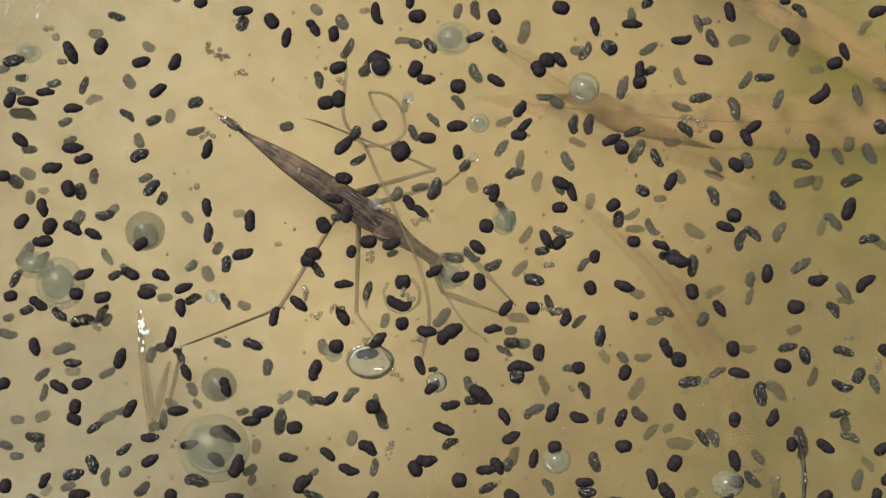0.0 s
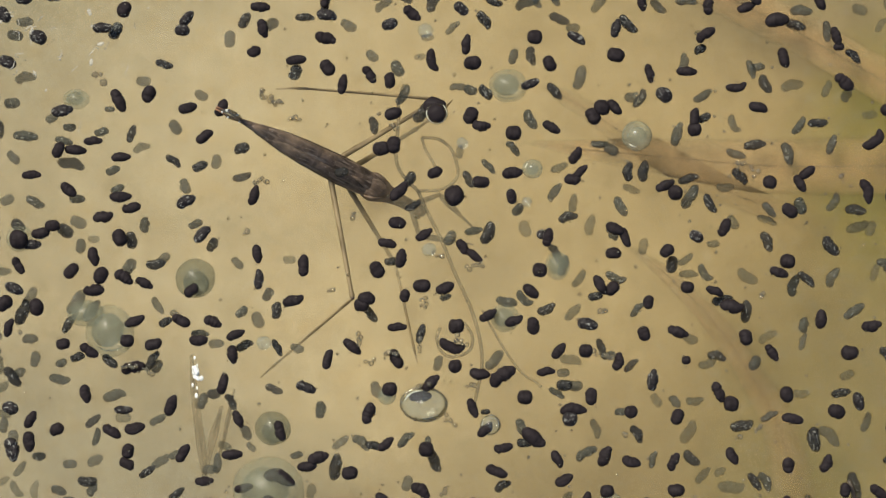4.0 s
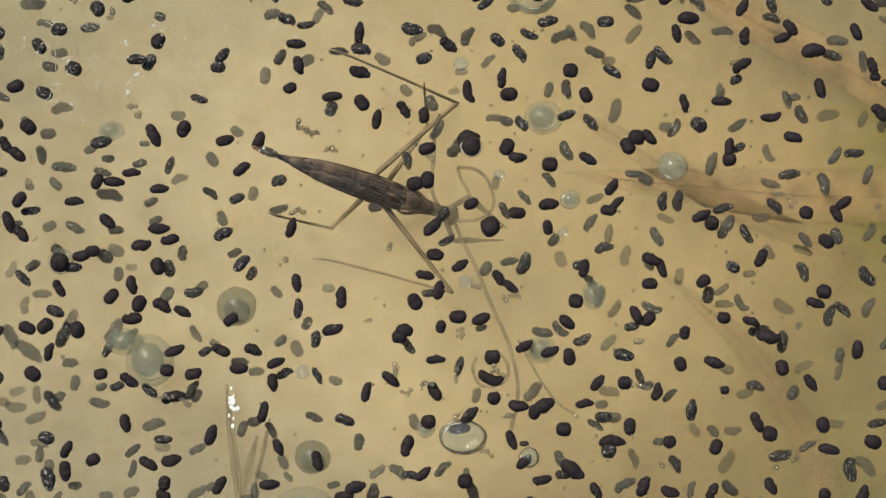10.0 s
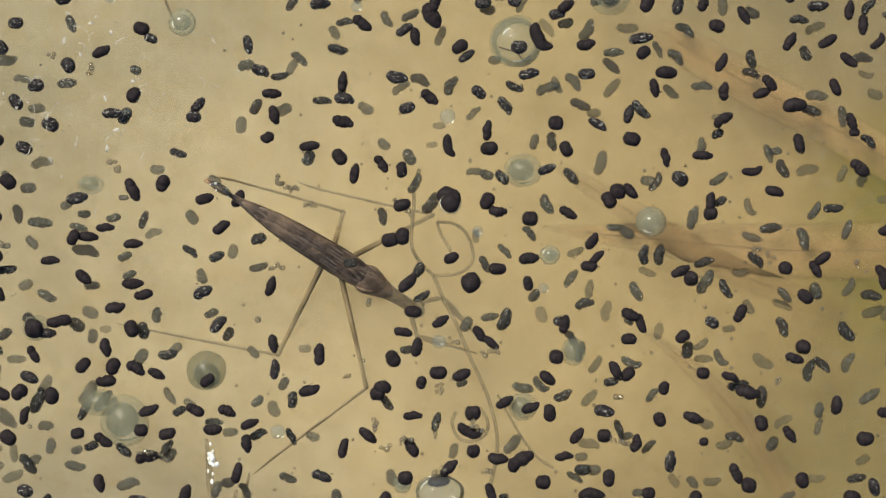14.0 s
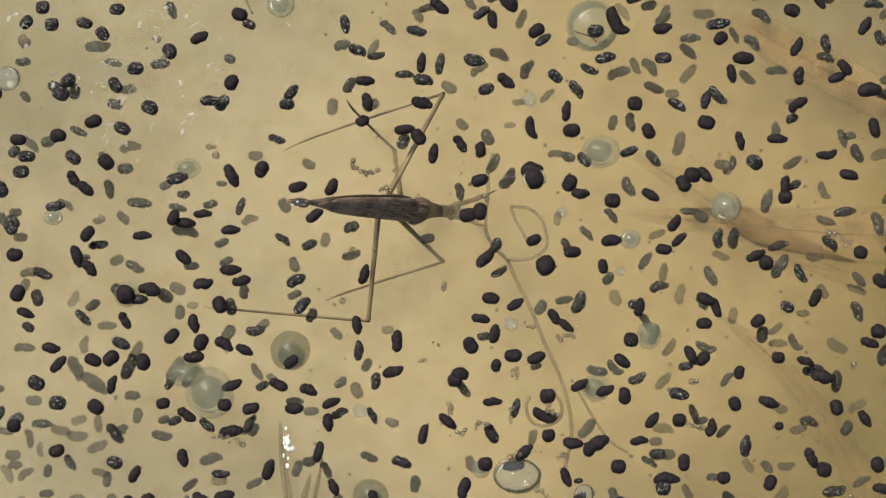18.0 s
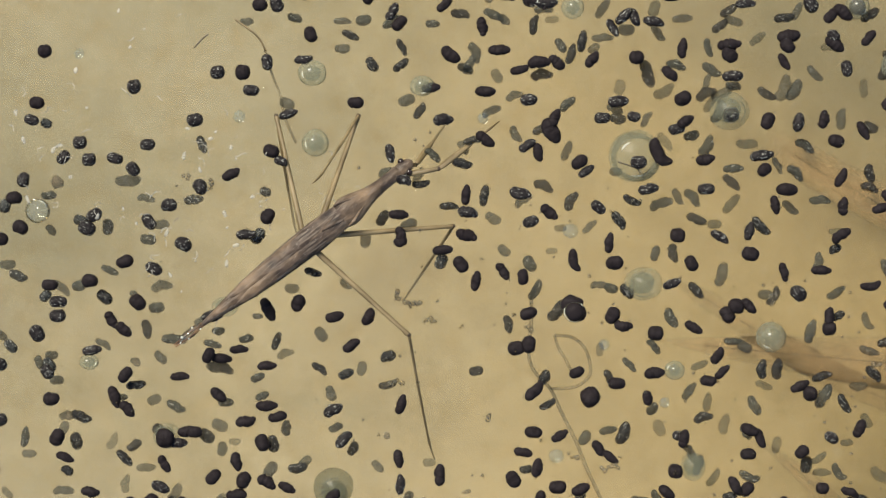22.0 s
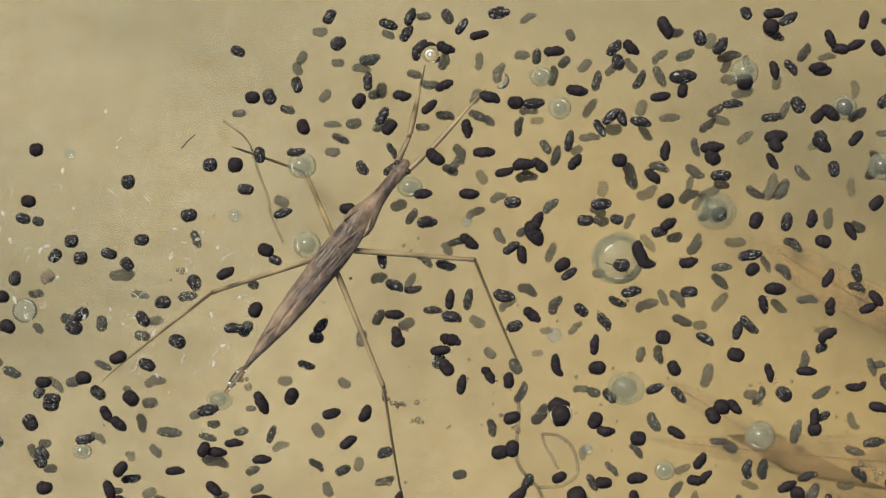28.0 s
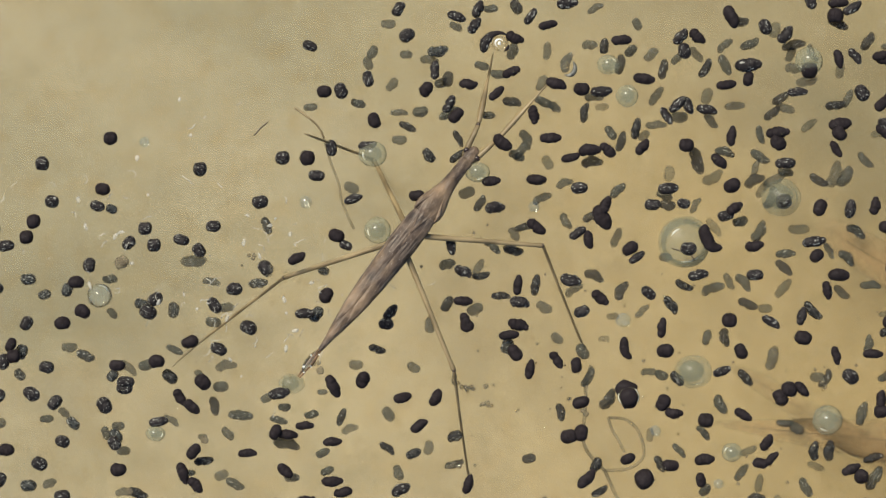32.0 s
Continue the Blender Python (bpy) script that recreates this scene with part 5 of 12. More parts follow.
spawn_clump(61.0, 61.0, False,
            dark=[(-0.1, 4.9, -37, 2.7), (-7.3, -2.0, 84, 3.3), (4.3, -6.4, 62, 3.4), (0.0, 10.3, 2, 3.0), (3.6, 9.6, 36, 3.0), (-7.5, 10.7, -38, 2.8), (-5.1, -4.4, -90, 3.4), (6.9, -3.8, 50, 3.1), (-4.0, 4.9, -86, 2.8), (-10.8, -7.0, 33, 3.5), (-14.8, 9.7, 57, 2.9), (-12.3, -1.3, 8, 3.5), (11.1, 10.5, 63, 3.2), (-4.1, 9.0, -67, 3.4)],
            bent_dim=[(-15.0, -3.2, -5, 3.4), (12.3, -5.9, -81, 3.0), (-4.1, -1.2, 46, 3.3)],
            dim=[(-11.0, 9.5, -55, 2.9), (11.3, -9.3, 63, 3.6), (-8.8, 6.5, 23, 3.4), (7.7, 6.4, -74, 3.4), (10.8, -1.6, -2, 3.2), (10.8, -12.8, 6, 2.8), (2.2, 0.4, -13, 3.1), (-1.6, 1.8, -84, 2.7), (-6.0, 1.4, 72, 3.0), (5.9, 3.7, 43, 3.2), (11.5, 6.4, 85, 2.8), (3.6, -2.8, 38, 3.4)],
            pale=[(-13.2, 3.1, 11, 3.3), (0.1, -2.6, -15, 3.3), (8.7, 1.6, 74, 3.1), (6.1, -0.6, 49, 3.5)],
            bent=[(-2.5, -7.1, 52, 3.4)],
            bent_pale=[(7.7, -7.2, -24, 3.2)],
            faint=[(8.5, 10.9, -47, 2.8), (-6.6, 4.6, 88, 3.4), (4.7, 6.4, 33, 3.6), (4.7, -9.6, 27, 3.5), (5.7, -12.8, 86, 3.4), (2.2, -14.1, -89, 3.7), (-12.0, -4.3, 24, 3.7)],
            bent_faint=[(-3.9, -12.1, -9, 2.9)])
spawn_clump(52.1, 50.4, False,
            dim=[(-5.0, 1.9, -60, 2.7), (4.1, 1.2, 0, 3.6)],
            dark=[(1.5, 0.6, -40, 3.4), (-0.6, -3.7, -65, 3.1)])
spawn_clump(60.0, 31.4, False,
            dark=[(-14.3, 6.3, -75, 3.4), (-4.6, 2.5, -40, 3.6), (-5.5, 8.1, 0, 1.8), (3.9, 0.0, -70, 3.1), (2.4, -1.8, 20, 2.7), (9.2, 6.5, 20, 3.2), (9.8, -11.9, -60, 2.7), (-10.5, -11.9, 35, 3.1), (13.6, 6.8, -37, 3.5), (13.6, -12.1, 13, 3.0), (13.0, -3.7, 35, 3.0), (11.7, 0.1, -65, 3.5)],
            pale=[(-3.6, 0.7, 60, 2.7), (-11.3, -4.4, 60, 3.5), (-6.2, -7.3, 75, 3.5), (-13.1, -8.8, -75, 4.0), (6.7, -6.7, -75, 3.8)],
            dim=[(-8.5, -3.9, 5, 3.4)],
            bent=[(0.3, -7.0, 45, 4.5), (12.9, 12.7, -52, 3.5)],
            faint=[(-1.3, 14.5, -20, 2.7), (2.1, 12.1, 53, 3.1), (5.1, 13.4, -73, 3.5), (-6.7, 1.7, 70, 3.1), (8.0, 4.4, 50, 3.3), (0.2, -2.5, 0, 2.7)])
spawn_clump(52.2, 42.4, False,
            dim=[(-4.2, 0.8, -20, 3.6)],
            pale=[(-3.1, 3.3, -5, 3.8), (1.0, -0.2, -80, 3.6)],
            dark=[(1.9, -1.3, -65, 3.2)],
            faint=[(-4.4, -8.6, 10, 4.0)],
            bent_dim=[(5.1, -4.1, -45, 3.3)])
spawn_clump(60.6, 5.0, False,
            dark=[(-12.2, 12.7, -60, 3.1), (-13.9, 8.4, -40, 2.9), (-15.6, -1.5, -20, 3.2), (4.0, 1.4, 70, 4.0), (-9.0, -8.9, 85, 3.2), (-0.9, -10.0, 10, 3.4), (13.1, 3.9, -82, 2.9), (11.6, 8.7, 65, 3.3)],
            pale=[(-11.7, 9.2, -70, 2.9), (3.0, 9.9, -60, 3.3), (8.0, 10.3, -60, 4.0), (2.1, -0.6, -45, 4.0), (-3.1, -7.6, 40, 4.0), (-11.2, -9.9, 80, 2.7), (-11.3, -12.6, 75, 3.1), (3.8, -11.7, -50, 3.6)],
            bent_pale=[(-6.3, 9.7, 60, 3.6), (-12.9, -3.5, 70, 4.0), (-6.7, -2.2, 60, 3.8)],
            dim=[(-3.1, 8.6, -10, 3.6), (-7.1, 2.7, -50, 3.8), (-10.8, -2.5, -40, 3.6), (4.8, 6.0, 15, 3.8), (7.6, -3.4, 10, 3.6)],
            bent=[(-1.4, 11.6, -75, 4.3), (6.5, -10.3, 40, 4.1), (12.4, -10.1, 11, 2.9)],
            round=[(-14.2, 0.3, 0, 2.5)],
            bent_dim=[(14.0, -13.8, 27, 3.4)],
            faint=[(4.8, 11.9, 70, 2.7), (0.5, -1.3, 70, 3.6), (-2.2, 5.8, 20, 4.0), (-0.2, 5.6, 70, 2.7), (4.4, -13.3, 0, 3.1)])
spawn_clump(60.6, -21.8, False,
            dark=[(-14.4, 5.9, -80, 2.7), (-4.4, 12.6, 0, 2.9), (-2.9, 4.8, -75, 3.1), (-6.5, 3.2, -20, 2.9), (-13.5, 2.1, -15, 3.6), (9.7, 5.7, -50, 2.3), (-14.1, -5.4, 90, 2.6), (-8.0, -5.1, 65, 3.2), (-5.1, -9.3, 90, 2.5), (0.3, -9.6, -35, 3.4), (9.3, -10.1, 35, 2.7), (-14.1, -11.9, -75, 3.6), (12.2, -3.2, -75, 2.8), (12.6, -9.9, -27, 3.4)],
            pale=[(-1.0, 1.2, 75, 3.5), (4.1, -6.4, -80, 2.7), (4.9, -8.4, -20, 3.6)],
            dim=[(13.1, 4.3, -16, 2.8), (2.1, 12.1, -55, 3.3), (-5.4, 6.1, 10, 3.3), (3.6, 5.4, -15, 3.6), (6.1, 1.5, 60, 2.9), (-9.7, -1.4, -80, 4.2), (2.9, -4.5, 10, 3.4), (-3.3, -8.3, -65, 3.6)],
            bent_dim=[(13.5, 9.6, 69, 3.6)],
            bent_pale=[(-6.9, -0.8, -45, 4.7)],
            bent=[(3.0, -0.2, -20, 3.8)],
            faint=[(-3.9, 8.7, 20, 2.7), (-11.3, 5.7, 0, 3.1)])
spawn_clump(63.2, -41.4, False,
            dark=[(-16.5, 4.3, 0, 2.7), (-2.3, 1.9, 40, 2.7), (5.8, 2.3, 80, 2.3), (3.4, -1.0, -18, 3.3), (-7.6, -3.1, 25, 3.2), (7.9, 5.0, 47, 3.3), (-0.1, -2.6, 53, 2.8), (11.1, 4.6, 77, 2.7), (12.4, -2.3, -79, 3.0)],
            dim=[(14.5, 1.0, -5, 2.9)],
            bent_dim=[(-17.5, -1.8, 47, 3.5)],
            pale=[(9.1, -2.6, 4, 2.8), (-13.8, -1.2, 87, 3.5), (15.4, -4.6, -85, 3.4), (-5.4, 8.8, 70, 2.7), (-13.6, 4.3, -40, 3.8), (3.3, 4.3, 75, 3.8)],
            bent_pale=[(-1.8, -6.0, -3, 3.0), (10.8, -5.5, 47, 3.2)],
            bent=[(-6.4, 0.2, -13, 2.7), (-9.5, 1.3, 53, 3.0), (-17.9, 1.4, 29, 2.9)],
            bent_faint=[(-3.0, -1.1, -45, 3.0)],
            faint=[(-12.4, 7.8, -50, 3.1), (5.4, 6.7, -50, 3.3), (-9.5, 2.5, 80, 3.1)])
spawn_clump(76.4, 84.8, False,
            bent_dim=[(1.2, 13.1, 69, 2.9), (-0.6, 0.8, 23, 3.5)],
            bent=[(-1.0, -10.8, 71, 3.4)],
            dark=[(0.5, 6.3, -29, 3.0), (-1.4, -3.8, 67, 3.2), (-1.8, -7.6, 44, 2.8)],
            pale=[(2.0, -7.8, 71, 3.1)],
            dim=[(1.0, 9.8, -54, 3.2)])
spawn_clump(76.6, 58.6, False,
            pale=[(0.5, 12.2, 19, 3.6), (2.0, -8.7, -8, 2.8)],
            bent_dim=[(-1.0, -11.4, -78, 2.7)],
            dim=[(-0.6, 7.4, 6, 3.3), (-0.6, -1.1, 71, 2.9), (0.5, -4.7, 4, 3.1), (1.2, 2.6, 63, 3.1)],
            dark=[(-1.9, 3.7, -9, 2.9)])
spawn_clump(76.7, 30.7, False,
            dark=[(-2.0, -7.1, 40, 2.9)],
            bent_pale=[(-0.2, 11.2, -21, 3.6)],
            pale=[(0.3, -3.5, -86, 3.5), (0.6, -10.7, -57, 3.3), (-6.2, -4.3, -40, 3.6)],
            dim=[(0.2, 3.0, -45, 3.0)],
            bent_dim=[(1.1, 7.1, 39, 2.8)])
spawn_clump(76.8, 3.9, False,
            dim=[(-0.2, 6.7, 11, 3.0), (0.6, 11.4, 65, 3.4), (0.7, -0.6, -86, 3.5)],
            dark=[(-0.9, -3.9, 12, 3.3), (-0.6, -9.7, 72, 3.2)],
            bent=[(-0.9, 2.4, -13, 3.0)],
            pale=[(1.4, -6.3, 46, 3.5)],
            faint=[(-6.1, -3.2, -30, 3.3)])
spawn_clump(76.8, -22.5, False,
            pale=[(1.9, -8.8, -81, 2.8), (1.3, 12.6, -7, 3.4), (0.7, -0.3, 81, 3.4), (-7.4, 0.8, -65, 3.6)],
            dark=[(-2.2, 1.4, -18, 3.0)],
            bent=[(-1.8, -5.2, -56, 3.6), (-0.9, -11.2, 10, 2.7)],
            dim=[(0.6, 7.9, 29, 3.3)],
            bent_dim=[(0.5, 3.6, -49, 2.9)])


# ---- plants ----
PX = 0.09 * MM


def at(x, y, z=0.0):
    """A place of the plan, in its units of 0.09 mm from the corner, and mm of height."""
    k = PX * (1 - z / 400.166)
    return Vector(((x - 784) * k, (441 - y) * k, z * MM))


def blade(name, label, line, widths, z, material, category="leaf", strong=1.0):
    """A flat leaf blade along a line of the plan, thick at its rib and thin at its margins."""
    pts = catmull([at(x, y, z) / MM for x, y in line], 8)
    n = len(pts)
    rings, thick = [], []
    top = [-1, -0.8, -0.6, -0.35, 0, 0.35, 0.6, 0.8, 1]
    for i, p in enumerate(pts):
        way = (pts[min(i + 1, n - 1)] - pts[max(i - 1, 0)]).normalized()
        side = way.cross(Vector((0, 0, 1)))
        u = i / (n - 1) * (len(widths) - 1)
        k = min(int(u), len(widths) - 2)
        w = 0.5 * PX * (widths[k] + (u - k) * (widths[k + 1] - widths[k])) * (1 + 0.06 * noise.noise(p * 300))
        ring = [p + side * (a * w) + Vector((0, 0, (0.12 - 0.1 * abs(a)) * MM)) for a in top]
        ring += [p + side * (a * w) - Vector((0, 0, (0.12 - 0.1 * abs(a)) * MM)) for a in reversed(top[1:-1])]
        rings.append(ring)
        # Blade ends and margins fade, which puts the murk's blur into the leaf.
        ends = min(1.0, 6 * i / n, 6 * (n - 1 - i) / n + (0.0 if line[-1][0] < 1600 else 1.0))
        thick += [strong * ends * max(0.0, 1 - abs(a)) ** 0.6 for a in top] + [strong * ends * max(0.0, 1 - abs(a)) ** 0.6 for a in reversed(top[1:-1])]
    thing = tagged(new(name), label, category)
    body = part("blade", loft(rings), material, thing)
    body.data.attributes.new("thick", "FLOAT", "POINT").data.foreach_set("value", thick)
    rib = [p + Vector((0, 0, 0.10 * MM)) for p in pts[n // 6:-max(1, n // 8)]]
    part("midrib", tube(rib, 0.9 * strong * PX, 6), STEM, thing, "slender midrib")
    return thing


blade("grass_blade", "broad brown dead grass blade lying under the spawn", [(830, 172), (950, 186), (1100, 200), (1260, 214), (1420, 215), (1640, 210)], (6, 40, 74, 100, 112, 112), -7, BLADE, strong=0.8)
blade("grass_blade", "long brown dead grass blade with a rounded end", [(1024, -192), (1100, -140), (1220, -72), (1340, -10), (1480, 70), (1640, 160)], (40, 74, 80, 80, 84, 90), -7, BLADE, strong=0.9)
blade("grass_blade", "narrow brown dead grass blade beside the broad one", [(858, 68), (920, 100), (1000, 150), (1090, 205), (1200, 262), (1380, 330)], (10, 36, 50, 54, 50, 40), -8, BLADE, strong=0.4)
blade("grass_blade", "faint narrow dead grass blade deep under the spawn", [(1010, 350), (1090, 410), (1160, 480), (1220, 560), (1290, 690), (1330, 900)], (8, 30, 44, 50, 70, 90), -9, BLADE, strong=0.45)
blade("pondweed_leaf", "pale translucent pondweed leaf standing in the spawn", [(246, 550), (252, 620), (262, 700), (270, 770)], (5, 14, 17, 10), -10, STEM, "leaf")
blade("pondweed_leaf", "pale translucent pondweed leaf standing in the spawn", [(300, 640), (286, 690), (272, 750)], (5, 16, 8), -10, STEM, "leaf")
blade("pondweed_leaf", "pale translucent pondweed leaf standing in the spawn", [(322, 610), (312, 660), (296, 730)], (4, 9, 6), -10, STEM, "leaf")


def stem(name, label, line, r, z, material, parent=None, category="plant"):
    thing = parent or tagged(new(name), label, category)
    return part("tendril" if parent else "stem", tube(catmull([at(x, y, z) / MM for x, y in line], 6), r * PX, 7), material, thing) if parent else (thing, part("stem", tube(catmull([at(x, y, z) / MM for x, y in line], 6), r * PX, 7), material, thing))


pond_plant, _ = stem("pond_plant", "pale curled pond plant lying under the spawn", [(622, 70), (612, 100), (612, 135), (608, 205), (628, 241), (646, 259), (664, 298), (690, 350), (710, 400), (745, 480), (760, 560), (745, 640)], 3.4, -6, STEM)
for line, r in (
    ([(646, 259), (690, 255), (716, 232), (708, 190), (684, 168), (653, 164)], 3.0),
    ([(653, 164), (660, 186), (671, 204), (682, 226)], 2.8),
    ([(686, 500), (680, 520), (690, 545), (712, 552), (738, 540), (742, 515), (728, 492)], 3.2),
    ([(760, 470), (800, 540), (830, 580), (860, 600)], 2.4)):
    stem("", "", line, r, -6.5, STEM, pond_plant)
stem("wet_twig", "thin dark wet twig standing among the embryos", [(1408, 770), (1420, 810), (1424, 850), (1420, 900)], 4.0, -1.2, TWIG, category="twig")
for line in ([(10, -352), (22, -366), (34, -376)], [(760, -150), (790, -140), (800, -130)]):
    stem("debris_thread", "tiny dark debris thread at the water surface", line, 1.2, 0.5, TWIG, category="debris")


strand = tagged(new("root_strand"), "thin brown root strand floating at the surface", "root")
for line, r, m in (([(-62.98, 75.72, 0.6), (-61.4, 74.6, 0.6), (-59.89, 73.43, 0.4), (-58.9, 72.2, 0.2), (-58.36, 70.91, -0.2)], 0.16, LIMB),
                   ([(-58.36, 70.91, -0.2), (-57.46, 67.5, -2.0), (-56.0, 63.5, -3.0), (-55.57, 60.74, -3.5), (-53.68, 56.3, -4.5)], 0.22, STEM)):
    part("strand", tube(catmull(line, 6), r * MM, 7), m, strand)


# ---- bubbles ----
BEADS = [mesh_of("bead", ball(1.0, 0.9, 0.02, 1, 2), BEAD), mesh_of("bead", ball(1.0, 1.0, 0.02, 2, 2), BEAD)]


def drop(rx, ry, top, foot, seed):
    """A flattened drop, one dome over a shallower one, with a slightly uneven outline."""
    rings = []
    for u in (-0.995, -0.9, -0.75, -0.55, -0.35, -0.15, 0, 0.12, 0.25, 0.4, 0.55, 0.7, 0.82, 0.92, 0.995):
        r = math.sqrt(1 - u * u)
        ring = []
        for k in range(28):
            a = 2 * math.pi * k / 28
            g = 1 + 0.07 * noise.noise(Vector((math.cos(a) * 1.2 + seed, math.sin(a) * 1.2, 0.3)))
            ring.append(Vector((rx * r * g * math.cos(a), ry * r * g * math.sin(a), (rx + ry) / 2 * (top if u > 0 else foot) * u * abs(u) ** 0.6)))
        rings.append(ring)
    return loft(rings)


def specks(thing, x, rx, ry, count, size):
    """Air beads that cling to a film, some in place of its highlight dots."""
    for k in range(count):
        a, d = 2.4 * k + x, rx * (0.15 + 0.75 * ((k * 0.618 + x) % 1.0))
        speck = part("bead", BEADS[k % 2], None, thing)
        speck.matrix_basis = Matrix.LocRotScale((d * math.cos(a) * MM, d * ry / rx * math.sin(a) * MM, 0.62 * rx * (1 - (d / rx) ** 2) * MM), None, Vector((1, 1, 1)) * size * (0.7 + 0.3 * (k % 3)) * MM)


def rim_of(name, thing, rx, ry, thick, material, label, x=0.0, y=0.0, start=0.0, turn=2 * math.pi):
    """A rounded ring, or a piece of one, round a film."""
    n = 40
    line = [((x + math.cos(start + turn * k / n) * rx) * MM, (y + math.sin(start + turn * k / n) * ry) * MM, 0.1 * MM) for k in range(n + 1)]
    whole = turn > 6.2
    return part(name, tube(line, [thick * MM * (0.75 + 0.25 * math.sin(k * 0.31 + rx) if whole else max(0.06, math.sin(math.pi * k / n))) for k in range(n + 1)], 8, 0.6), material, thing, label)


def bubble(x, y, rx, ry, material):
    """A bubble or a swollen jelly capsule: a film with a second film inside it."""
    jelly = material in (JELLY, CAPSULE, CLEAR)
    words = ("clear jelly capsule round a large black embryo" if material is CLEAR else "swollen clear greenish jelly capsule among the embryos" if jelly else "cloudy pale green bubble among the embryos" if material is PEARL
             else "clear round air bubble among the embryos")
    thing = tagged(new("jelly_capsule" if jelly else "air_bubble"), words, "jelly" if jelly else "bubble", "" if jelly else "bubbles in the spawn")
    thing.matrix_world = pose(x * MM, y * MM, -0.2 * MM if not jelly or material is CLEAR else -1.5 * MM)
    part("film", drop(rx * MM, ry * MM, 0.75, 0.35, x), material, thing)
    if material is FILM and rx > 1.5:
        rim_of("rim", thing, rx * 0.93, ry * 0.93, 0.09 * rx, BEAD, "silvery rim")
        # The film's highlights, put in as two white arcs.
        rim_of("glint", thing, rx * 0.80, ry * 0.80, 0.05 * rx, GLINT, "white arc put in as a highlight", start=0.5 + x, turn=1.5)
        rim_of("glint", thing, rx * 0.84, ry * 0.84, 0.04 * rx, GLINT, "white arc put in as a highlight", start=3.6 + x, turn=0.9)
        specks(thing, x, rx, ry, 9, 0.035 * rx)
    elif material is PEARL:
        rim_of("rim", thing, rx * 0.95, ry * 0.95, 0.045 * rx, CLEAR, "pale rim")
        # White arc and point in place of highlights on the cloudy film.
        rim_of("glint", thing, rx * 0.72, ry * 0.72, 0.05 * rx, GLINT, "white arc put in as a highlight", start=1.6 + 0.1 * x, turn=0.9)
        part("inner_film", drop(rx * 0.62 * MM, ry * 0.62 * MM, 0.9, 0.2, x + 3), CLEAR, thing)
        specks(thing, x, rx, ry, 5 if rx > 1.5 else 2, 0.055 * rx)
        glint = part("glint", drop(0.09 * rx * MM, 0.06 * rx * MM, 0.8, 0.4, x), GLINT, thing, "white point put in as a highlight")
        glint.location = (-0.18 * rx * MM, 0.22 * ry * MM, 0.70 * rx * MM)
    elif material is CLEAR:
        rim_of("rim", thing, rx * 0.90, ry * 0.90, 0.035 * rx, GLINT, "thin silvery rim")
        core = part("embryo", ball(0.84 * rx * MM, 0.7, 0.15, x, 3), DARK, thing, "round black embryo")
        core.location = (0, 0, 0.7 * MM)
        husk = part("embryo", ball(0.95 * rx * MM, 0.6, 0.3, x + 2, 3), DARK, thing, "round black embryo")
        husk.location = (-0.15 * rx * MM, 0.55 * ry * MM, -0.5 * MM)
    elif material is CAPSULE:
        inner = part("inner_film", drop(rx * 0.60 * MM, ry * 0.60 * MM, 0.4, 0.2, x + 3), CLEAR, thing)
        inner.location = (0.12 * rx * MM, -0.26 * ry * MM, 0.3 * rx * MM)
        # This pale piece puts the capsule's inner highlight crescent in as a shape.
        rim_of("fold", thing, rx * 0.66, ry * 0.66, 0.05 * rx, PEARL, "pale arc in the jelly", 0.10 * rx, -0.22 * ry, 1.2, 3.0)
    elif jelly:
        inner = part("inner_film", drop(rx * 0.66 * MM, ry * 0.66 * MM, 0.4, 0.2, x + 3), CLEAR, thing)
        inner.location = (-0.10 * rx * MM, 0.06 * ry * MM, 0.1 * rx * MM)
        rim_of("fold", thing, rx * 0.78, ry * 0.74, 0.035 * rx, PEARL, "pale arc in the jelly", 0.0, 0.0, 2.2 + x, 2.2)
    bubbles.append(thing)


def ring_capsule(x, y, rx, ry):
    """A wide clear capsule with a pale cloudy ring round its middle."""
    thing = tagged(new("jelly_capsule"), "wide clear jelly capsule with a pale cloudy ring", "jelly")
    thing.matrix_world = pose(x * MM, y * MM, -1.5 * MM)
    part("film", drop(rx * MM, ry * MM, 0.5, 0.3, x), JELLY, thing)
    rim_of("ring", thing, rx * 0.82, ry * 0.82, 0.13 * rx, CLEAR, "pale cloudy ring")
    # Highlights of the ring's film as white arcs.
    rim_of("glint", thing, rx * 0.58, ry * 0.58, 0.035 * rx, GLINT, "white arc put in as a highlight", start=1.9, turn=0.8)
    rim_of("glint", thing, rx * 0.74, ry * 0.74, 0.03 * rx, GLINT, "white arc put in as a highlight", start=4.4, turn=1.0)
    bubbles.append(thing)


def crumb(x, y, r):
    """A brown crumb of rotten leaf."""
    thing = tagged(new("debris_crumb", mesh_of("debris_crumb", ball(r * MM, 0.6, 0.5, x, 2), CRUMB)), "small brown crumb of rotten leaf among the embryos", "debris", "crumbs in the spawn")
    thing.matrix_world = pose(x * MM, y * MM, 0.4 * MM, 0, 0, 40 * x)
    bubbles.append(thing)


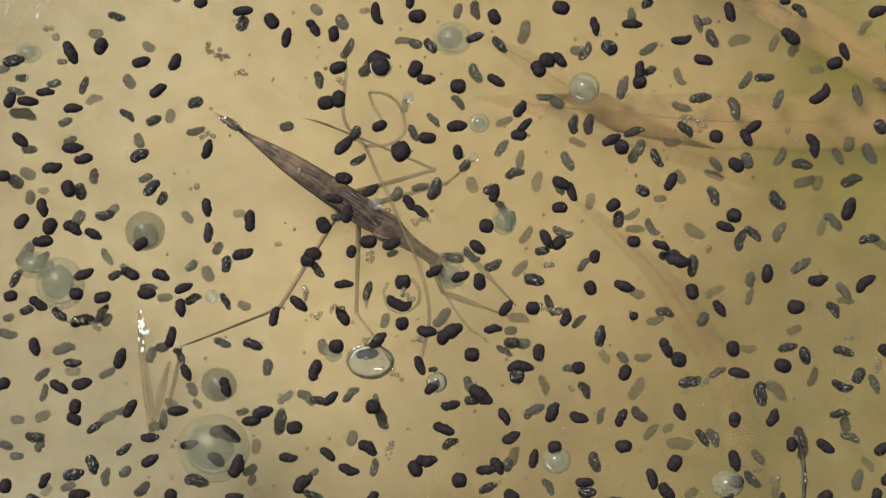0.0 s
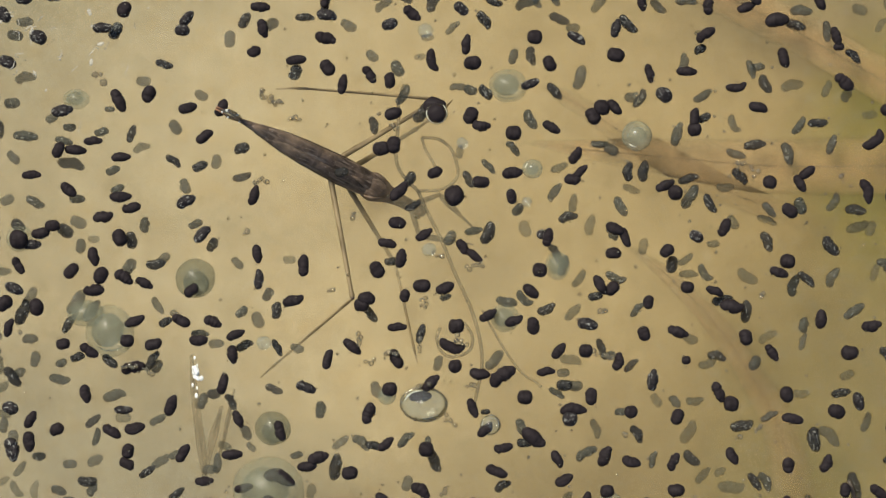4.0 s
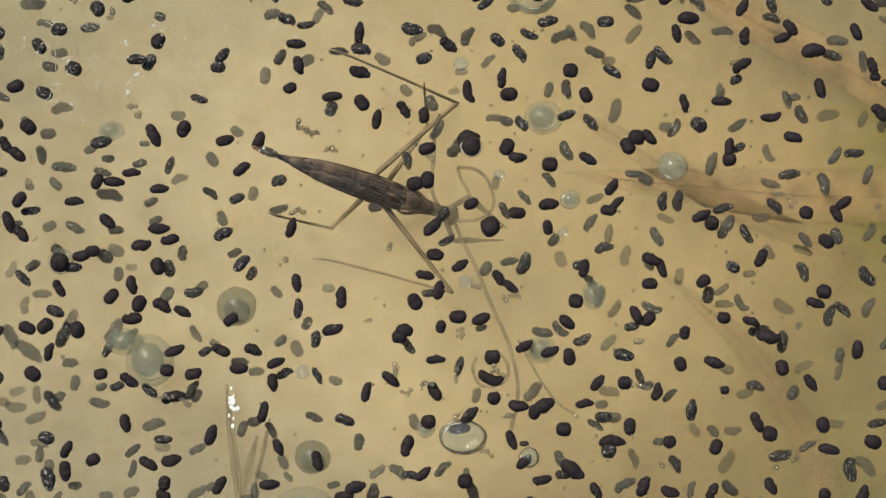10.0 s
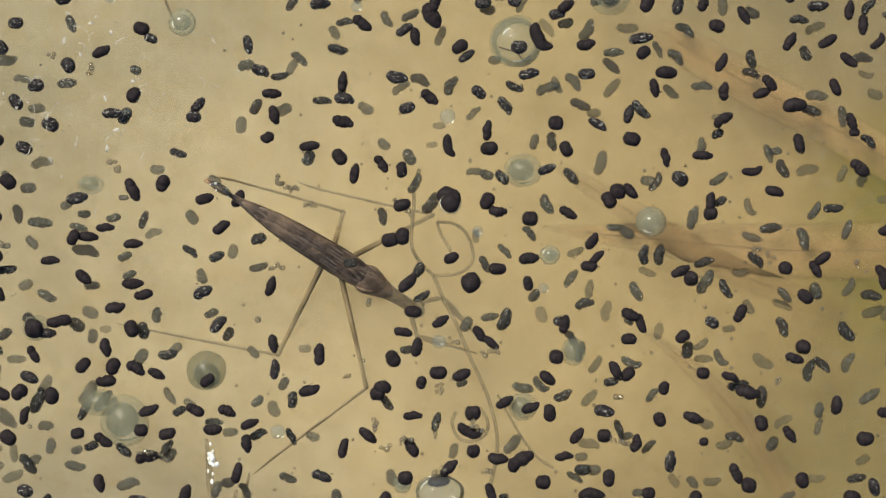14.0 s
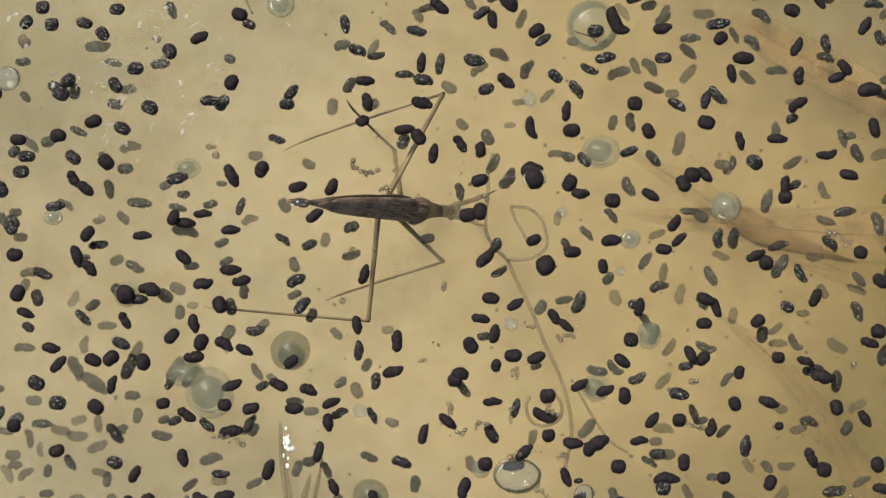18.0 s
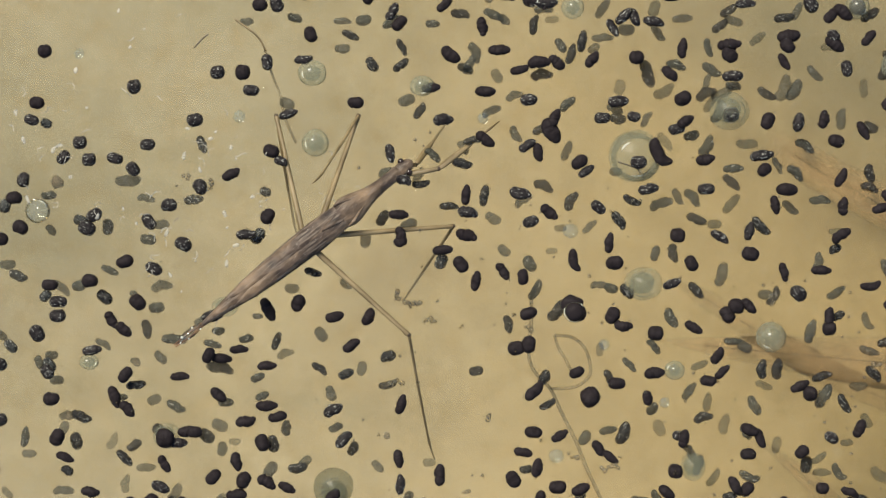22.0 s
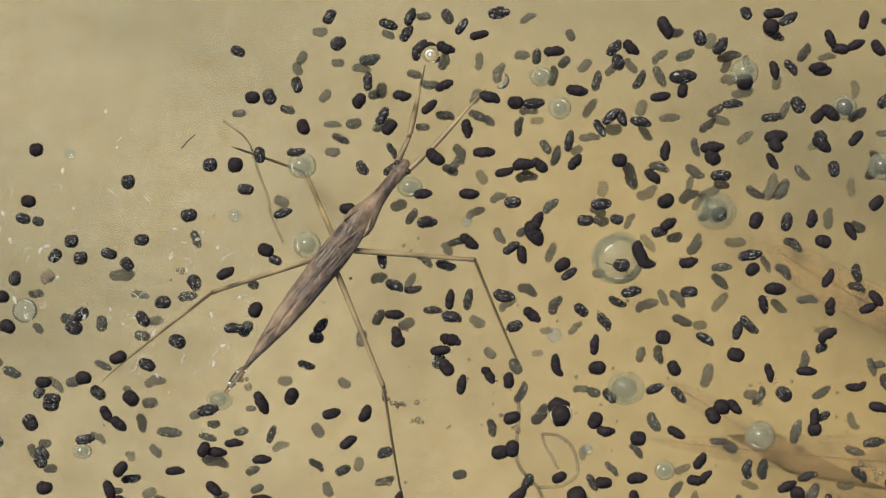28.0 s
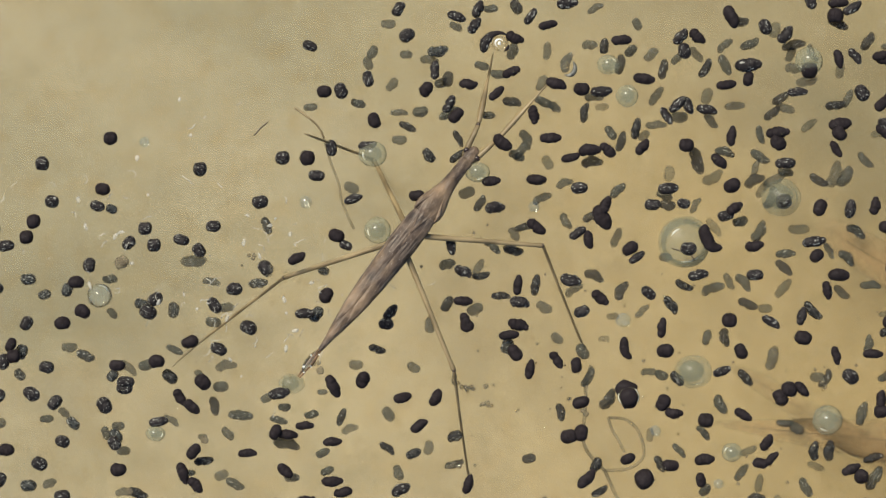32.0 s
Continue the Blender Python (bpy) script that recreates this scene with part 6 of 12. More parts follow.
def beads(x, y, count, length, turn):
    """A short string of tiny air beads."""
    thing = tagged(new("bead_string"), "string of tiny shining air beads in the spawn", "air beads", "air beads in the spawn")
    thing.matrix_world = pose(x * MM, y * MM, 0.9 * MM, 0, 0, turn)
    for i in range(count):
        r = random.uniform(0.18, 0.46)
        ob = part("bead", BEADS[i % 2], None, thing)
        u = (i + 0.5) / count - 0.5
        ob.matrix_basis = Matrix.LocRotScale((u * length * MM, random.uniform(-0.45, 0.45) * MM, random.uniform(-0.2, 0.3) * MM), None, (r * MM, r * MM, r * MM))


bubble(1.44, 33.57, 3.06, 2.70, JELLY)
bubble(-11.61, -17.91, 3.87, 2.79, FILM)
bubble(22.50, 25.65, 2.43, 2.43, PEARL)
bubble(5.76, 20.07, 1.62, 1.53, PEARL)
bubble(1.35, -4.23, 2.34, 2.25, JELLY)
bubble(-0.99, -21.24, 1.62, 1.62, FILM)
bubble(-5.58, 24.12, 0.90, 0.90, FILM)
bubble(-47.61, 2.88, 3.24, 3.24, CAPSULE)
bubble(-17.46, -16.56, 1.44, 1.44, PEARL)
bubble(-61.20, -5.58, 3.96, 4.14, JELLY)
bubble(-36.63, -31.86, 5.76, 5.40, JELLY)
bubble(-35.82, -21.69, 2.88, 2.70, CAPSULE)
bubble(45.36, -37.44, 2.61, 2.25, PEARL)
bubble(18.09, -33.66, 2.25, 2.16, PEARL)
bubble(-10.71, 7.11, 1.17, 1.08, FILM)
bubble(4.86, 14.67, 0.81, 0.81, FILM)
bubble(-9.90, 29.07, 1.80, 1.80, CLEAR)
bubble(-36.81, -7.56, 1.17, 1.08, FILM)
bubble(9.81, 4.41, 1.98, 2.34, JELLY)
bubble(-65.16, -2.61, 3.06, 2.16, JELLY)
ring_capsule(0.14, 54.01, 4.30, 4.20)
bubble(-9.36, 77.74, 1.80, 1.80, PEARL)
bubble(-50.43, 68.34, 2.25, 2.07, PEARL)
bubble(-49.70, 56.02, 2.16, 2.16, PEARL)
bubble(-33.54, 65.42, 1.98, 1.62, PEARL)
bubble(-94.60, 45.52, 1.98, 1.98, FILM)
bubble(-61.29, 60.58, 0.99, 0.99, FILM)
bubble(-24.41, 59.85, 0.90, 0.90, FILM)
bubble(-10.00, 41.51, 1.17, 1.17, FILM)
bubble(20.03, 83.40, 2.25, 2.25, PEARL)
bubble(15.74, 61.31, 3.24, 3.06, JELLY)
bubble(-12.37, 82.76, 1.80, 1.62, PEARL)
bubble(-87.39, 70.26, 0.81, 0.81, FILM)
bubble(-74.38, 10.29, 2.16, 2.16, JELLY)
bubble(-86.27, 22.44, 1.53, 1.26, PEARL)
bubble(-64.93, 30.81, 2.16, 1.62, JELLY)
bubble(36.01, 77.86, 1.98, 1.98, PEARL)
bubble(41.86, 68.41, 2.16, 2.16, PEARL)
crumb(-68.99, 52.13, 0.36)
crumb(-60.26, 34.85, 0.54)
crumb(-89.78, 51.77, 0.90)
crumb(-70.44, 50.89, 0.36)
crumb(-78.90, 21.10, 0.63)
crumb(-39.12, 9.59, 0.54)
crumb(-69.74, 51.58, 0.36)
crumb(-91.19, 50.77, 0.99)
crumb(-36.55, 31.41, 0.45)
crumb(-71.55, 50.41, 0.22)
crumb(-89.70, 12.46, 0.54)
crumb(-12.96, -20.43, 0.18)
crumb(-25.11, 4.14, 0.18)
crumb(-60.87, 33.63, 0.36)
crumb(-63.10, 33.70, 0.63)
crumb(-74.89, -4.82, 0.36)
crumb(-43.77, 51.81, 0.27)
crumb(-34.16, 55.82, 0.27)
crumb(-31.90, 56.99, 0.22)
crumb(-32.99, 54.91, 0.18)
beads(-37.26, 31.77, 8, 1.44, -60)
beads(16.74, -2.61, 5, 1.44, 20)
beads(16.92, -9.54, 8, 3.60, -10)
beads(41.49, -21.33, 4, 1.62, 60)
beads(38.34, -22.59, 3, 1.08, 0)
beads(-3.51, 4.32, 6, 3.06, 0)
beads(-11.61, -1.26, 6, 1.80, 85)
beads(-12.24, -8.01, 4, 2.70, 85)
beads(-17.01, -9.36, 6, 2.34, 20)
beads(-11.61, -14.04, 5, 2.16, 10)
beads(-8.46, -31.86, 7, 3.60, 75)
beads(-3.96, -14.49, 5, 1.98, 10)
beads(-57.06, -11.79, 10, 5.40, -12)
beads(50.04, -35.19, 4, 1.44, 30)
beads(57.24, -36.36, 8, 1.80, 85)
beads(20.34, -22.41, 2, 0.72, 0)
beads(-5.76, -7.38, 5, 2.70, -50)
beads(-7.56, -20.16, 5, 2.70, -50)
beads(-20.16, -10.71, 4, 1.80, 0)
beads(41.94, 0.09, 3, 0.90, 60)
beads(41.04, 19.71, 4, 2.16, -70)
beads(38.79, 20.79, 4, 1.62, 30)
beads(54.99, 18.54, 3, 1.08, 40)
beads(22.14, 31.14, 5, 1.80, 85)
beads(52.74, -36.36, 4, 1.44, 0)
beads(64.44, -14.31, 4, 1.80, 0)
beads(68.94, -18.36, 5, 2.34, 80)
beads(-26.46, 0.99, 3, 1.26, 20)
beads(-21.96, -7.11, 5, 2.16, 70)
beads(-9.36, 6.39, 4, 1.80, 0)
beads(-35.18, 30.47, 6, 1.62, -20)
beads(-32.17, 27.73, 4, 2.34, 0)
beads(-35.09, 30.61, 6, 2.34, 0)
beads(-32.39, 27.91, 3, 1.26, 0)
beads(-16.46, 26.56, 3, 1.26, 0)
beads(-67.04, 49.45, 6, 1.80, 60)
beads(-37.48, 18.21, 6, 2.34, 0)
beads(-23.08, 12.63, 4, 1.08, 80)

dimple = tagged(new("surface_dimple"), "round dimple in the water with a dark rim and silvery rings", "dimple", "dimples at the feet")
dimple.matrix_world = pose(-30.0 * MM, 86.2 * MM, 0.3 * MM)
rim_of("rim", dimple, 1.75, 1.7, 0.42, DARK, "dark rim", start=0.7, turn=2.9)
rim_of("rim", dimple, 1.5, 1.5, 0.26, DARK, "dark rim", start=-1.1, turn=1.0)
# Rings and middle point put the dimple's bright reflections in as shapes.
rim_of("ring", dimple, 1.15, 1.1, 0.20, BEAD, "silvery ring")
rim_of("ring", dimple, 0.65, 0.65, 0.16, GLINT, "silvery ring", start=0.4, turn=4.0)
part("glint", drop(0.30 * MM, 0.34 * MM, 0.8, 0.4, 2.0), GLINT, dimple, "white point put in as a highlight")
small_dimple = tagged(new("surface_dimple"), "small dimple in the water with a grey flecked rim", "dimple", "dimples at the feet")
small_dimple.matrix_world = pose(-18.9 * MM, 82.3 * MM, 0.3 * MM)
rim_of("rim", small_dimple, 1.1, 1.3, 0.40, CURL, "grey flecked rim", start=-2.2, turn=3.2)
rim_of("ring", small_dimple, 0.42, 0.5, 0.13, BEAD, "silvery ring", x=-0.75, y=0.2)
rim_of("ring", small_dimple, 0.7, 0.9, 0.14, BEAD, "silvery ring", start=1.2, turn=2.8)


def leaf_glint():
    """A glint on the standing leaf, put in as a cluster of small white bits."""
    rng = random.Random(8)
    bm = bmesh.new()
    for _ in range(26):
        m = Matrix.Translation(at(252 + rng.gauss(0, 4), 578 + rng.gauss(0, 11), 0.8 + rng.random())) @ Matrix.Diagonal((1, rng.uniform(1, 2), 0.6, 1))
        bmesh.ops.create_icosphere(bm, subdivisions=2, radius=rng.uniform(0.15, 0.4) * MM, matrix=m)
    tagged(new("jelly_scrap", mesh_of("jelly_scrap", bm, GLINT)), "white bits put in as a glint on a leaf", "jelly")


leaf_glint()


def loose_beads():
    """Fine air beads strewn through the spawn."""
    rng = random.Random(11)
    bm = bmesh.new()
    for _ in range(260):
        p = at(rng.uniform(330, 1560) - rng.random() * 120, rng.uniform(-120, 880), rng.uniform(-1.5, 1.0))
        bmesh.ops.create_icosphere(bm, subdivisions=2, radius=rng.uniform(0.12, 0.30) * MM, matrix=Matrix.Translation(p))
    for clump in clumps:
        for ob in clump.children:
            if ob.location.z > -0.001 and rng.random() < 0.30:
                spot = clump.matrix_world @ ob.matrix_basis @ Vector((rng.choice((-0.42, 0.42, 0.1)), rng.uniform(-0.2, 0.2), 0))
                for _ in range(rng.choice((1, 1, 2, 3))):
                    p = Vector((spot.x + rng.gauss(0, 0.22) * MM, spot.y + rng.gauss(0, 0.22) * MM, rng.uniform(0.7, 1.1) * MM))
                    bmesh.ops.create_icosphere(bm, subdivisions=1, radius=rng.uniform(0.08, 0.17) * MM, matrix=Matrix.Translation(p))
    tagged(new("fine_air_beads", mesh_of("fine_air_beads", bm, BEAD)), "many fine air beads strewn through the spawn", "air beads", kind="stuff")


loose_beads()


def surface_fluff():
    """Pale threads and scraps of slime at the water surface."""
    rng = random.Random(5)
    bm = bmesh.new()

    def add(piece):
        me = bpy.data.meshes.new("scrap")
        piece.to_mesh(me)
        piece.free()
        bm.from_mesh(me)
        bpy.data.meshes.remove(me)

    for cx, cy, n in ((-250, -190, 9), (-180, -250, 8), (60, -180, 11), (-90, -380, 5), (40, -120, 9), (-300, -120, 7), (-130, -80, 8), (-40, 20, 8), (240, -90, 5), (-380, -260, 4), (-60, -60, 7), (80, 0, 6), (20, 90, 6), (130, -60, 5)):
        for _ in range(n):
            p = at(cx + rng.gauss(0, 48), cy + rng.gauss(0, 42), 1.2)
            way = rng.gauss(1.2, 0.7)
            if rng.random() < 0.6:
                # a curled thread with knots
                line, q = [], p.copy()
                for _ in range(rng.randint(4, 9)):
                    line.append(q.copy())
                    way += rng.gauss(0, 0.5)
                    q += Vector((math.cos(way), math.sin(way), 0)) * rng.uniform(0.2, 0.4) * MM
                add(tube(line, [rng.uniform(0.03, 0.11) * MM for _ in line], 6, 0.5))
            else:
                blob = ball(rng.uniform(0.12, 0.32) * MM, 0.4, 0.7, rng.random() * 9, 2)
                bmesh.ops.transform(blob, matrix=Matrix.Translation(p) @ Matrix.Rotation(way, 4, "Z") @ Matrix.Diagonal((rng.uniform(1, 2.4), 1, 1, 1)), verts=blob.verts)
                add(blob)
    tagged(new("surface_slime", mesh_of("surface_slime", bm, SLIME)), "pale threads and scraps of slime on the water surface", "slime", kind="stuff")


surface_fluff()

# ---- the insect ----
insect = tagged(new("water_stick_insect"), "long brown water stick insect with slender jointed legs", "insect")


def segment(profile, sides=18, keel=0.0):
    """A body piece from rows of x, half width, half height and middle height, in body units."""
    rings = []
    for x, w, h, z in profile:
        w *= 0.89
        ring = []
        for k in range(sides):
            a = 2 * math.pi * k / sides
            top = 1 + keel * max(0, math.sin(a)) ** 6
            grit = 1 + 0.05 * noise.noise(Vector((x * 0.05, 2 * math.cos(a), 2 * math.sin(a))))
            ring.append(Vector((x, w * math.cos(a) * grit, z + h * math.sin(a) * top * grit)) * PX)
        rings.append(ring)
    return loft(rings)


part("abdomen", segment([(-268, 2, 2, -3), (-258, 5, 4, -3), (-235, 8, 6, -3), (-200, 14, 9, -4), (-160, 19, 11, -4), (-110, 23, 13, -5), (-60, 25, 14, -5), (-10, 27, 14, -6), (25, 26, 13, -6), (44, 14, 8, -6)]), SHELL, insect)
for s in (1, -1):
    # each wing cover is a thin curved plate that follows the back; one lies a little over the other
    cover = part("wing_cover", segment([(-205, 2, 1.5, 2), (-190, 7, 3, 2.5), (-160, 11, 5, 3), (-110, 14, 6.5, 3.5), (-60, 15.5, 7, 4), (-10, 17, 7.5, 4.5), (30, 17, 8, 6), (56, 12, 7, 8), (68, 5, 4, 9)]), SHELL, insect)
    cover.location = (0, s * 8 * PX, (0.7 if s > 0 else 0) * PX)
    cover.rotation_euler = (-s * 0.30, 0, s * 0.004)
    part("side_margin", tube([(x * PX, s * 0.89 * y * PX, -3 * PX) for x, y in ((-225, 9), (-160, 19), (-110, 23), (-60, 25), (-10, 27), (30, 26))], [1.2 * PX, 1.8 * PX, 2.2 * PX, 2.4 * PX, 2.2 * PX, 1.4 * PX], 8, 0.6), KNEE, insect, "dark narrow side margin")
part("wing_membrane", segment([(-240, 2, 1.5, 2), (-225, 6, 2, 2.5), (-190, 11, 3, 3.5), (-150, 13, 3, 5), (-120, 5, 2, 6)]), SHELL, insect)
part("scutellum", segment([(2, 1.5, 2, 13), (20, 5, 3, 14), (40, 10, 4, 14.5), (54, 13, 4, 14)]), SHELL, insect, "small raised brown triangle between the wing covers")
part("pronotum", segment([(38, 15, 10, 3), (46, 26, 14, 3), (58, 30, 17, 3), (70, 30, 18, 3), (84, 26, 16, 2), (98, 21, 14, 1), (115, 16.5, 12, 0), (140, 13.5, 10, 0), (165, 13, 10, 0), (176, 15, 10, 0), (184, 8, 6, 0)], keel=0.12), SHELL, insect)
for s in (1, -1):
    part("shoulder_ridge", tube([(x * PX, s * y * PX, z * PX) for x, y, z in ((46, 22, 13), (60, 20, 16), (75, 14, 17), (92, 9, 14))], [1.5 * PX, 3 * PX, 2.4 * PX, 1 * PX]), SHELL, insect)
part("head", segment([(174, 9, 7, 0), (181, 13, 9, 0), (190, 15, 9, 0), (197, 13, 8, -1), (203, 12, 7, -2), (208, 8, 5, -3), (211, 3, 2, -4)]), SHELL, insect)
for s in (1, -1):
    eye = part("eye", ball(5.8 * PX, 0.95), EYE, insect, "round dark eye")
    eye.location = (193 * PX, s * 12 * PX, 1 * PX)
    part("breathing_tube", tube([(-262 * PX, s * 1.6 * PX, -3 * PX), (-290 * PX, s * 3 * PX, -4 * PX), (-322 * PX, s * 2 * PX, -4 * PX)], [2.6 * PX, 2.2 * PX, 1.2 * PX]), SIPHON, insect, "slender reddish breathing tube")

upper, lower = {}, {}
for name, la, lb, ra, rb in (
    ("mid_left", 225, 262, 4.6, 2.6), ("mid_right", 225, 262, 4.6, 2.6), ("hind_left", 225, 305, 4.6, 2.6), ("hind_right", 225, 305, 4.6, 2.6),
    ("fore_left", 65, 150, 5.5, 6.0), ("fore_right", 65, 150, 5.5, 6.0)):
    fore = name.startswith("fore")
    first = "foreleg" if fore else "leg"
    if fore:
        a = tube([(x * PX, 0, 0) for x in (0, 10, 40, 65)], [4 * PX, 5.5 * PX, 5 * PX, 4 * PX])
        b = tube([(0, 0, 0), (8 * PX, 0, 0), (40 * PX, 0, 0), (75 * PX, 0, 0), (85 * PX, 0, 0), (120 * PX, 0, 0), (150 * PX, 0, 0)], [3 * PX, 5.5 * PX, 6.5 * PX, 4.5 * PX, 3 * PX, 2.4 * PX, 1.2 * PX], flat=0.8)
    else:
        a = tube([(x * PX, 0, 0) for x in (0, 15, 110, 212, 220, 225)], [ra * PX, (ra + 0.8) * PX, ra * PX, (ra - 0.8) * PX, (ra + 0.6) * PX, 2.5 * PX])
        k = lb / 300
        b = tube([(x * k * PX, 0, y * PX) for x, y in ((0, 0), (8, 0), (120, 1), (240, 0), (248, 0), (275, -2), (300, -6))], [3 * PX, rb * 1.1 * PX, rb * PX, rb * 0.8 * PX, rb * PX, 1.8 * PX, 1.0 * PX])
    upper[name] = part(first, a, LIMB, insect)
    lower[name] = part("forearm" if fore else "shin", b, LIMB, upper[name])
    knee = part("joint", ball((4.6 if fore else 4.2) * PX, 0.9, 0.1, la, 2), KNEE, upper[name], "dark knee joint")
    knee.location = ((la - 1) * PX, 0, 0)

bm = drop(24 * PX, 8 * PX, 0.8, 0.6, 5)
tail_air = part("tail_bubble", bm, FILM, insect, "silvery air bubble at the tail")
tail_air.location = (-288 * PX, 1 * PX, 0)
# Small white balls imitate glints on the tail's air.
for x, y, r in ((-304, 4, 2.6), (-296, -5, 1.8), (-280, 6, 2.0), (-312, -2, 1.6), (-270, -4, 1.5)):
    glint = part("glint", ball(r * PX, 0.8, 0.3, x, 2), GLINT, insect, "white point put in as a glint")
    glint.location = (x * PX, y * PX, 4 * PX)


def drift(thing, rows):
    """Keys a thing that the insect pushes aside: seconds and its shift in mm."""
    base = thing.matrix_basis.copy()
    walk(thing, [(t, Matrix.Translation((x * MM, y * MM, 0)) @ base) for t, x, y in rows])


def motions():
    walk(insect, [
        (0, pose(-0.01381, 0.00654, -0.01000, 0.0, 21.6, -33.7)),
        (0.5, pose(-0.01558, 0.00819, -0.01000, 0.0, 21.0, -34.8)),
        (1, pose(-0.01587, 0.00649, -0.01000, 0.0, 24.5, -33.6)),
        (1.5, pose(-0.01533, 0.00592, -0.01050, 0.0, 34.9, -29.2)),
        (2, pose(-0.01736, 0.00946, -0.01050, 0.0, 38.0, -21.9)),
        (2.5, pose(-0.01659, 0.00975, -0.01000, 0.0, 38.6, -25.2)),
        (3, pose(-0.01931, 0.01282, -0.00950, 0.0, 37.0, -22.6)),
        (3.5, pose(-0.02244, 0.01726, -0.00850, 0.0, 37.0, -25.3)),
        (4, pose(-0.02399, 0.01943, -0.00650, 0.0, 41.8, -26.2)),
        (4.5, pose(-0.02408, 0.02017, -0.00605, 0.0, 43.0, -22.8)),
        (6.5, pose(-0.02361, 0.02033, -0.00493, 0.0, 46.5, -17.1)),
        (7, pose(-0.02455, 0.02143, -0.00604, 0.0, 41.0, -26.0)),
        (7.5, pose(-0.02483, 0.02283, -0.00606, 0.0, 41.0, -26.1)),
        (8, pose(-0.02461, 0.02242, -0.00620, 0.0, 40.7, -24.0)),
        (8.5, pose(-0.02436, 0.02313, -0.00607, 0.0, 41.5, -22.6)),
        (9, pose(-0.02378, 0.02263, -0.00672, 0.0, 38.2, -25.8)),
        (9.5, pose(-0.02387, 0.02099, -0.00490, 0.0, 46.5, -15.7)),
        (10, pose(-0.02414, 0.02137, -0.00493, 0.0, 46.2, -18.1)),
        (10.5, pose(-0.02424, 0.02207, -0.00533, 17.5, 44.4, -26.7)),
        (11, pose(-0.02156, 0.02227, -0.00499, 35.0, 45.6, -26.1)),
        (11.5, pose(-0.02416, 0.02333, -0.00673, 17.5, 37.4, -30.7)),
        (12, pose(-0.02462, 0.02339, -0.00753, 0.0, 33.1, -31.3)),
        (12.5, pose(-0.02369, 0.01762, -0.00659, 0.0, 36.9, -30.1)),
        (13, pose(-0.02349, 0.01707, -0.00702, 0.0, 34.9, -31.2)),
        (13.5, pose(-0.02516, 0.01967, -0.00824, 0.0, 29.1, -36.2)),
        (14, pose(-0.02752, 0.01863, -0.00757, 0.0, 32.8, -32.5)),
        (14.5, pose(-0.02853, 0.01746, -0.00604, 0.0, 40.3, -31.9)),
        (16.5, pose(-0.02777, 0.02252, -0.00560, 35.0, 41.9, -38.8)),
        (17, pose(-0.02741, 0.02336, -0.00188, 55.0, 61.8, -52.1)),
        (17.5, pose(-0.02885, 0.02379, -0.00137, 50.0, 64.8, -17.2)),
        (18, pose(-0.03056, 0.02499, -0.00263, 35.0, 57.1, -2.0)),
        (18.5, pose(-0.03824, 0.03128, -0.00687, 0.0, 37.0, -0.8)),
        (19, pose(-0.04266, 0.03430, -0.00337, 0.0, 31.2, -0.9)),
        (19.5, pose(-0.04183, 0.03133, 0.00212, 0.0, 34.6, 14.0)),
        (20, pose(-0.04214, 0.03342, 0.00410, 0.0, 33.4, 17.7)),
        (20.5, pose(-0.04365, 0.03507, 0.00401, 0.0, 24.7, 26.0)),
        (21, pose(-0.04586, 0.03546, 0.00540, 0.0, 20.2, 25.6)),
        (21.5, pose(-0.04807, 0.03790, 0.00360, 0.0, -0.0, 36.7)),
        (22, pose(-0.04947, 0.04182, 0.00315, 0.0, 11.6, 38.3)),
        (22.5, pose(-0.04305, 0.04613, 0.00360, 0.0, -0.0, 38.0)),
        (23, pose(-0.03533, 0.05082, 0.00360, 0.0, -0.0, 47.0)),
        (23.5, pose(-0.04114, 0.05305, 0.00360, 0.0, -0.0, 51.4)),
        (24, pose(-0.04363, 0.04377, 0.00483, 0.0, 18.5, 50.5)),
        (24.5, pose(-0.04508, 0.04509, 0.00334, 0.0, 11.6, 56.6)),
        (26.5, pose(-0.04465, 0.05507, 0.00445, 0.0, 16.3, 52.4)),
        (28, pose(-0.04465, 0.05507, 0.00445, 0.0, 16.3, 52.4)),
        (32, pose(-0.04465, 0.05507, 0.00445, 0.0, 16.3, 52.4))])
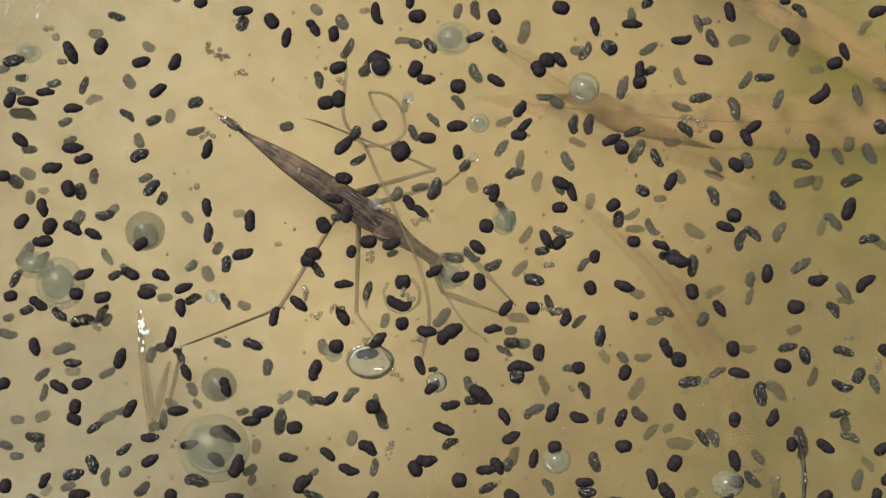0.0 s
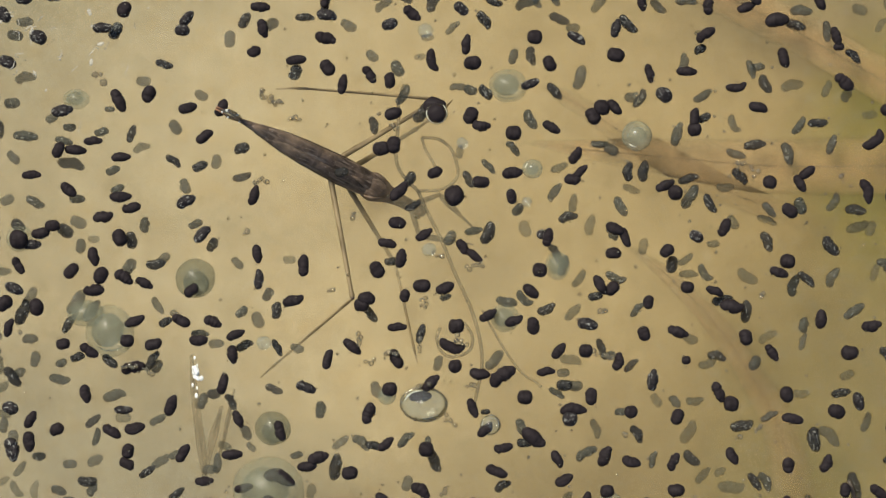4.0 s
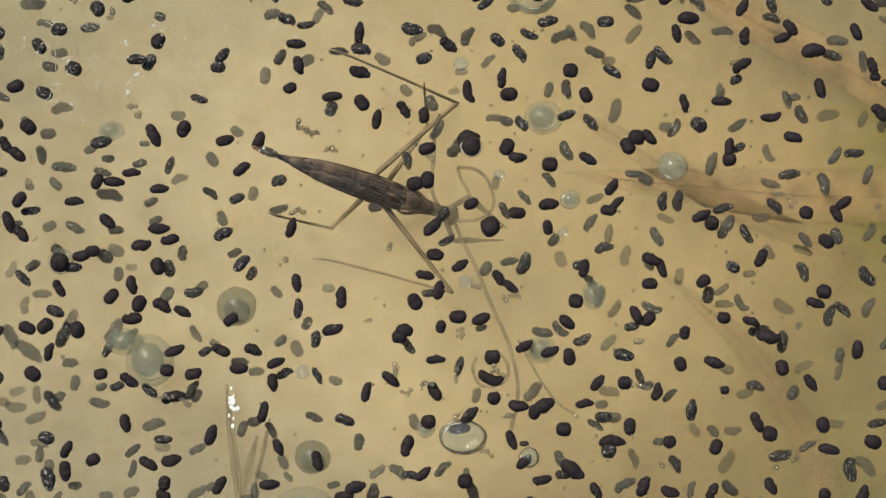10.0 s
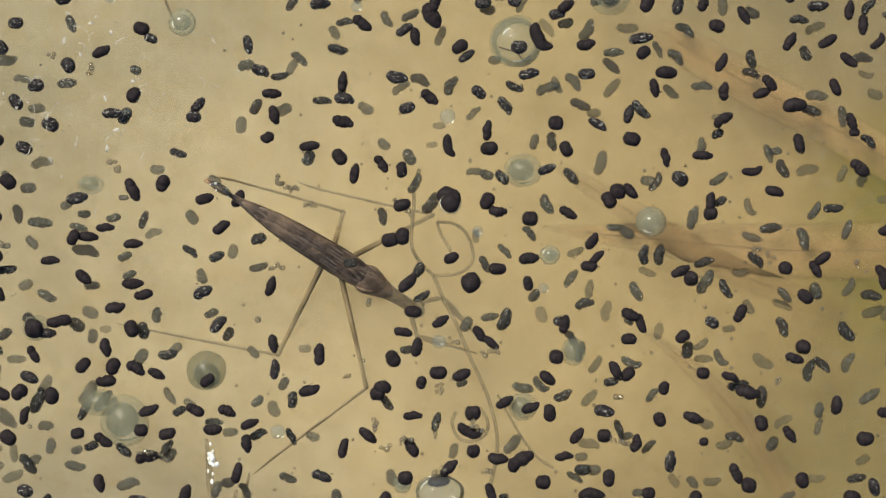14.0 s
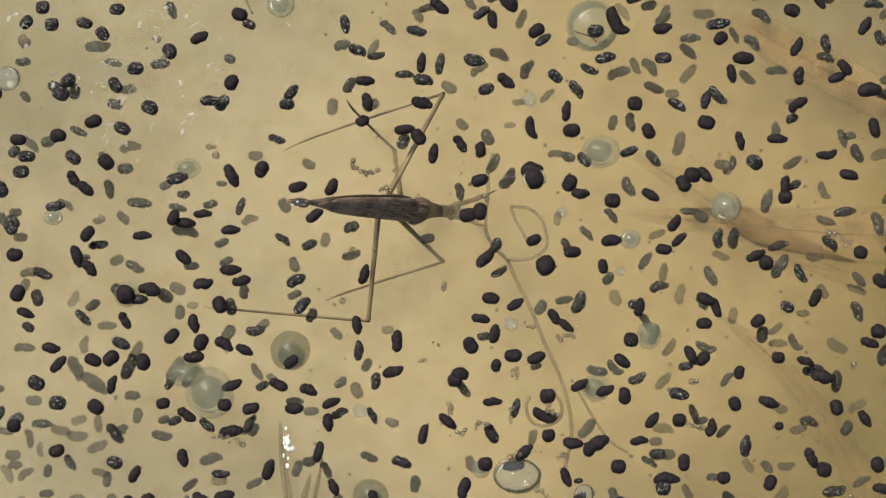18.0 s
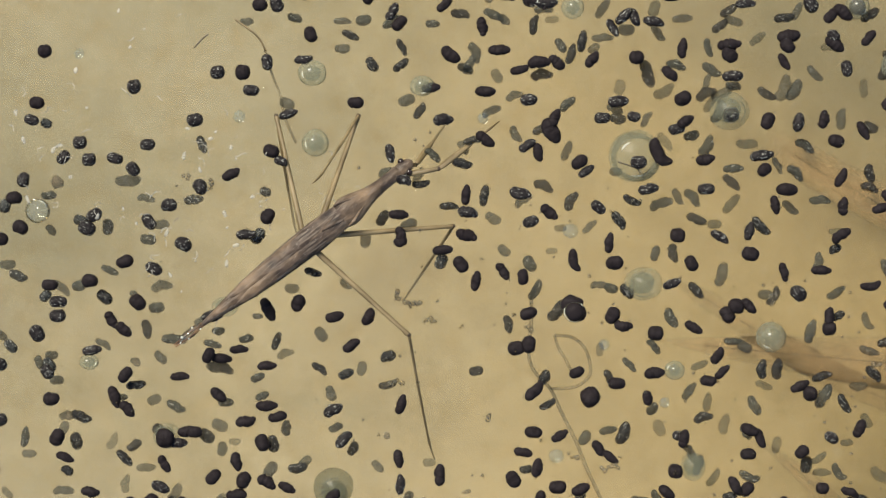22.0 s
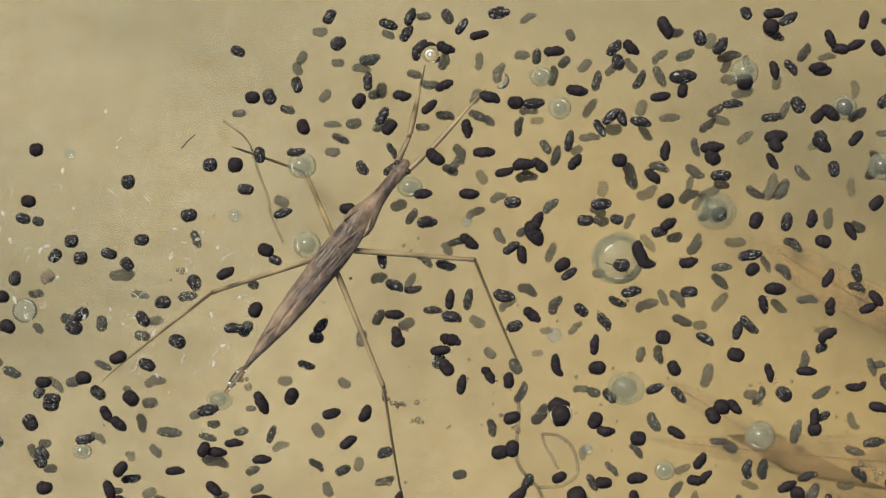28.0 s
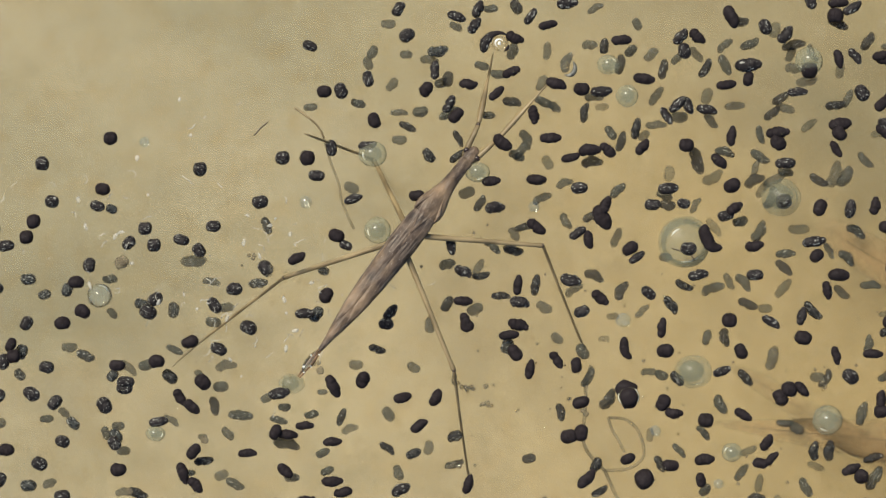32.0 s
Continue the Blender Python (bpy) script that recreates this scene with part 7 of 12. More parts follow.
    walk(upper['hind_right'], [
        (0, pose(-0.00216, -0.00144, -0.00126, -12.4, 14.1, -82.8)),
        (0.5, pose(-0.00216, -0.00144, -0.00126, -11.5, 11.6, -78.4)),
        (1, pose(-0.00216, -0.00144, -0.00126, -10.5, 27.6, -75.6)),
        (1.5, pose(-0.00216, -0.00144, -0.00126, -11.6, 28.6, -78.0)),
        (2, pose(-0.00216, -0.00144, -0.00126, -10.5, 25.0, -75.5)),
        (2.5, pose(-0.00216, -0.00144, -0.00126, -10.0, 23.7, -74.3)),
        (3, pose(-0.00216, -0.00144, -0.00126, -9.6, 13.7, -73.0)),
        (3.5, pose(-0.00216, -0.00144, -0.00126, -9.6, -14.9, -69.3)),
        (3.75, pose(-0.00216, -0.00144, -0.00126, -11.1, -20.1, -64.5)),
        (4, pose(-0.00216, -0.00144, -0.00126, -12.4, -23.4, -61.0)),
        (4.25, pose(-0.00216, -0.00144, -0.00126, -14.1, -14.8, -55.7)),
        (4.5, pose(-0.00216, -0.00144, -0.00126, -14.7, -4.4, -52.1)),
        (6.5, pose(-0.00216, -0.00144, -0.00126, -10.5, 29.0, -33.1)),
        (7, pose(-0.00216, -0.00144, -0.00126, -8.3, 30.8, -28.9)),
        (7.5, pose(-0.00216, -0.00144, -0.00126, -12.2, 39.6, -35.6)),
        (8, pose(-0.00216, -0.00144, -0.00126, -17.5, 54.0, -42.8)),
        (8.5, pose(-0.00216, -0.00144, -0.00126, -18.9, 53.8, -44.5)),
        (9, pose(-0.00216, -0.00144, -0.00126, -22.4, 57.1, -48.8)),
        (9.5, pose(-0.00216, -0.00144, -0.00126, -7.9, 57.3, -31.6)),
        (10, pose(-0.00216, -0.00144, -0.00126, -9.3, 52.2, -33.3)),
        (10.5, pose(-0.00216, -0.00144, -0.00126, -22.0, 18.1, -54.2)),
        (11, pose(-0.00216, -0.00144, -0.00126, -21.1, -23.1, -72.9)),
        (11.5, pose(-0.00216, -0.00144, -0.00126, -14.7, -1.2, -102.3)),
        (12, pose(-0.00216, -0.00144, -0.00126, -12.1, 29.0, -92.1)),
        (12.5, pose(-0.00216, -0.00144, -0.00126, -17.7, 41.2, -101.7)),
        (13, pose(-0.00216, -0.00144, -0.00126, -24.4, 25.7, -113.7)),
        (13.5, pose(-0.00216, -0.00144, -0.00126, -14.0, 20.0, -87.3)),
        (14, pose(-0.00216, -0.00144, -0.00126, -7.0, 22.9, -68.5)),
        (14.5, pose(-0.00216, -0.00144, -0.00126, -6.2, 11.6, -65.5)),
        (15.5, pose(-0.00216, -0.00144, -0.00126, -6.5, -20.2, -61.1)),
        (16.5, pose(-0.00216, -0.00144, -0.00126, -9.3, -49.9, -56.4)),
        (17, pose(-0.00216, -0.00144, -0.00126, -49.3, -74.0, -12.5)),
        (17.5, pose(-0.00216, -0.00144, -0.00126, 19.8, -54.3, -86.5)),
        (18, pose(-0.00216, -0.00144, -0.00126, 9.2, -15.3, -69.0)),
        (18.5, pose(-0.00216, -0.00144, -0.00126, 7.3, 4.9, -49.2)),
        (19, pose(-0.00216, -0.00144, -0.00126, 7.3, -7.1, -48.8)),
        (19.5, pose(-0.00216, -0.00144, -0.00126, 7.3, 8.4, -46.4)),
        (19.75, pose(-0.00216, -0.00144, -0.00126, 7.0, -3.3, -53.9)),
        (20, pose(-0.00216, -0.00144, -0.00126, 8.3, -13.1, -62.9)),
        (20.5, pose(-0.00216, -0.00144, -0.00126, 8.1, 7.4, -60.1)),
        (21, pose(-0.00216, -0.00144, -0.00126, 9.6, 12.2, -51.4)),
        (21.5, pose(-0.00216, -0.00144, -0.00126, 4.9, 13.5, -72.2)),
        (22, pose(-0.00216, -0.00144, -0.00126, 4.1, -1.9, -80.6)),
        (22.5, pose(-0.00216, -0.00144, -0.00126, 3.1, 9.1, -96.6)),
        (23, pose(-0.00216, -0.00144, -0.00126, -2.8, 11.7, -128.3)),
        (23.5, pose(-0.00216, -0.00144, -0.00126, -2.7, -0.0, -127.2)),
        (24, pose(-0.00216, -0.00144, -0.00126, 2.1, 32.4, -111.0)),
        (24.5, pose(-0.00216, -0.00144, -0.00126, -1.1, 30.7, -117.0)),
        (26.5, pose(-0.00216, -0.00144, -0.00126, -2.1, 8.3, -120.1)),
        (28, pose(-0.00216, -0.00144, -0.00126, -2.0, 8.1, -119.2)),
        (32, pose(-0.00216, -0.00144, -0.00126, -2.0, 8.1, -119.2))])
    walk(lower['hind_right'], [
        (0, pose(0.02025, 0.00000, 0.00000, 27.8, -35.3, -75.8)),
        (0.5, pose(0.02025, 0.00000, 0.00000, 27.4, -35.6, -75.1)),
        (1, pose(0.02025, 0.00000, 0.00000, 36.2, -34.2, -90.4)),
        (1.5, pose(0.02025, 0.00000, 0.00000, 36.2, -23.6, -90.4)),
        (2, pose(0.02025, 0.00000, 0.00000, 35.6, -17.5, -88.7)),
        (2.5, pose(0.02025, 0.00000, 0.00000, 34.0, -12.3, -82.4)),
        (3, pose(0.02025, 0.00000, 0.00000, 33.3, -2.6, -76.9)),
        (3.5, pose(0.02025, 0.00000, 0.00000, 33.1, 0.3, -67.1)),
        (3.75, pose(0.02025, 0.00000, 0.00000, 39.3, 37.2, -48.7)),
        (4, pose(0.02025, 0.00000, 0.00000, 81.8, 67.2, 2.0)),
        (4.25, pose(0.02025, 0.00000, 0.00000, 31.6, 35.8, -57.8)),
        (4.5, pose(0.02025, 0.00000, 0.00000, 21.3, 1.2, -88.1)),
        (6.5, pose(0.02025, 0.00000, 0.00000, 14.3, 11.7, -145.7)),
        (7, pose(0.02025, 0.00000, 0.00000, 13.1, 7.6, -152.9)),
        (7.5, pose(0.02025, 0.00000, 0.00000, 14.6, 19.8, -146.5)),
        (8, pose(0.02025, 0.00000, 0.00000, 17.8, 36.1, -139.7)),
        (8.5, pose(0.02025, 0.00000, 0.00000, 18.9, 36.9, -137.8)),
        (9, pose(0.02025, 0.00000, 0.00000, 21.6, 35.5, -133.3)),
        (9.5, pose(0.02025, 0.00000, 0.00000, 12.7, 36.1, -148.5)),
        (10, pose(0.02025, 0.00000, 0.00000, 12.0, 23.8, -149.8)),
        (10.5, pose(0.02025, 0.00000, 0.00000, 22.3, 18.1, -121.7)),
        (11, pose(0.02025, 0.00000, 0.00000, 40.5, 36.3, -83.5)),
        (11.5, pose(0.02025, 0.00000, 0.00000, 51.2, -3.4, -48.8)),
        (12, pose(0.02025, 0.00000, 0.00000, 51.6, -3.7, -54.3)),
        (12.5, pose(0.02025, 0.00000, 0.00000, 51.1, -3.6, -46.7)),
        (13, pose(0.02025, 0.00000, 0.00000, 52.3, 10.6, -27.0)),
        (13.5, pose(0.02025, 0.00000, 0.00000, 45.3, 24.4, -49.9)),
        (14, pose(0.02025, 0.00000, 0.00000, 34.1, 33.0, -72.8)),
        (14.5, pose(0.02025, 0.00000, 0.00000, 23.2, 4.6, -105.1)),
        (15.5, pose(0.02025, 0.00000, 0.00000, 29.4, 27.0, -82.8)),
        (16.5, pose(0.02025, 0.00000, 0.00000, 22.2, 65.8, -92.2)),
        (17, pose(0.02025, 0.00000, 0.00000, 39.6, 57.3, -72.5)),
        (17.5, pose(0.02025, 0.00000, 0.00000, 28.2, 62.1, -85.6)),
        (18, pose(0.02025, 0.00000, 0.00000, 20.1, 25.6, -96.8)),
        (18.5, pose(0.02025, 0.00000, 0.00000, 15.6, 3.7, -114.2)),
        (19, pose(0.02025, 0.00000, 0.00000, 11.2, -20.8, -85.7)),
        (19.5, pose(0.02025, 0.00000, 0.00000, 16.1, -8.6, -104.7)),
        (19.75, pose(0.02025, 0.00000, 0.00000, 18.2, 23.9, -89.6)),
        (20, pose(0.02025, 0.00000, 0.00000, 19.6, 60.7, -87.5)),
        (20.5, pose(0.02025, 0.00000, 0.00000, 52.2, 52.4, -49.1)),
        (21, pose(0.02025, 0.00000, 0.00000, 59.3, 39.5, -39.3)),
        (21.5, pose(0.02025, 0.00000, 0.00000, 55.5, 33.4, -45.5)),
        (22, pose(0.02025, 0.00000, 0.00000, 63.2, 42.1, -33.2)),
        (22.5, pose(0.02025, 0.00000, 0.00000, 63.9, 28.8, -31.9)),
        (23, pose(0.02025, 0.00000, 0.00000, 70.6, 21.5, -16.1)),
        (23.5, pose(0.02025, 0.00000, 0.00000, 71.5, 27.6, -14.0)),
        (24, pose(0.02025, 0.00000, 0.00000, 77.3, 31.2, -2.3)),
        (24.5, pose(0.02025, 0.00000, 0.00000, 74.6, 28.8, -7.8)),
        (26.5, pose(0.02025, 0.00000, 0.00000, 79.6, 40.8, 1.1)),
        (28, pose(0.02025, 0.00000, 0.00000, 79.0, 43.3, 0.1)),
        (32, pose(0.02025, 0.00000, 0.00000, 79.0, 43.3, 0.1))])
    walk(upper['mid_right'], [
        (0, pose(0.00153, -0.00144, -0.00126, -12.1, 26.7, -47.9)),
        (0.5, pose(0.00153, -0.00144, -0.00126, -6.9, 28.4, -36.7)),
        (1, pose(0.00153, -0.00144, -0.00126, -0.5, 33.8, -24.5)),
        (1.5, pose(0.00153, -0.00144, -0.00126, -4.2, 23.3, -32.2)),
        (2, pose(0.00153, -0.00144, -0.00126, -7.1, 11.2, -41.7)),
        (2.5, pose(0.00153, -0.00144, -0.00126, -3.6, 11.4, -23.9)),
        (3, pose(0.00153, -0.00144, -0.00126, -2.0, 3.6, -12.1)),
        (3.5, pose(0.00153, -0.00144, -0.00126, -2.4, 1.3, -20.5)),
        (4, pose(0.00153, -0.00144, -0.00126, -2.5, 3.3, -24.9)),
        (4.5, pose(0.00153, -0.00144, -0.00126, -3.1, 4.6, -32.8)),
        (6.5, pose(0.00153, -0.00144, -0.00126, -7.0, 16.2, -53.9)),
        (7, pose(0.00153, -0.00144, -0.00126, -7.5, 9.8, -56.0)),
        (7.5, pose(0.00153, -0.00144, -0.00126, -6.4, -0.7, -43.0)),
        (8, pose(0.00153, -0.00144, -0.00126, -7.3, -7.5, -30.8)),
        (8.5, pose(0.00153, -0.00144, -0.00126, -6.9, -14.7, -33.1)),
        (9, pose(0.00153, -0.00144, -0.00126, -8.4, -12.2, -26.6)),
        (9.5, pose(0.00153, -0.00144, -0.00126, -7.2, -11.8, -32.0)),
        (10, pose(0.00153, -0.00144, -0.00126, -6.9, -17.9, -33.4)),
        (10.5, pose(0.00153, -0.00144, -0.00126, -7.2, 7.4, -30.0)),
        (11, pose(0.00153, -0.00144, -0.00126, -13.1, 16.1, -58.3)),
        (11.5, pose(0.00153, -0.00144, -0.00126, -10.5, 0.1, -40.6)),
        (12, pose(0.00153, -0.00144, -0.00126, -12.4, -13.8, -25.5)),
        (12.5, pose(0.00153, -0.00144, -0.00126, -12.4, 1.4, -25.5)),
        (13, pose(0.00153, -0.00144, -0.00126, -11.4, -9.3, -38.5)),
        (13.5, pose(0.00153, -0.00144, -0.00126, -9.8, -21.6, -44.6)),
        (14, pose(0.00153, -0.00144, -0.00126, -10.0, -8.4, -43.9)),
        (14.5, pose(0.00153, -0.00144, -0.00126, -9.3, -30.6, -45.8)),
        (15.5, pose(0.00153, -0.00144, -0.00126, -20.1, -29.2, -24.5)),
        (16.5, pose(0.00153, -0.00144, -0.00126, -28.5, -23.6, -5.8)),
        (17, pose(0.00153, -0.00144, -0.00126, -37.6, -44.5, 10.2)),
        (17.25, pose(0.00153, -0.00144, -0.00126, -27.5, -37.9, -5.0)),
        (17.5, pose(0.00153, -0.00144, -0.00126, -20.2, -28.7, -18.3)),
        (18, pose(0.00153, -0.00144, -0.00126, -19.0, -9.0, -22.0)),
        (18.5, pose(0.00153, -0.00144, -0.00126, -20.3, 22.9, -32.5)),
        (19, pose(0.00153, -0.00144, -0.00126, -19.5, 8.1, -29.6)),
        (19.5, pose(0.00153, -0.00144, -0.00126, -21.0, 18.2, -36.1)),
        (20, pose(0.00153, -0.00144, -0.00126, -25.6, 16.1, -51.5)),
        (20.25, pose(0.00153, -0.00144, -0.00126, -26.5, 12.9, -55.3)),
        (20.5, pose(0.00153, -0.00144, -0.00126, -27.6, 11.4, -60.4)),
        (21, pose(0.00153, -0.00144, -0.00126, -27.6, -10.9, -58.5)),
        (21.5, pose(0.00153, -0.00144, -0.00126, -26.9, 19.9, -49.7)),
        (22, pose(0.00153, -0.00144, -0.00126, -22.7, 7.6, -32.4)),
        (22.5, pose(0.00153, -0.00144, -0.00126, -21.3, 12.9, -24.5)),
        (23, pose(0.00153, -0.00144, -0.00126, -21.5, 16.7, -25.5)),
        (23.5, pose(0.00153, -0.00144, -0.00126, -24.8, -0.0, -47.5)),
        (24, pose(0.00153, -0.00144, -0.00126, -27.2, -16.1, -30.4)),
        (24.5, pose(0.00153, -0.00144, -0.00126, -25.2, -8.9, -39.8)),
        (26.5, pose(0.00153, -0.00144, -0.00126, -24.3, 2.6, -54.8)),
        (28, pose(0.00153, -0.00144, -0.00126, -24.4, 0.8, -55.5)),
        (32, pose(0.00153, -0.00144, -0.00126, -24.4, 0.8, -55.5))])
    walk(lower['mid_right'], [
        (0, pose(0.02025, 0.00000, 0.00000, 128.9, -64.7, -146.3)),
        (0.5, pose(0.02025, 0.00000, 0.00000, 131.6, -62.0, -149.3)),
        (1, pose(0.02025, 0.00000, 0.00000, 138.6, -48.4, -157.7)),
        (1.5, pose(0.02025, 0.00000, 0.00000, 145.3, -42.5, -167.1)),
        (2, pose(0.02025, 0.00000, 0.00000, 146.3, -51.4, -168.5)),
        (2.5, pose(0.02025, 0.00000, 0.00000, 147.9, -46.9, -170.6)),
        (3, pose(0.02025, 0.00000, 0.00000, 140.9, -56.1, -161.7)),
        (3.5, pose(0.02025, 0.00000, 0.00000, 103.8, -62.8, -119.2)),
        (4, pose(0.02025, 0.00000, 0.00000, 77.9, -54.9, -89.2)),
        (4.5, pose(0.02025, 0.00000, 0.00000, 80.2, -49.3, -92.1)),
        (6.5, pose(0.02025, 0.00000, 0.00000, 83.1, -26.4, -96.8)),
        (7, pose(0.02025, 0.00000, 0.00000, 79.5, -31.6, -89.2)),
        (7.5, pose(0.02025, 0.00000, 0.00000, 80.2, -16.8, -90.9)),
        (8, pose(0.02025, 0.00000, 0.00000, 81.1, 3.1, -98.7)),
        (8.5, pose(0.02025, 0.00000, 0.00000, 81.9, 8.9, -90.9)),
        (9, pose(0.02025, 0.00000, 0.00000, 83.8, 20.4, -83.8)),
        (9.5, pose(0.02025, 0.00000, 0.00000, 70.7, 15.7, -124.2)),
        (10, pose(0.02025, 0.00000, 0.00000, 57.7, 34.5, -154.0)),
        (10.5, pose(0.02025, 0.00000, 0.00000, 64.3, 24.5, -140.7)),
        (11, pose(0.02025, 0.00000, 0.00000, 71.2, 22.7, -123.6)),
        (11.5, pose(0.02025, 0.00000, 0.00000, 71.5, -28.6, -129.0)),
        (12, pose(0.02025, 0.00000, 0.00000, 55.1, -26.3, -94.4)),
        (12.5, pose(0.02025, 0.00000, 0.00000, 58.6, -17.9, -103.6)),
        (13, pose(0.02025, 0.00000, 0.00000, 52.0, -16.2, -81.4)),
        (13.5, pose(0.02025, 0.00000, 0.00000, 49.0, -4.3, -64.6)),
        (14, pose(0.02025, 0.00000, 0.00000, 48.7, 8.3, -72.4)),
        (14.5, pose(0.02025, 0.00000, 0.00000, 49.0, 11.9, -71.0)),
        (15.5, pose(0.02025, 0.00000, 0.00000, 49.6, -15.7, -88.9)),
        (16.5, pose(0.02025, 0.00000, 0.00000, 57.9, -42.2, -105.6)),
        (17, pose(0.02025, 0.00000, 0.00000, 13.3, -52.2, -47.3)),
        (17.25, pose(0.02025, 0.00000, 0.00000, 45.7, -46.6, -89.1)),
        (17.5, pose(0.02025, 0.00000, 0.00000, 57.1, -21.8, -108.8)),
        (18, pose(0.02025, 0.00000, 0.00000, 58.5, 16.1, -134.5)),
        (18.5, pose(0.02025, 0.00000, 0.00000, 60.8, -2.2, -115.8)),
        (19, pose(0.02025, 0.00000, 0.00000, 60.8, 1.6, -115.1)),
        (19.5, pose(0.02025, 0.00000, 0.00000, 60.7, 6.1, -115.7)),
        (20, pose(0.02025, 0.00000, 0.00000, 63.0, 4.8, -91.6)),
        (20.25, pose(0.02025, 0.00000, 0.00000, 73.4, 32.4, -60.9)),
        (20.5, pose(0.02025, 0.00000, 0.00000, 109.1, 51.1, -9.9)),
        (21, pose(0.02025, 0.00000, 0.00000, 85.3, 58.7, -38.7)),
        (21.5, pose(0.02025, 0.00000, 0.00000, 58.2, 64.6, -69.3)),
        (22, pose(0.02025, 0.00000, 0.00000, -34.3, 79.5, -164.2)),
        (22.5, pose(0.02025, 0.00000, 0.00000, 16.8, 67.4, -111.4)),
        (23, pose(0.02025, 0.00000, 0.00000, 28.2, 51.4, -98.3)),
        (23.5, pose(0.02025, 0.00000, 0.00000, 58.1, 63.1, -63.2)),
        (24, pose(0.02025, 0.00000, 0.00000, 90.1, 77.1, -29.6)),
        (24.5, pose(0.02025, 0.00000, 0.00000, 79.4, 71.5, -40.7)),
        (26.5, pose(0.02025, 0.00000, 0.00000, 89.5, 58.3, -29.6)),
        (28, pose(0.02025, 0.00000, 0.00000, 88.3, 56.6, -30.9)),
        (32, pose(0.02025, 0.00000, 0.00000, 88.3, 56.6, -30.9))])
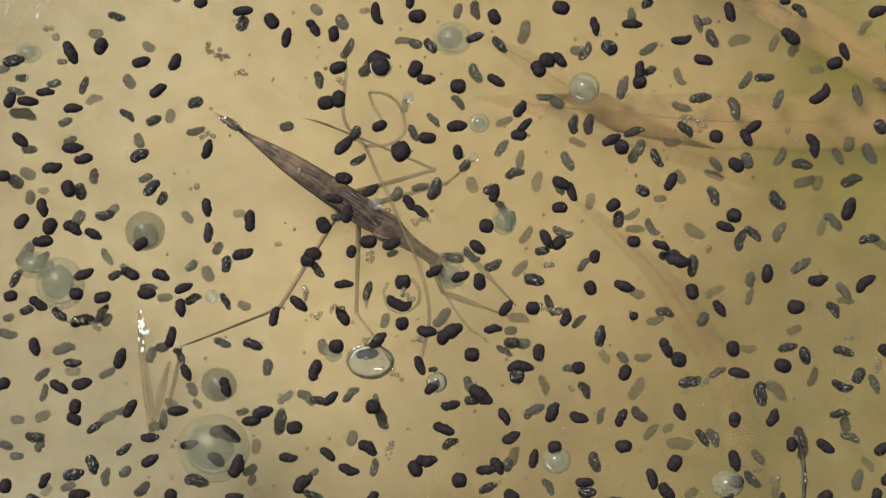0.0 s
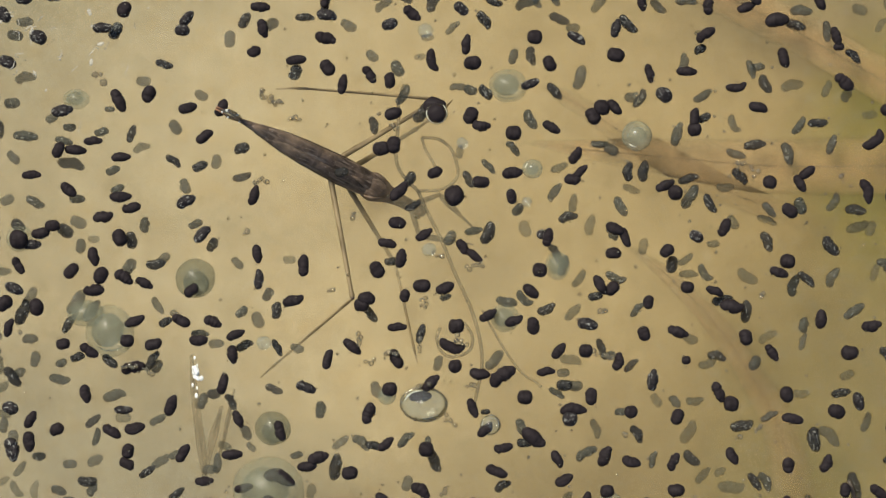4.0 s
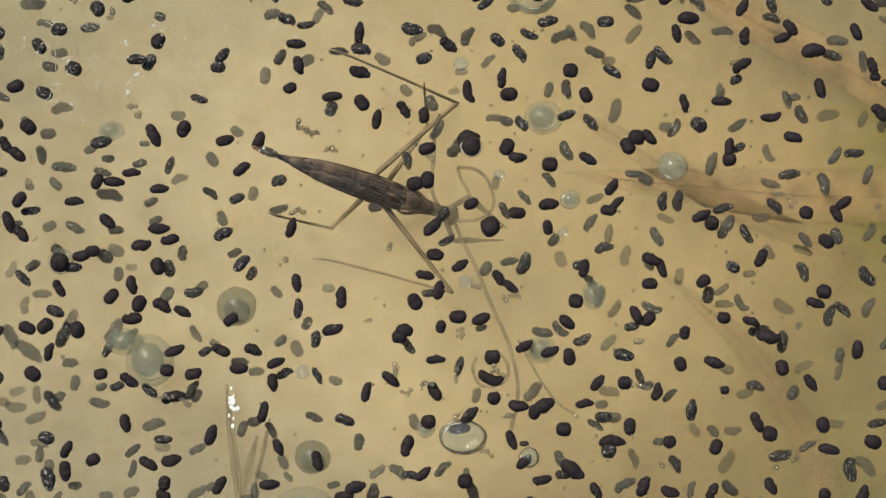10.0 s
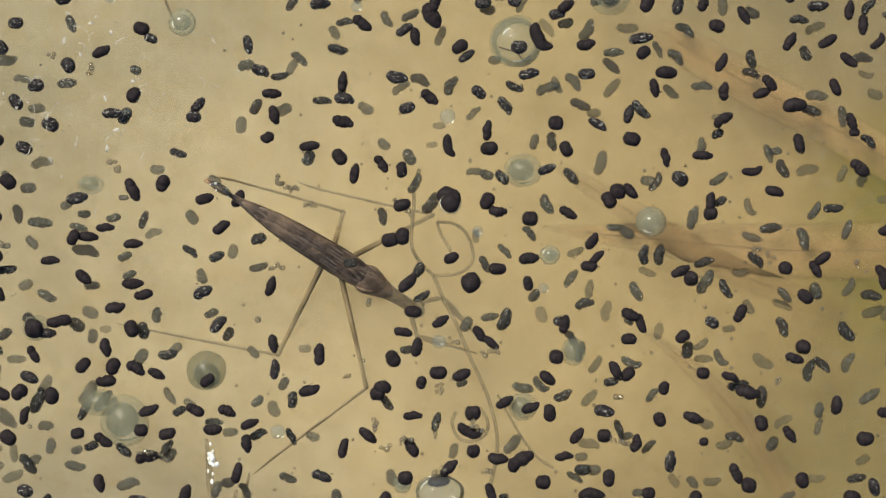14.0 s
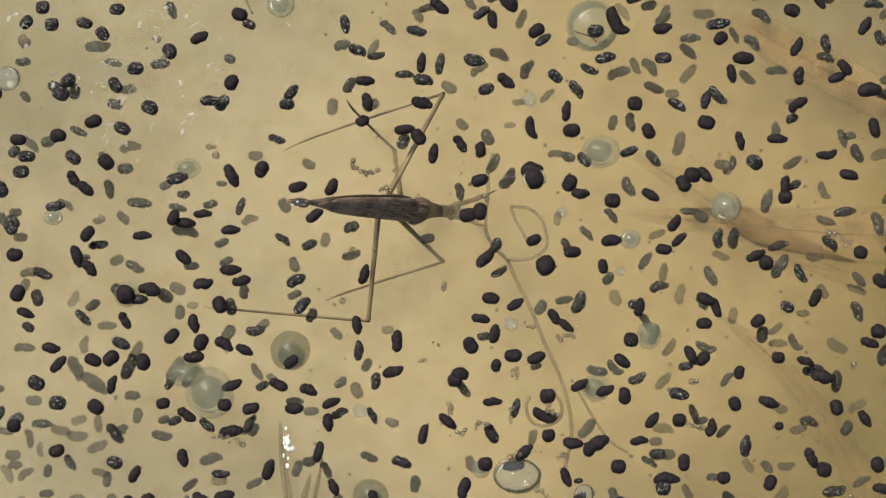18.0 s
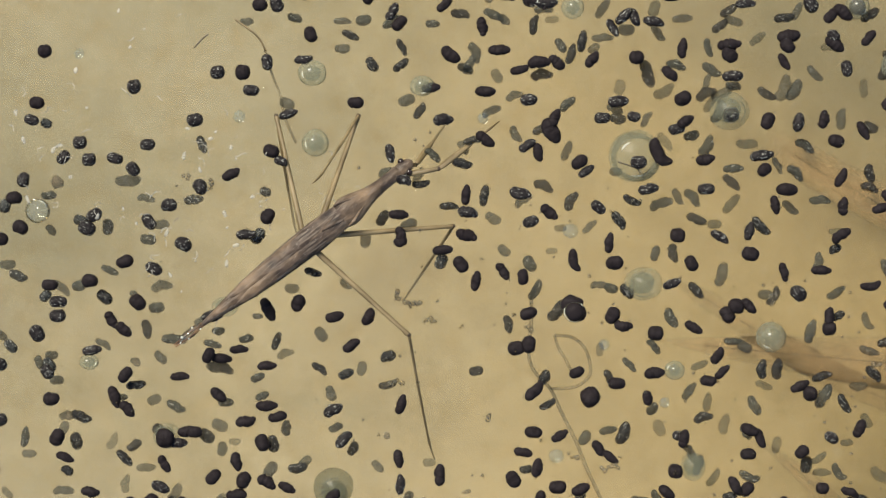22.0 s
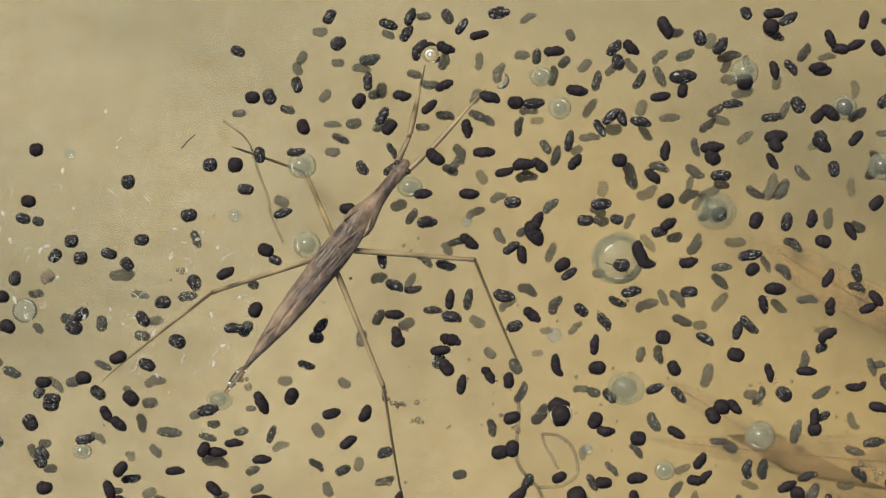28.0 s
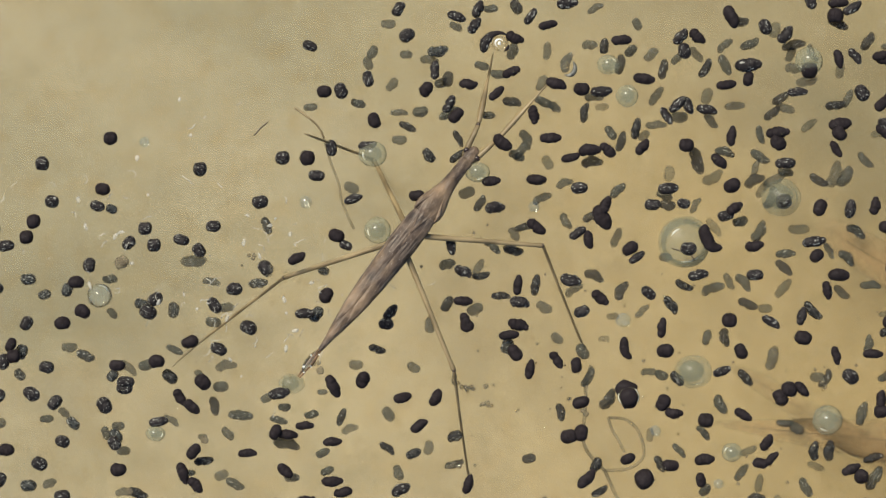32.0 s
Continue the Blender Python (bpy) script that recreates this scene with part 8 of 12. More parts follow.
    walk(upper['hind_left'], [
        (0, pose(-0.00216, 0.00144, -0.00126, 10.7, 29.4, 39.4)),
        (0.5, pose(-0.00216, 0.00144, -0.00126, 8.8, 31.1, 35.6)),
        (1, pose(-0.00216, 0.00144, -0.00126, 12.8, 31.5, 43.3)),
        (1.5, pose(-0.00216, 0.00144, -0.00126, 30.3, 31.8, 75.9)),
        (2, pose(-0.00216, 0.00144, -0.00126, 34.4, 27.6, 84.1)),
        (2.5, pose(-0.00216, 0.00144, -0.00126, 32.5, 31.0, 80.3)),
        (3, pose(-0.00216, 0.00144, -0.00126, 23.2, 24.3, 60.5)),
        (3.5, pose(-0.00216, 0.00144, -0.00126, 19.9, 13.1, 50.1)),
        (4, pose(-0.00216, 0.00144, -0.00126, 20.1, -4.6, 53.2)),
        (4.5, pose(-0.00216, 0.00144, -0.00126, 20.3, -4.6, 50.5)),
        (6.5, pose(-0.00216, 0.00144, -0.00126, 20.0, -1.3, 56.5)),
        (7, pose(-0.00216, 0.00144, -0.00126, 20.3, 8.5, 60.5)),
        (7.5, pose(-0.00216, 0.00144, -0.00126, 19.5, 6.8, 54.9)),
        (8, pose(-0.00216, 0.00144, -0.00126, 19.6, 1.9, 55.5)),
        (8.5, pose(-0.00216, 0.00144, -0.00126, 19.5, 2.5, 53.0)),
        (9, pose(-0.00216, 0.00144, -0.00126, 19.9, 8.1, 58.1)),
        (9.5, pose(-0.00216, 0.00144, -0.00126, 19.9, -8.6, 58.0)),
        (10, pose(-0.00216, 0.00144, -0.00126, 20.4, -4.5, 53.9)),
        (10.5, pose(-0.00216, 0.00144, -0.00126, 20.5, 23.5, 54.5)),
        (11, pose(-0.00216, 0.00144, -0.00126, 12.3, 48.9, 41.1)),
        (11.5, pose(-0.00216, 0.00144, -0.00126, 14.9, 30.4, 45.1)),
        (12, pose(-0.00216, 0.00144, -0.00126, 14.8, 12.9, 44.7)),
        (12.5, pose(-0.00216, 0.00144, -0.00126, 19.1, 30.6, 56.3)),
        (13, pose(-0.00216, 0.00144, -0.00126, 20.7, 50.6, 58.7)),
        (13.5, pose(-0.00216, 0.00144, -0.00126, 7.0, 61.9, 42.3)),
        (14, pose(-0.00216, 0.00144, -0.00126, -0.3, 60.2, 34.0)),
        (14.5, pose(-0.00216, 0.00144, -0.00126, 26.8, 20.0, 72.6)),
        (15.5, pose(-0.00216, 0.00144, -0.00126, 38.1, 52.9, 90.8)),
        (16.5, pose(-0.00216, 0.00144, -0.00126, 113.7, 71.6, 172.5)),
        (17, pose(-0.00216, 0.00144, -0.00126, -172.0, 63.3, -108.9)),
        (17.25, pose(-0.00216, 0.00144, -0.00126, -78.5, 83.5, -13.8)),
        (17.5, pose(-0.00216, 0.00144, -0.00126, -17.3, 61.1, 48.9)),
        (18, pose(-0.00216, 0.00144, -0.00126, -11.6, 20.7, 57.0)),
        (18.5, pose(-0.00216, 0.00144, -0.00126, -12.9, -8.7, 45.1)),
        (19, pose(-0.00216, 0.00144, -0.00126, -12.8, -4.2, 44.5)),
        (19.25, pose(-0.00216, 0.00144, -0.00126, -13.7, -13.4, 49.9)),
        (19.5, pose(-0.00216, 0.00144, -0.00126, -15.5, -21.0, 56.2)),
        (20, pose(-0.00216, 0.00144, -0.00126, -16.7, -18.3, 59.9)),
        (20.5, pose(-0.00216, 0.00144, -0.00126, -14.1, -16.2, 50.9)),
        (21, pose(-0.00216, 0.00144, -0.00126, -14.0, -13.1, 50.6)),
        (21.5, pose(-0.00216, 0.00144, -0.00126, -14.1, 0.0, 51.2)),
        (22, pose(-0.00216, 0.00144, -0.00126, -13.3, 7.7, 63.1)),
        (22.25, pose(-0.00216, 0.00144, -0.00126, -7.7, 26.9, 81.4)),
        (22.5, pose(-0.00216, 0.00144, -0.00126, 8.7, 44.6, 108.9)),
        (22.75, pose(-0.00216, 0.00144, -0.00126, 19.2, 22.2, 127.5)),
        (23, pose(-0.00216, 0.00144, -0.00126, 22.1, -0.0, 142.0)),
        (23.25, pose(-0.00216, 0.00144, -0.00126, 21.8, 20.1, 140.3)),
        (23.5, pose(-0.00216, 0.00144, -0.00126, 21.5, 41.8, 139.7)),
        (24, pose(-0.00216, 0.00144, -0.00126, -23.3, 40.9, 75.8)),
        (24.5, pose(-0.00216, 0.00144, -0.00126, -19.5, 46.4, 81.3)),
        (25.5, pose(-0.00216, 0.00144, -0.00126, 5.4, 42.5, 116.3)),
        (26.5, pose(-0.00216, 0.00144, -0.00126, 23.2, 30.9, 145.5)),
        (28, pose(-0.00216, 0.00144, -0.00126, 20.1, 35.7, 139.8)),
        (32, pose(-0.00216, 0.00144, -0.00126, 20.1, 35.7, 139.8))])
    walk(lower['hind_left'], [
        (0, pose(0.02025, 0.00000, 0.00000, 68.7, 18.3, 153.5)),
        (0.5, pose(0.02025, 0.00000, 0.00000, 69.7, 10.0, 157.7)),
        (1, pose(0.02025, 0.00000, 0.00000, 68.9, 7.8, 152.3)),
        (1.5, pose(0.02025, 0.00000, 0.00000, 63.4, 14.6, 124.5)),
        (2, pose(0.02025, 0.00000, 0.00000, 60.2, 11.0, 110.4)),
        (2.5, pose(0.02025, 0.00000, 0.00000, 62.4, 25.4, 117.3)),
        (3, pose(0.02025, 0.00000, 0.00000, 72.3, 31.7, 137.8)),
        (3.5, pose(0.02025, 0.00000, 0.00000, 79.7, 26.6, 153.0)),
        (4, pose(0.02025, 0.00000, 0.00000, 81.5, 24.9, 157.1)),
        (4.5, pose(0.02025, 0.00000, 0.00000, 78.8, 23.5, 150.4)),
        (6.5, pose(0.02025, 0.00000, 0.00000, 65.9, 24.8, 119.6)),
        (7, pose(0.02025, 0.00000, 0.00000, 65.1, 22.6, 117.5)),
        (7.5, pose(0.02025, 0.00000, 0.00000, 68.0, 27.4, 124.5)),
        (8, pose(0.02025, 0.00000, 0.00000, 67.6, 32.7, 123.7)),
        (8.5, pose(0.02025, 0.00000, 0.00000, 69.0, 29.2, 126.4)),
        (9, pose(0.02025, 0.00000, 0.00000, 68.2, 25.9, 124.7)),
        (9.5, pose(0.02025, 0.00000, 0.00000, 66.1, 26.7, 120.0)),
        (10, pose(0.02025, 0.00000, 0.00000, 69.4, 24.3, 127.5)),
        (10.5, pose(0.02025, 0.00000, 0.00000, 72.3, 38.4, 133.1)),
        (11, pose(0.02025, 0.00000, 0.00000, 74.7, 54.7, 136.4)),
        (11.5, pose(0.02025, 0.00000, 0.00000, 79.2, 34.7, 142.6)),
        (12, pose(0.02025, 0.00000, 0.00000, 80.2, 19.7, 144.9)),
        (12.5, pose(0.02025, 0.00000, 0.00000, 70.3, 27.9, 120.7)),
        (13, pose(0.02025, 0.00000, 0.00000, 65.6, 25.6, 110.3)),
        (13.5, pose(0.02025, 0.00000, 0.00000, 79.0, 37.2, 135.5)),
        (14, pose(0.02025, 0.00000, 0.00000, 86.7, 49.6, 146.6)),
        (14.5, pose(0.02025, 0.00000, 0.00000, 88.8, 21.3, 150.1)),
        (15.5, pose(0.02025, 0.00000, 0.00000, 96.1, 50.8, 162.0)),
        (16.5, pose(0.02025, 0.00000, 0.00000, 163.7, 85.2, -128.7)),
        (17, pose(0.02025, 0.00000, 0.00000, -167.9, 53.0, -99.5)),
        (17.25, pose(0.02025, 0.00000, 0.00000, 158.3, 65.5, -138.3)),
        (17.5, pose(0.02025, 0.00000, 0.00000, 110.1, 57.2, 167.8)),
        (18, pose(0.02025, 0.00000, 0.00000, 108.7, 45.2, 166.0)),
        (18.5, pose(0.02025, 0.00000, 0.00000, 107.0, -9.1, 161.0)),
        (19, pose(0.02025, 0.00000, 0.00000, 104.5, -16.6, 172.0)),
        (19.25, pose(0.02025, 0.00000, 0.00000, 104.8, 10.5, 167.6)),
        (19.5, pose(0.02025, 0.00000, 0.00000, 103.4, 40.3, 164.6)),
        (20, pose(0.02025, 0.00000, 0.00000, 97.1, 22.1, 152.5)),
        (20.5, pose(0.02025, 0.00000, 0.00000, 98.8, 23.4, 157.0)),
        (21, pose(0.02025, 0.00000, 0.00000, 101.3, 28.1, 162.8)),
        (21.5, pose(0.02025, 0.00000, 0.00000, 98.0, 35.1, 156.4)),
        (22, pose(0.02025, 0.00000, 0.00000, 106.0, 53.6, 167.7)),
        (22.25, pose(0.02025, 0.00000, 0.00000, 91.4, 21.6, 144.9)),
        (22.5, pose(0.02025, 0.00000, 0.00000, 89.6, -9.0, 129.4)),
        (22.75, pose(0.02025, 0.00000, 0.00000, 90.0, 8.2, 78.8)),
        (23, pose(0.02025, 0.00000, 0.00000, 68.1, 45.4, 34.5)),
        (23.25, pose(0.02025, 0.00000, 0.00000, 70.9, -9.4, 42.4)),
        (23.5, pose(0.02025, 0.00000, 0.00000, 47.4, -54.8, 82.0)),
        (24, pose(0.02025, 0.00000, 0.00000, 51.4, -63.6, 77.3)),
        (24.5, pose(0.02025, 0.00000, 0.00000, 30.8, -68.4, 99.9)),
        (25.5, pose(0.02025, 0.00000, 0.00000, 83.8, -28.8, 35.8)),
        (26.5, pose(0.02025, 0.00000, 0.00000, 87.1, 18.9, 1.9)),
        (28, pose(0.02025, 0.00000, 0.00000, 89.8, 13.6, 11.6)),
        (32, pose(0.02025, 0.00000, 0.00000, 89.8, 13.6, 11.6))])
    walk(upper['mid_left'], [
        (0, pose(0.00153, 0.00144, -0.00126, 11.5, 32.6, 37.8)),
        (0.5, pose(0.00153, 0.00144, -0.00126, 9.3, 38.3, 34.1)),
        (1, pose(0.00153, 0.00144, -0.00126, 17.8, 43.6, 47.1)),
        (1.5, pose(0.00153, 0.00144, -0.00126, 17.5, 28.2, 46.5)),
        (2, pose(0.00153, 0.00144, -0.00126, 8.3, 9.0, 18.5)),
        (2.5, pose(0.00153, 0.00144, -0.00126, 9.8, 15.9, 25.6)),
        (3, pose(0.00153, 0.00144, -0.00126, 7.7, 9.4, 16.1)),
        (3.5, pose(0.00153, 0.00144, -0.00126, 9.6, 11.8, 26.4)),
        (4, pose(0.00153, 0.00144, -0.00126, 12.4, 23.2, 35.4)),
        (4.5, pose(0.00153, 0.00144, -0.00126, 10.1, 19.9, 29.3)),
        (6.5, pose(0.00153, 0.00144, -0.00126, 7.0, 13.9, 18.8)),
        (7, pose(0.00153, 0.00144, -0.00126, 7.5, 18.3, 20.4)),
        (7.5, pose(0.00153, 0.00144, -0.00126, 8.5, 15.9, 23.8)),
        (8, pose(0.00153, 0.00144, -0.00126, 10.3, 14.7, 30.9)),
        (8.5, pose(0.00153, 0.00144, -0.00126, 12.5, 12.6, 39.8)),
        (9, pose(0.00153, 0.00144, -0.00126, 16.7, 13.1, 58.4)),
        (9.5, pose(0.00153, 0.00144, -0.00126, 14.1, 13.4, 47.2)),
        (10, pose(0.00153, 0.00144, -0.00126, 11.5, 26.4, 39.8)),
        (10.5, pose(0.00153, 0.00144, -0.00126, 12.3, 38.3, 41.2)),
        (11, pose(0.00153, 0.00144, -0.00126, 7.4, 51.0, 34.2)),
        (11.5, pose(0.00153, 0.00144, -0.00126, 11.9, 38.3, 40.6)),
        (12, pose(0.00153, 0.00144, -0.00126, 13.1, 26.8, 42.8)),
        (12.5, pose(0.00153, 0.00144, -0.00126, 9.6, 29.2, 35.5)),
        (13, pose(0.00153, 0.00144, -0.00126, -0.9, 31.3, 14.8)),
        (13.5, pose(0.00153, 0.00144, -0.00126, 5.8, 32.5, 27.4)),
        (13.75, pose(0.00153, 0.00144, -0.00126, 10.2, 25.5, 36.4)),
        (14, pose(0.00153, 0.00144, -0.00126, 13.4, 20.1, 44.7)),
        (14.5, pose(0.00153, 0.00144, -0.00126, 8.6, 25.3, 32.3)),
        (16.5, pose(0.00153, 0.00144, -0.00126, -12.6, 71.0, 6.2)),
        (17, pose(0.00153, 0.00144, -0.00126, -44.6, 37.5, -31.1)),
        (17.5, pose(0.00153, 0.00144, -0.00126, -32.5, 38.0, -11.6)),
        (18, pose(0.00153, 0.00144, -0.00126, -24.2, 44.1, 1.0)),
        (18.5, pose(0.00153, 0.00144, -0.00126, -16.9, 37.8, 12.2)),
        (19, pose(0.00153, 0.00144, -0.00126, -21.6, 36.0, 4.4)),
        (19.5, pose(0.00153, 0.00144, -0.00126, -17.6, 29.5, 11.7)),
        (20, pose(0.00153, 0.00144, -0.00126, -19.6, 30.3, 7.8)),
        (20.5, pose(0.00153, 0.00144, -0.00126, -24.0, 46.1, 0.8)),
        (21, pose(0.00153, 0.00144, -0.00126, -23.6, 54.7, 1.3)),
        (21.5, pose(0.00153, 0.00144, -0.00126, -3.4, 54.8, 25.9)),
        (22, pose(0.00153, 0.00144, -0.00126, -0.2, 16.5, 31.1)),
        (22.5, pose(0.00153, 0.00144, -0.00126, 10.4, 32.2, 56.2)),
        (22.75, pose(0.00153, 0.00144, -0.00126, 14.0, 25.7, 63.6)),
        (23, pose(0.00153, 0.00144, -0.00126, 17.0, 20.9, 71.1)),
        (23.25, pose(0.00153, 0.00144, -0.00126, 20.0, 32.3, 77.8)),
        (23.5, pose(0.00153, 0.00144, -0.00126, 26.5, 45.2, 88.0)),
        (23.75, pose(0.00153, 0.00144, -0.00126, 26.4, 21.4, 87.9)),
        (24, pose(0.00153, 0.00144, -0.00126, 26.6, -0.4, 88.9)),
        (24.5, pose(0.00153, 0.00144, -0.00126, 23.7, 18.8, 71.4)),
        (25.5, pose(0.00153, 0.00144, -0.00126, 19.6, 31.5, 61.7)),
        (26.5, pose(0.00153, 0.00144, -0.00126, 11.9, 45.4, 49.5)),
        (28, pose(0.00153, 0.00144, -0.00126, 11.6, 43.1, 49.1)),
        (32, pose(0.00153, 0.00144, -0.00126, 11.6, 43.1, 49.1))])
    walk(lower['mid_left'], [
        (0, pose(0.02025, 0.00000, 0.00000, -94.3, -40.1, 142.6)),
        (0.5, pose(0.02025, 0.00000, 0.00000, -99.4, -34.7, 150.9)),
        (1, pose(0.02025, 0.00000, 0.00000, -99.5, -25.1, 151.3)),
        (1.5, pose(0.02025, 0.00000, 0.00000, -103.9, -23.2, 161.9)),
        (2, pose(0.02025, 0.00000, 0.00000, -115.6, -32.5, -173.5)),
        (2.5, pose(0.02025, 0.00000, 0.00000, -106.6, -38.3, 171.0)),
        (3, pose(0.02025, 0.00000, 0.00000, -93.2, -57.0, 153.3)),
        (3.5, pose(0.02025, 0.00000, 0.00000, -84.8, -48.2, 142.7)),
        (4, pose(0.02025, 0.00000, 0.00000, -79.1, -31.6, 133.9)),
        (4.5, pose(0.02025, 0.00000, 0.00000, -81.7, -35.0, 138.7)),
        (6.5, pose(0.02025, 0.00000, 0.00000, -89.1, -41.3, 150.6)),
        (7, pose(0.02025, 0.00000, 0.00000, -88.0, -42.0, 149.0)),
        (7.5, pose(0.02025, 0.00000, 0.00000, -86.2, -29.7, 145.9)),
        (8, pose(0.02025, 0.00000, 0.00000, -83.4, -16.3, 138.8)),
        (8.5, pose(0.02025, 0.00000, 0.00000, -81.7, -9.8, 131.4)),
        (9, pose(0.02025, 0.00000, 0.00000, -80.1, -3.5, 117.2)),
        (9.5, pose(0.02025, 0.00000, 0.00000, -80.6, -8.7, 122.3)),
        (10, pose(0.02025, 0.00000, 0.00000, -82.6, -11.9, 133.2)),
        (10.5, pose(0.02025, 0.00000, 0.00000, -82.2, 3.8, 128.0)),
        (11, pose(0.02025, 0.00000, 0.00000, -82.5, 20.0, 126.8)),
        (11.5, pose(0.02025, 0.00000, 0.00000, -82.0, 10.5, 128.5)),
        (12, pose(0.02025, 0.00000, 0.00000, -81.9, 5.4, 129.0)),
        (12.5, pose(0.02025, 0.00000, 0.00000, -83.1, -13.2, 146.2)),
        (13, pose(0.02025, 0.00000, 0.00000, -96.2, -34.7, 177.1)),
        (13.5, pose(0.02025, 0.00000, 0.00000, -94.2, -2.0, 171.0)),
        (13.75, pose(0.02025, 0.00000, 0.00000, -95.1, 23.8, 166.3)),
        (14, pose(0.02025, 0.00000, 0.00000, -94.4, 53.7, 167.4)),
        (14.5, pose(0.02025, 0.00000, 0.00000, -102.9, 13.2, 153.0)),
        (16.5, pose(0.02025, 0.00000, 0.00000, -110.7, 36.5, 134.9)),
        (17, pose(0.02025, 0.00000, 0.00000, -89.5, 52.1, 164.6)),
        (17.5, pose(0.02025, 0.00000, 0.00000, -103.3, 37.3, 145.2)),
        (18, pose(0.02025, 0.00000, 0.00000, -106.6, 25.2, 139.0)),
        (18.5, pose(0.02025, 0.00000, 0.00000, -103.4, -13.7, 168.7)),
        (19, pose(0.02025, 0.00000, 0.00000, -111.5, -24.9, -167.3)),
        (19.5, pose(0.02025, 0.00000, 0.00000, -109.8, -28.5, -171.1)),
        (20, pose(0.02025, 0.00000, 0.00000, -111.9, -27.6, -166.5)),
        (20.5, pose(0.02025, 0.00000, 0.00000, -109.8, -18.1, -171.9)),
        (21, pose(0.02025, 0.00000, 0.00000, -107.1, -14.6, 178.6)),
        (21.5, pose(0.02025, 0.00000, 0.00000, -106.8, -23.8, 177.6)),
        (22, pose(0.02025, 0.00000, 0.00000, -103.7, -28.2, 170.5)),
        (22.5, pose(0.02025, 0.00000, 0.00000, -69.1, -35.7, 109.7)),
        (22.75, pose(0.02025, 0.00000, 0.00000, -46.8, -19.7, 64.1)),
        (23, pose(0.02025, 0.00000, 0.00000, -42.9, 7.2, 29.9)),
        (23.25, pose(0.02025, 0.00000, 0.00000, -45.4, -19.4, 52.4)),
        (23.5, pose(0.02025, 0.00000, 0.00000, -60.4, -30.3, 87.0)),
        (23.75, pose(0.02025, 0.00000, 0.00000, -54.1, 6.9, 58.2)),
        (24, pose(0.02025, 0.00000, 0.00000, -55.5, 53.1, 55.6)),
        (24.5, pose(0.02025, 0.00000, 0.00000, -66.9, 52.7, 41.3)),
        (25.5, pose(0.02025, 0.00000, 0.00000, -51.0, 2.5, 71.9)),
        (26.5, pose(0.02025, 0.00000, 0.00000, -79.9, -30.5, 126.5)),
        (28, pose(0.02025, 0.00000, 0.00000, -79.9, -30.5, 126.5)),
        (32, pose(0.02025, 0.00000, 0.00000, -79.9, -30.5, 126.5))])
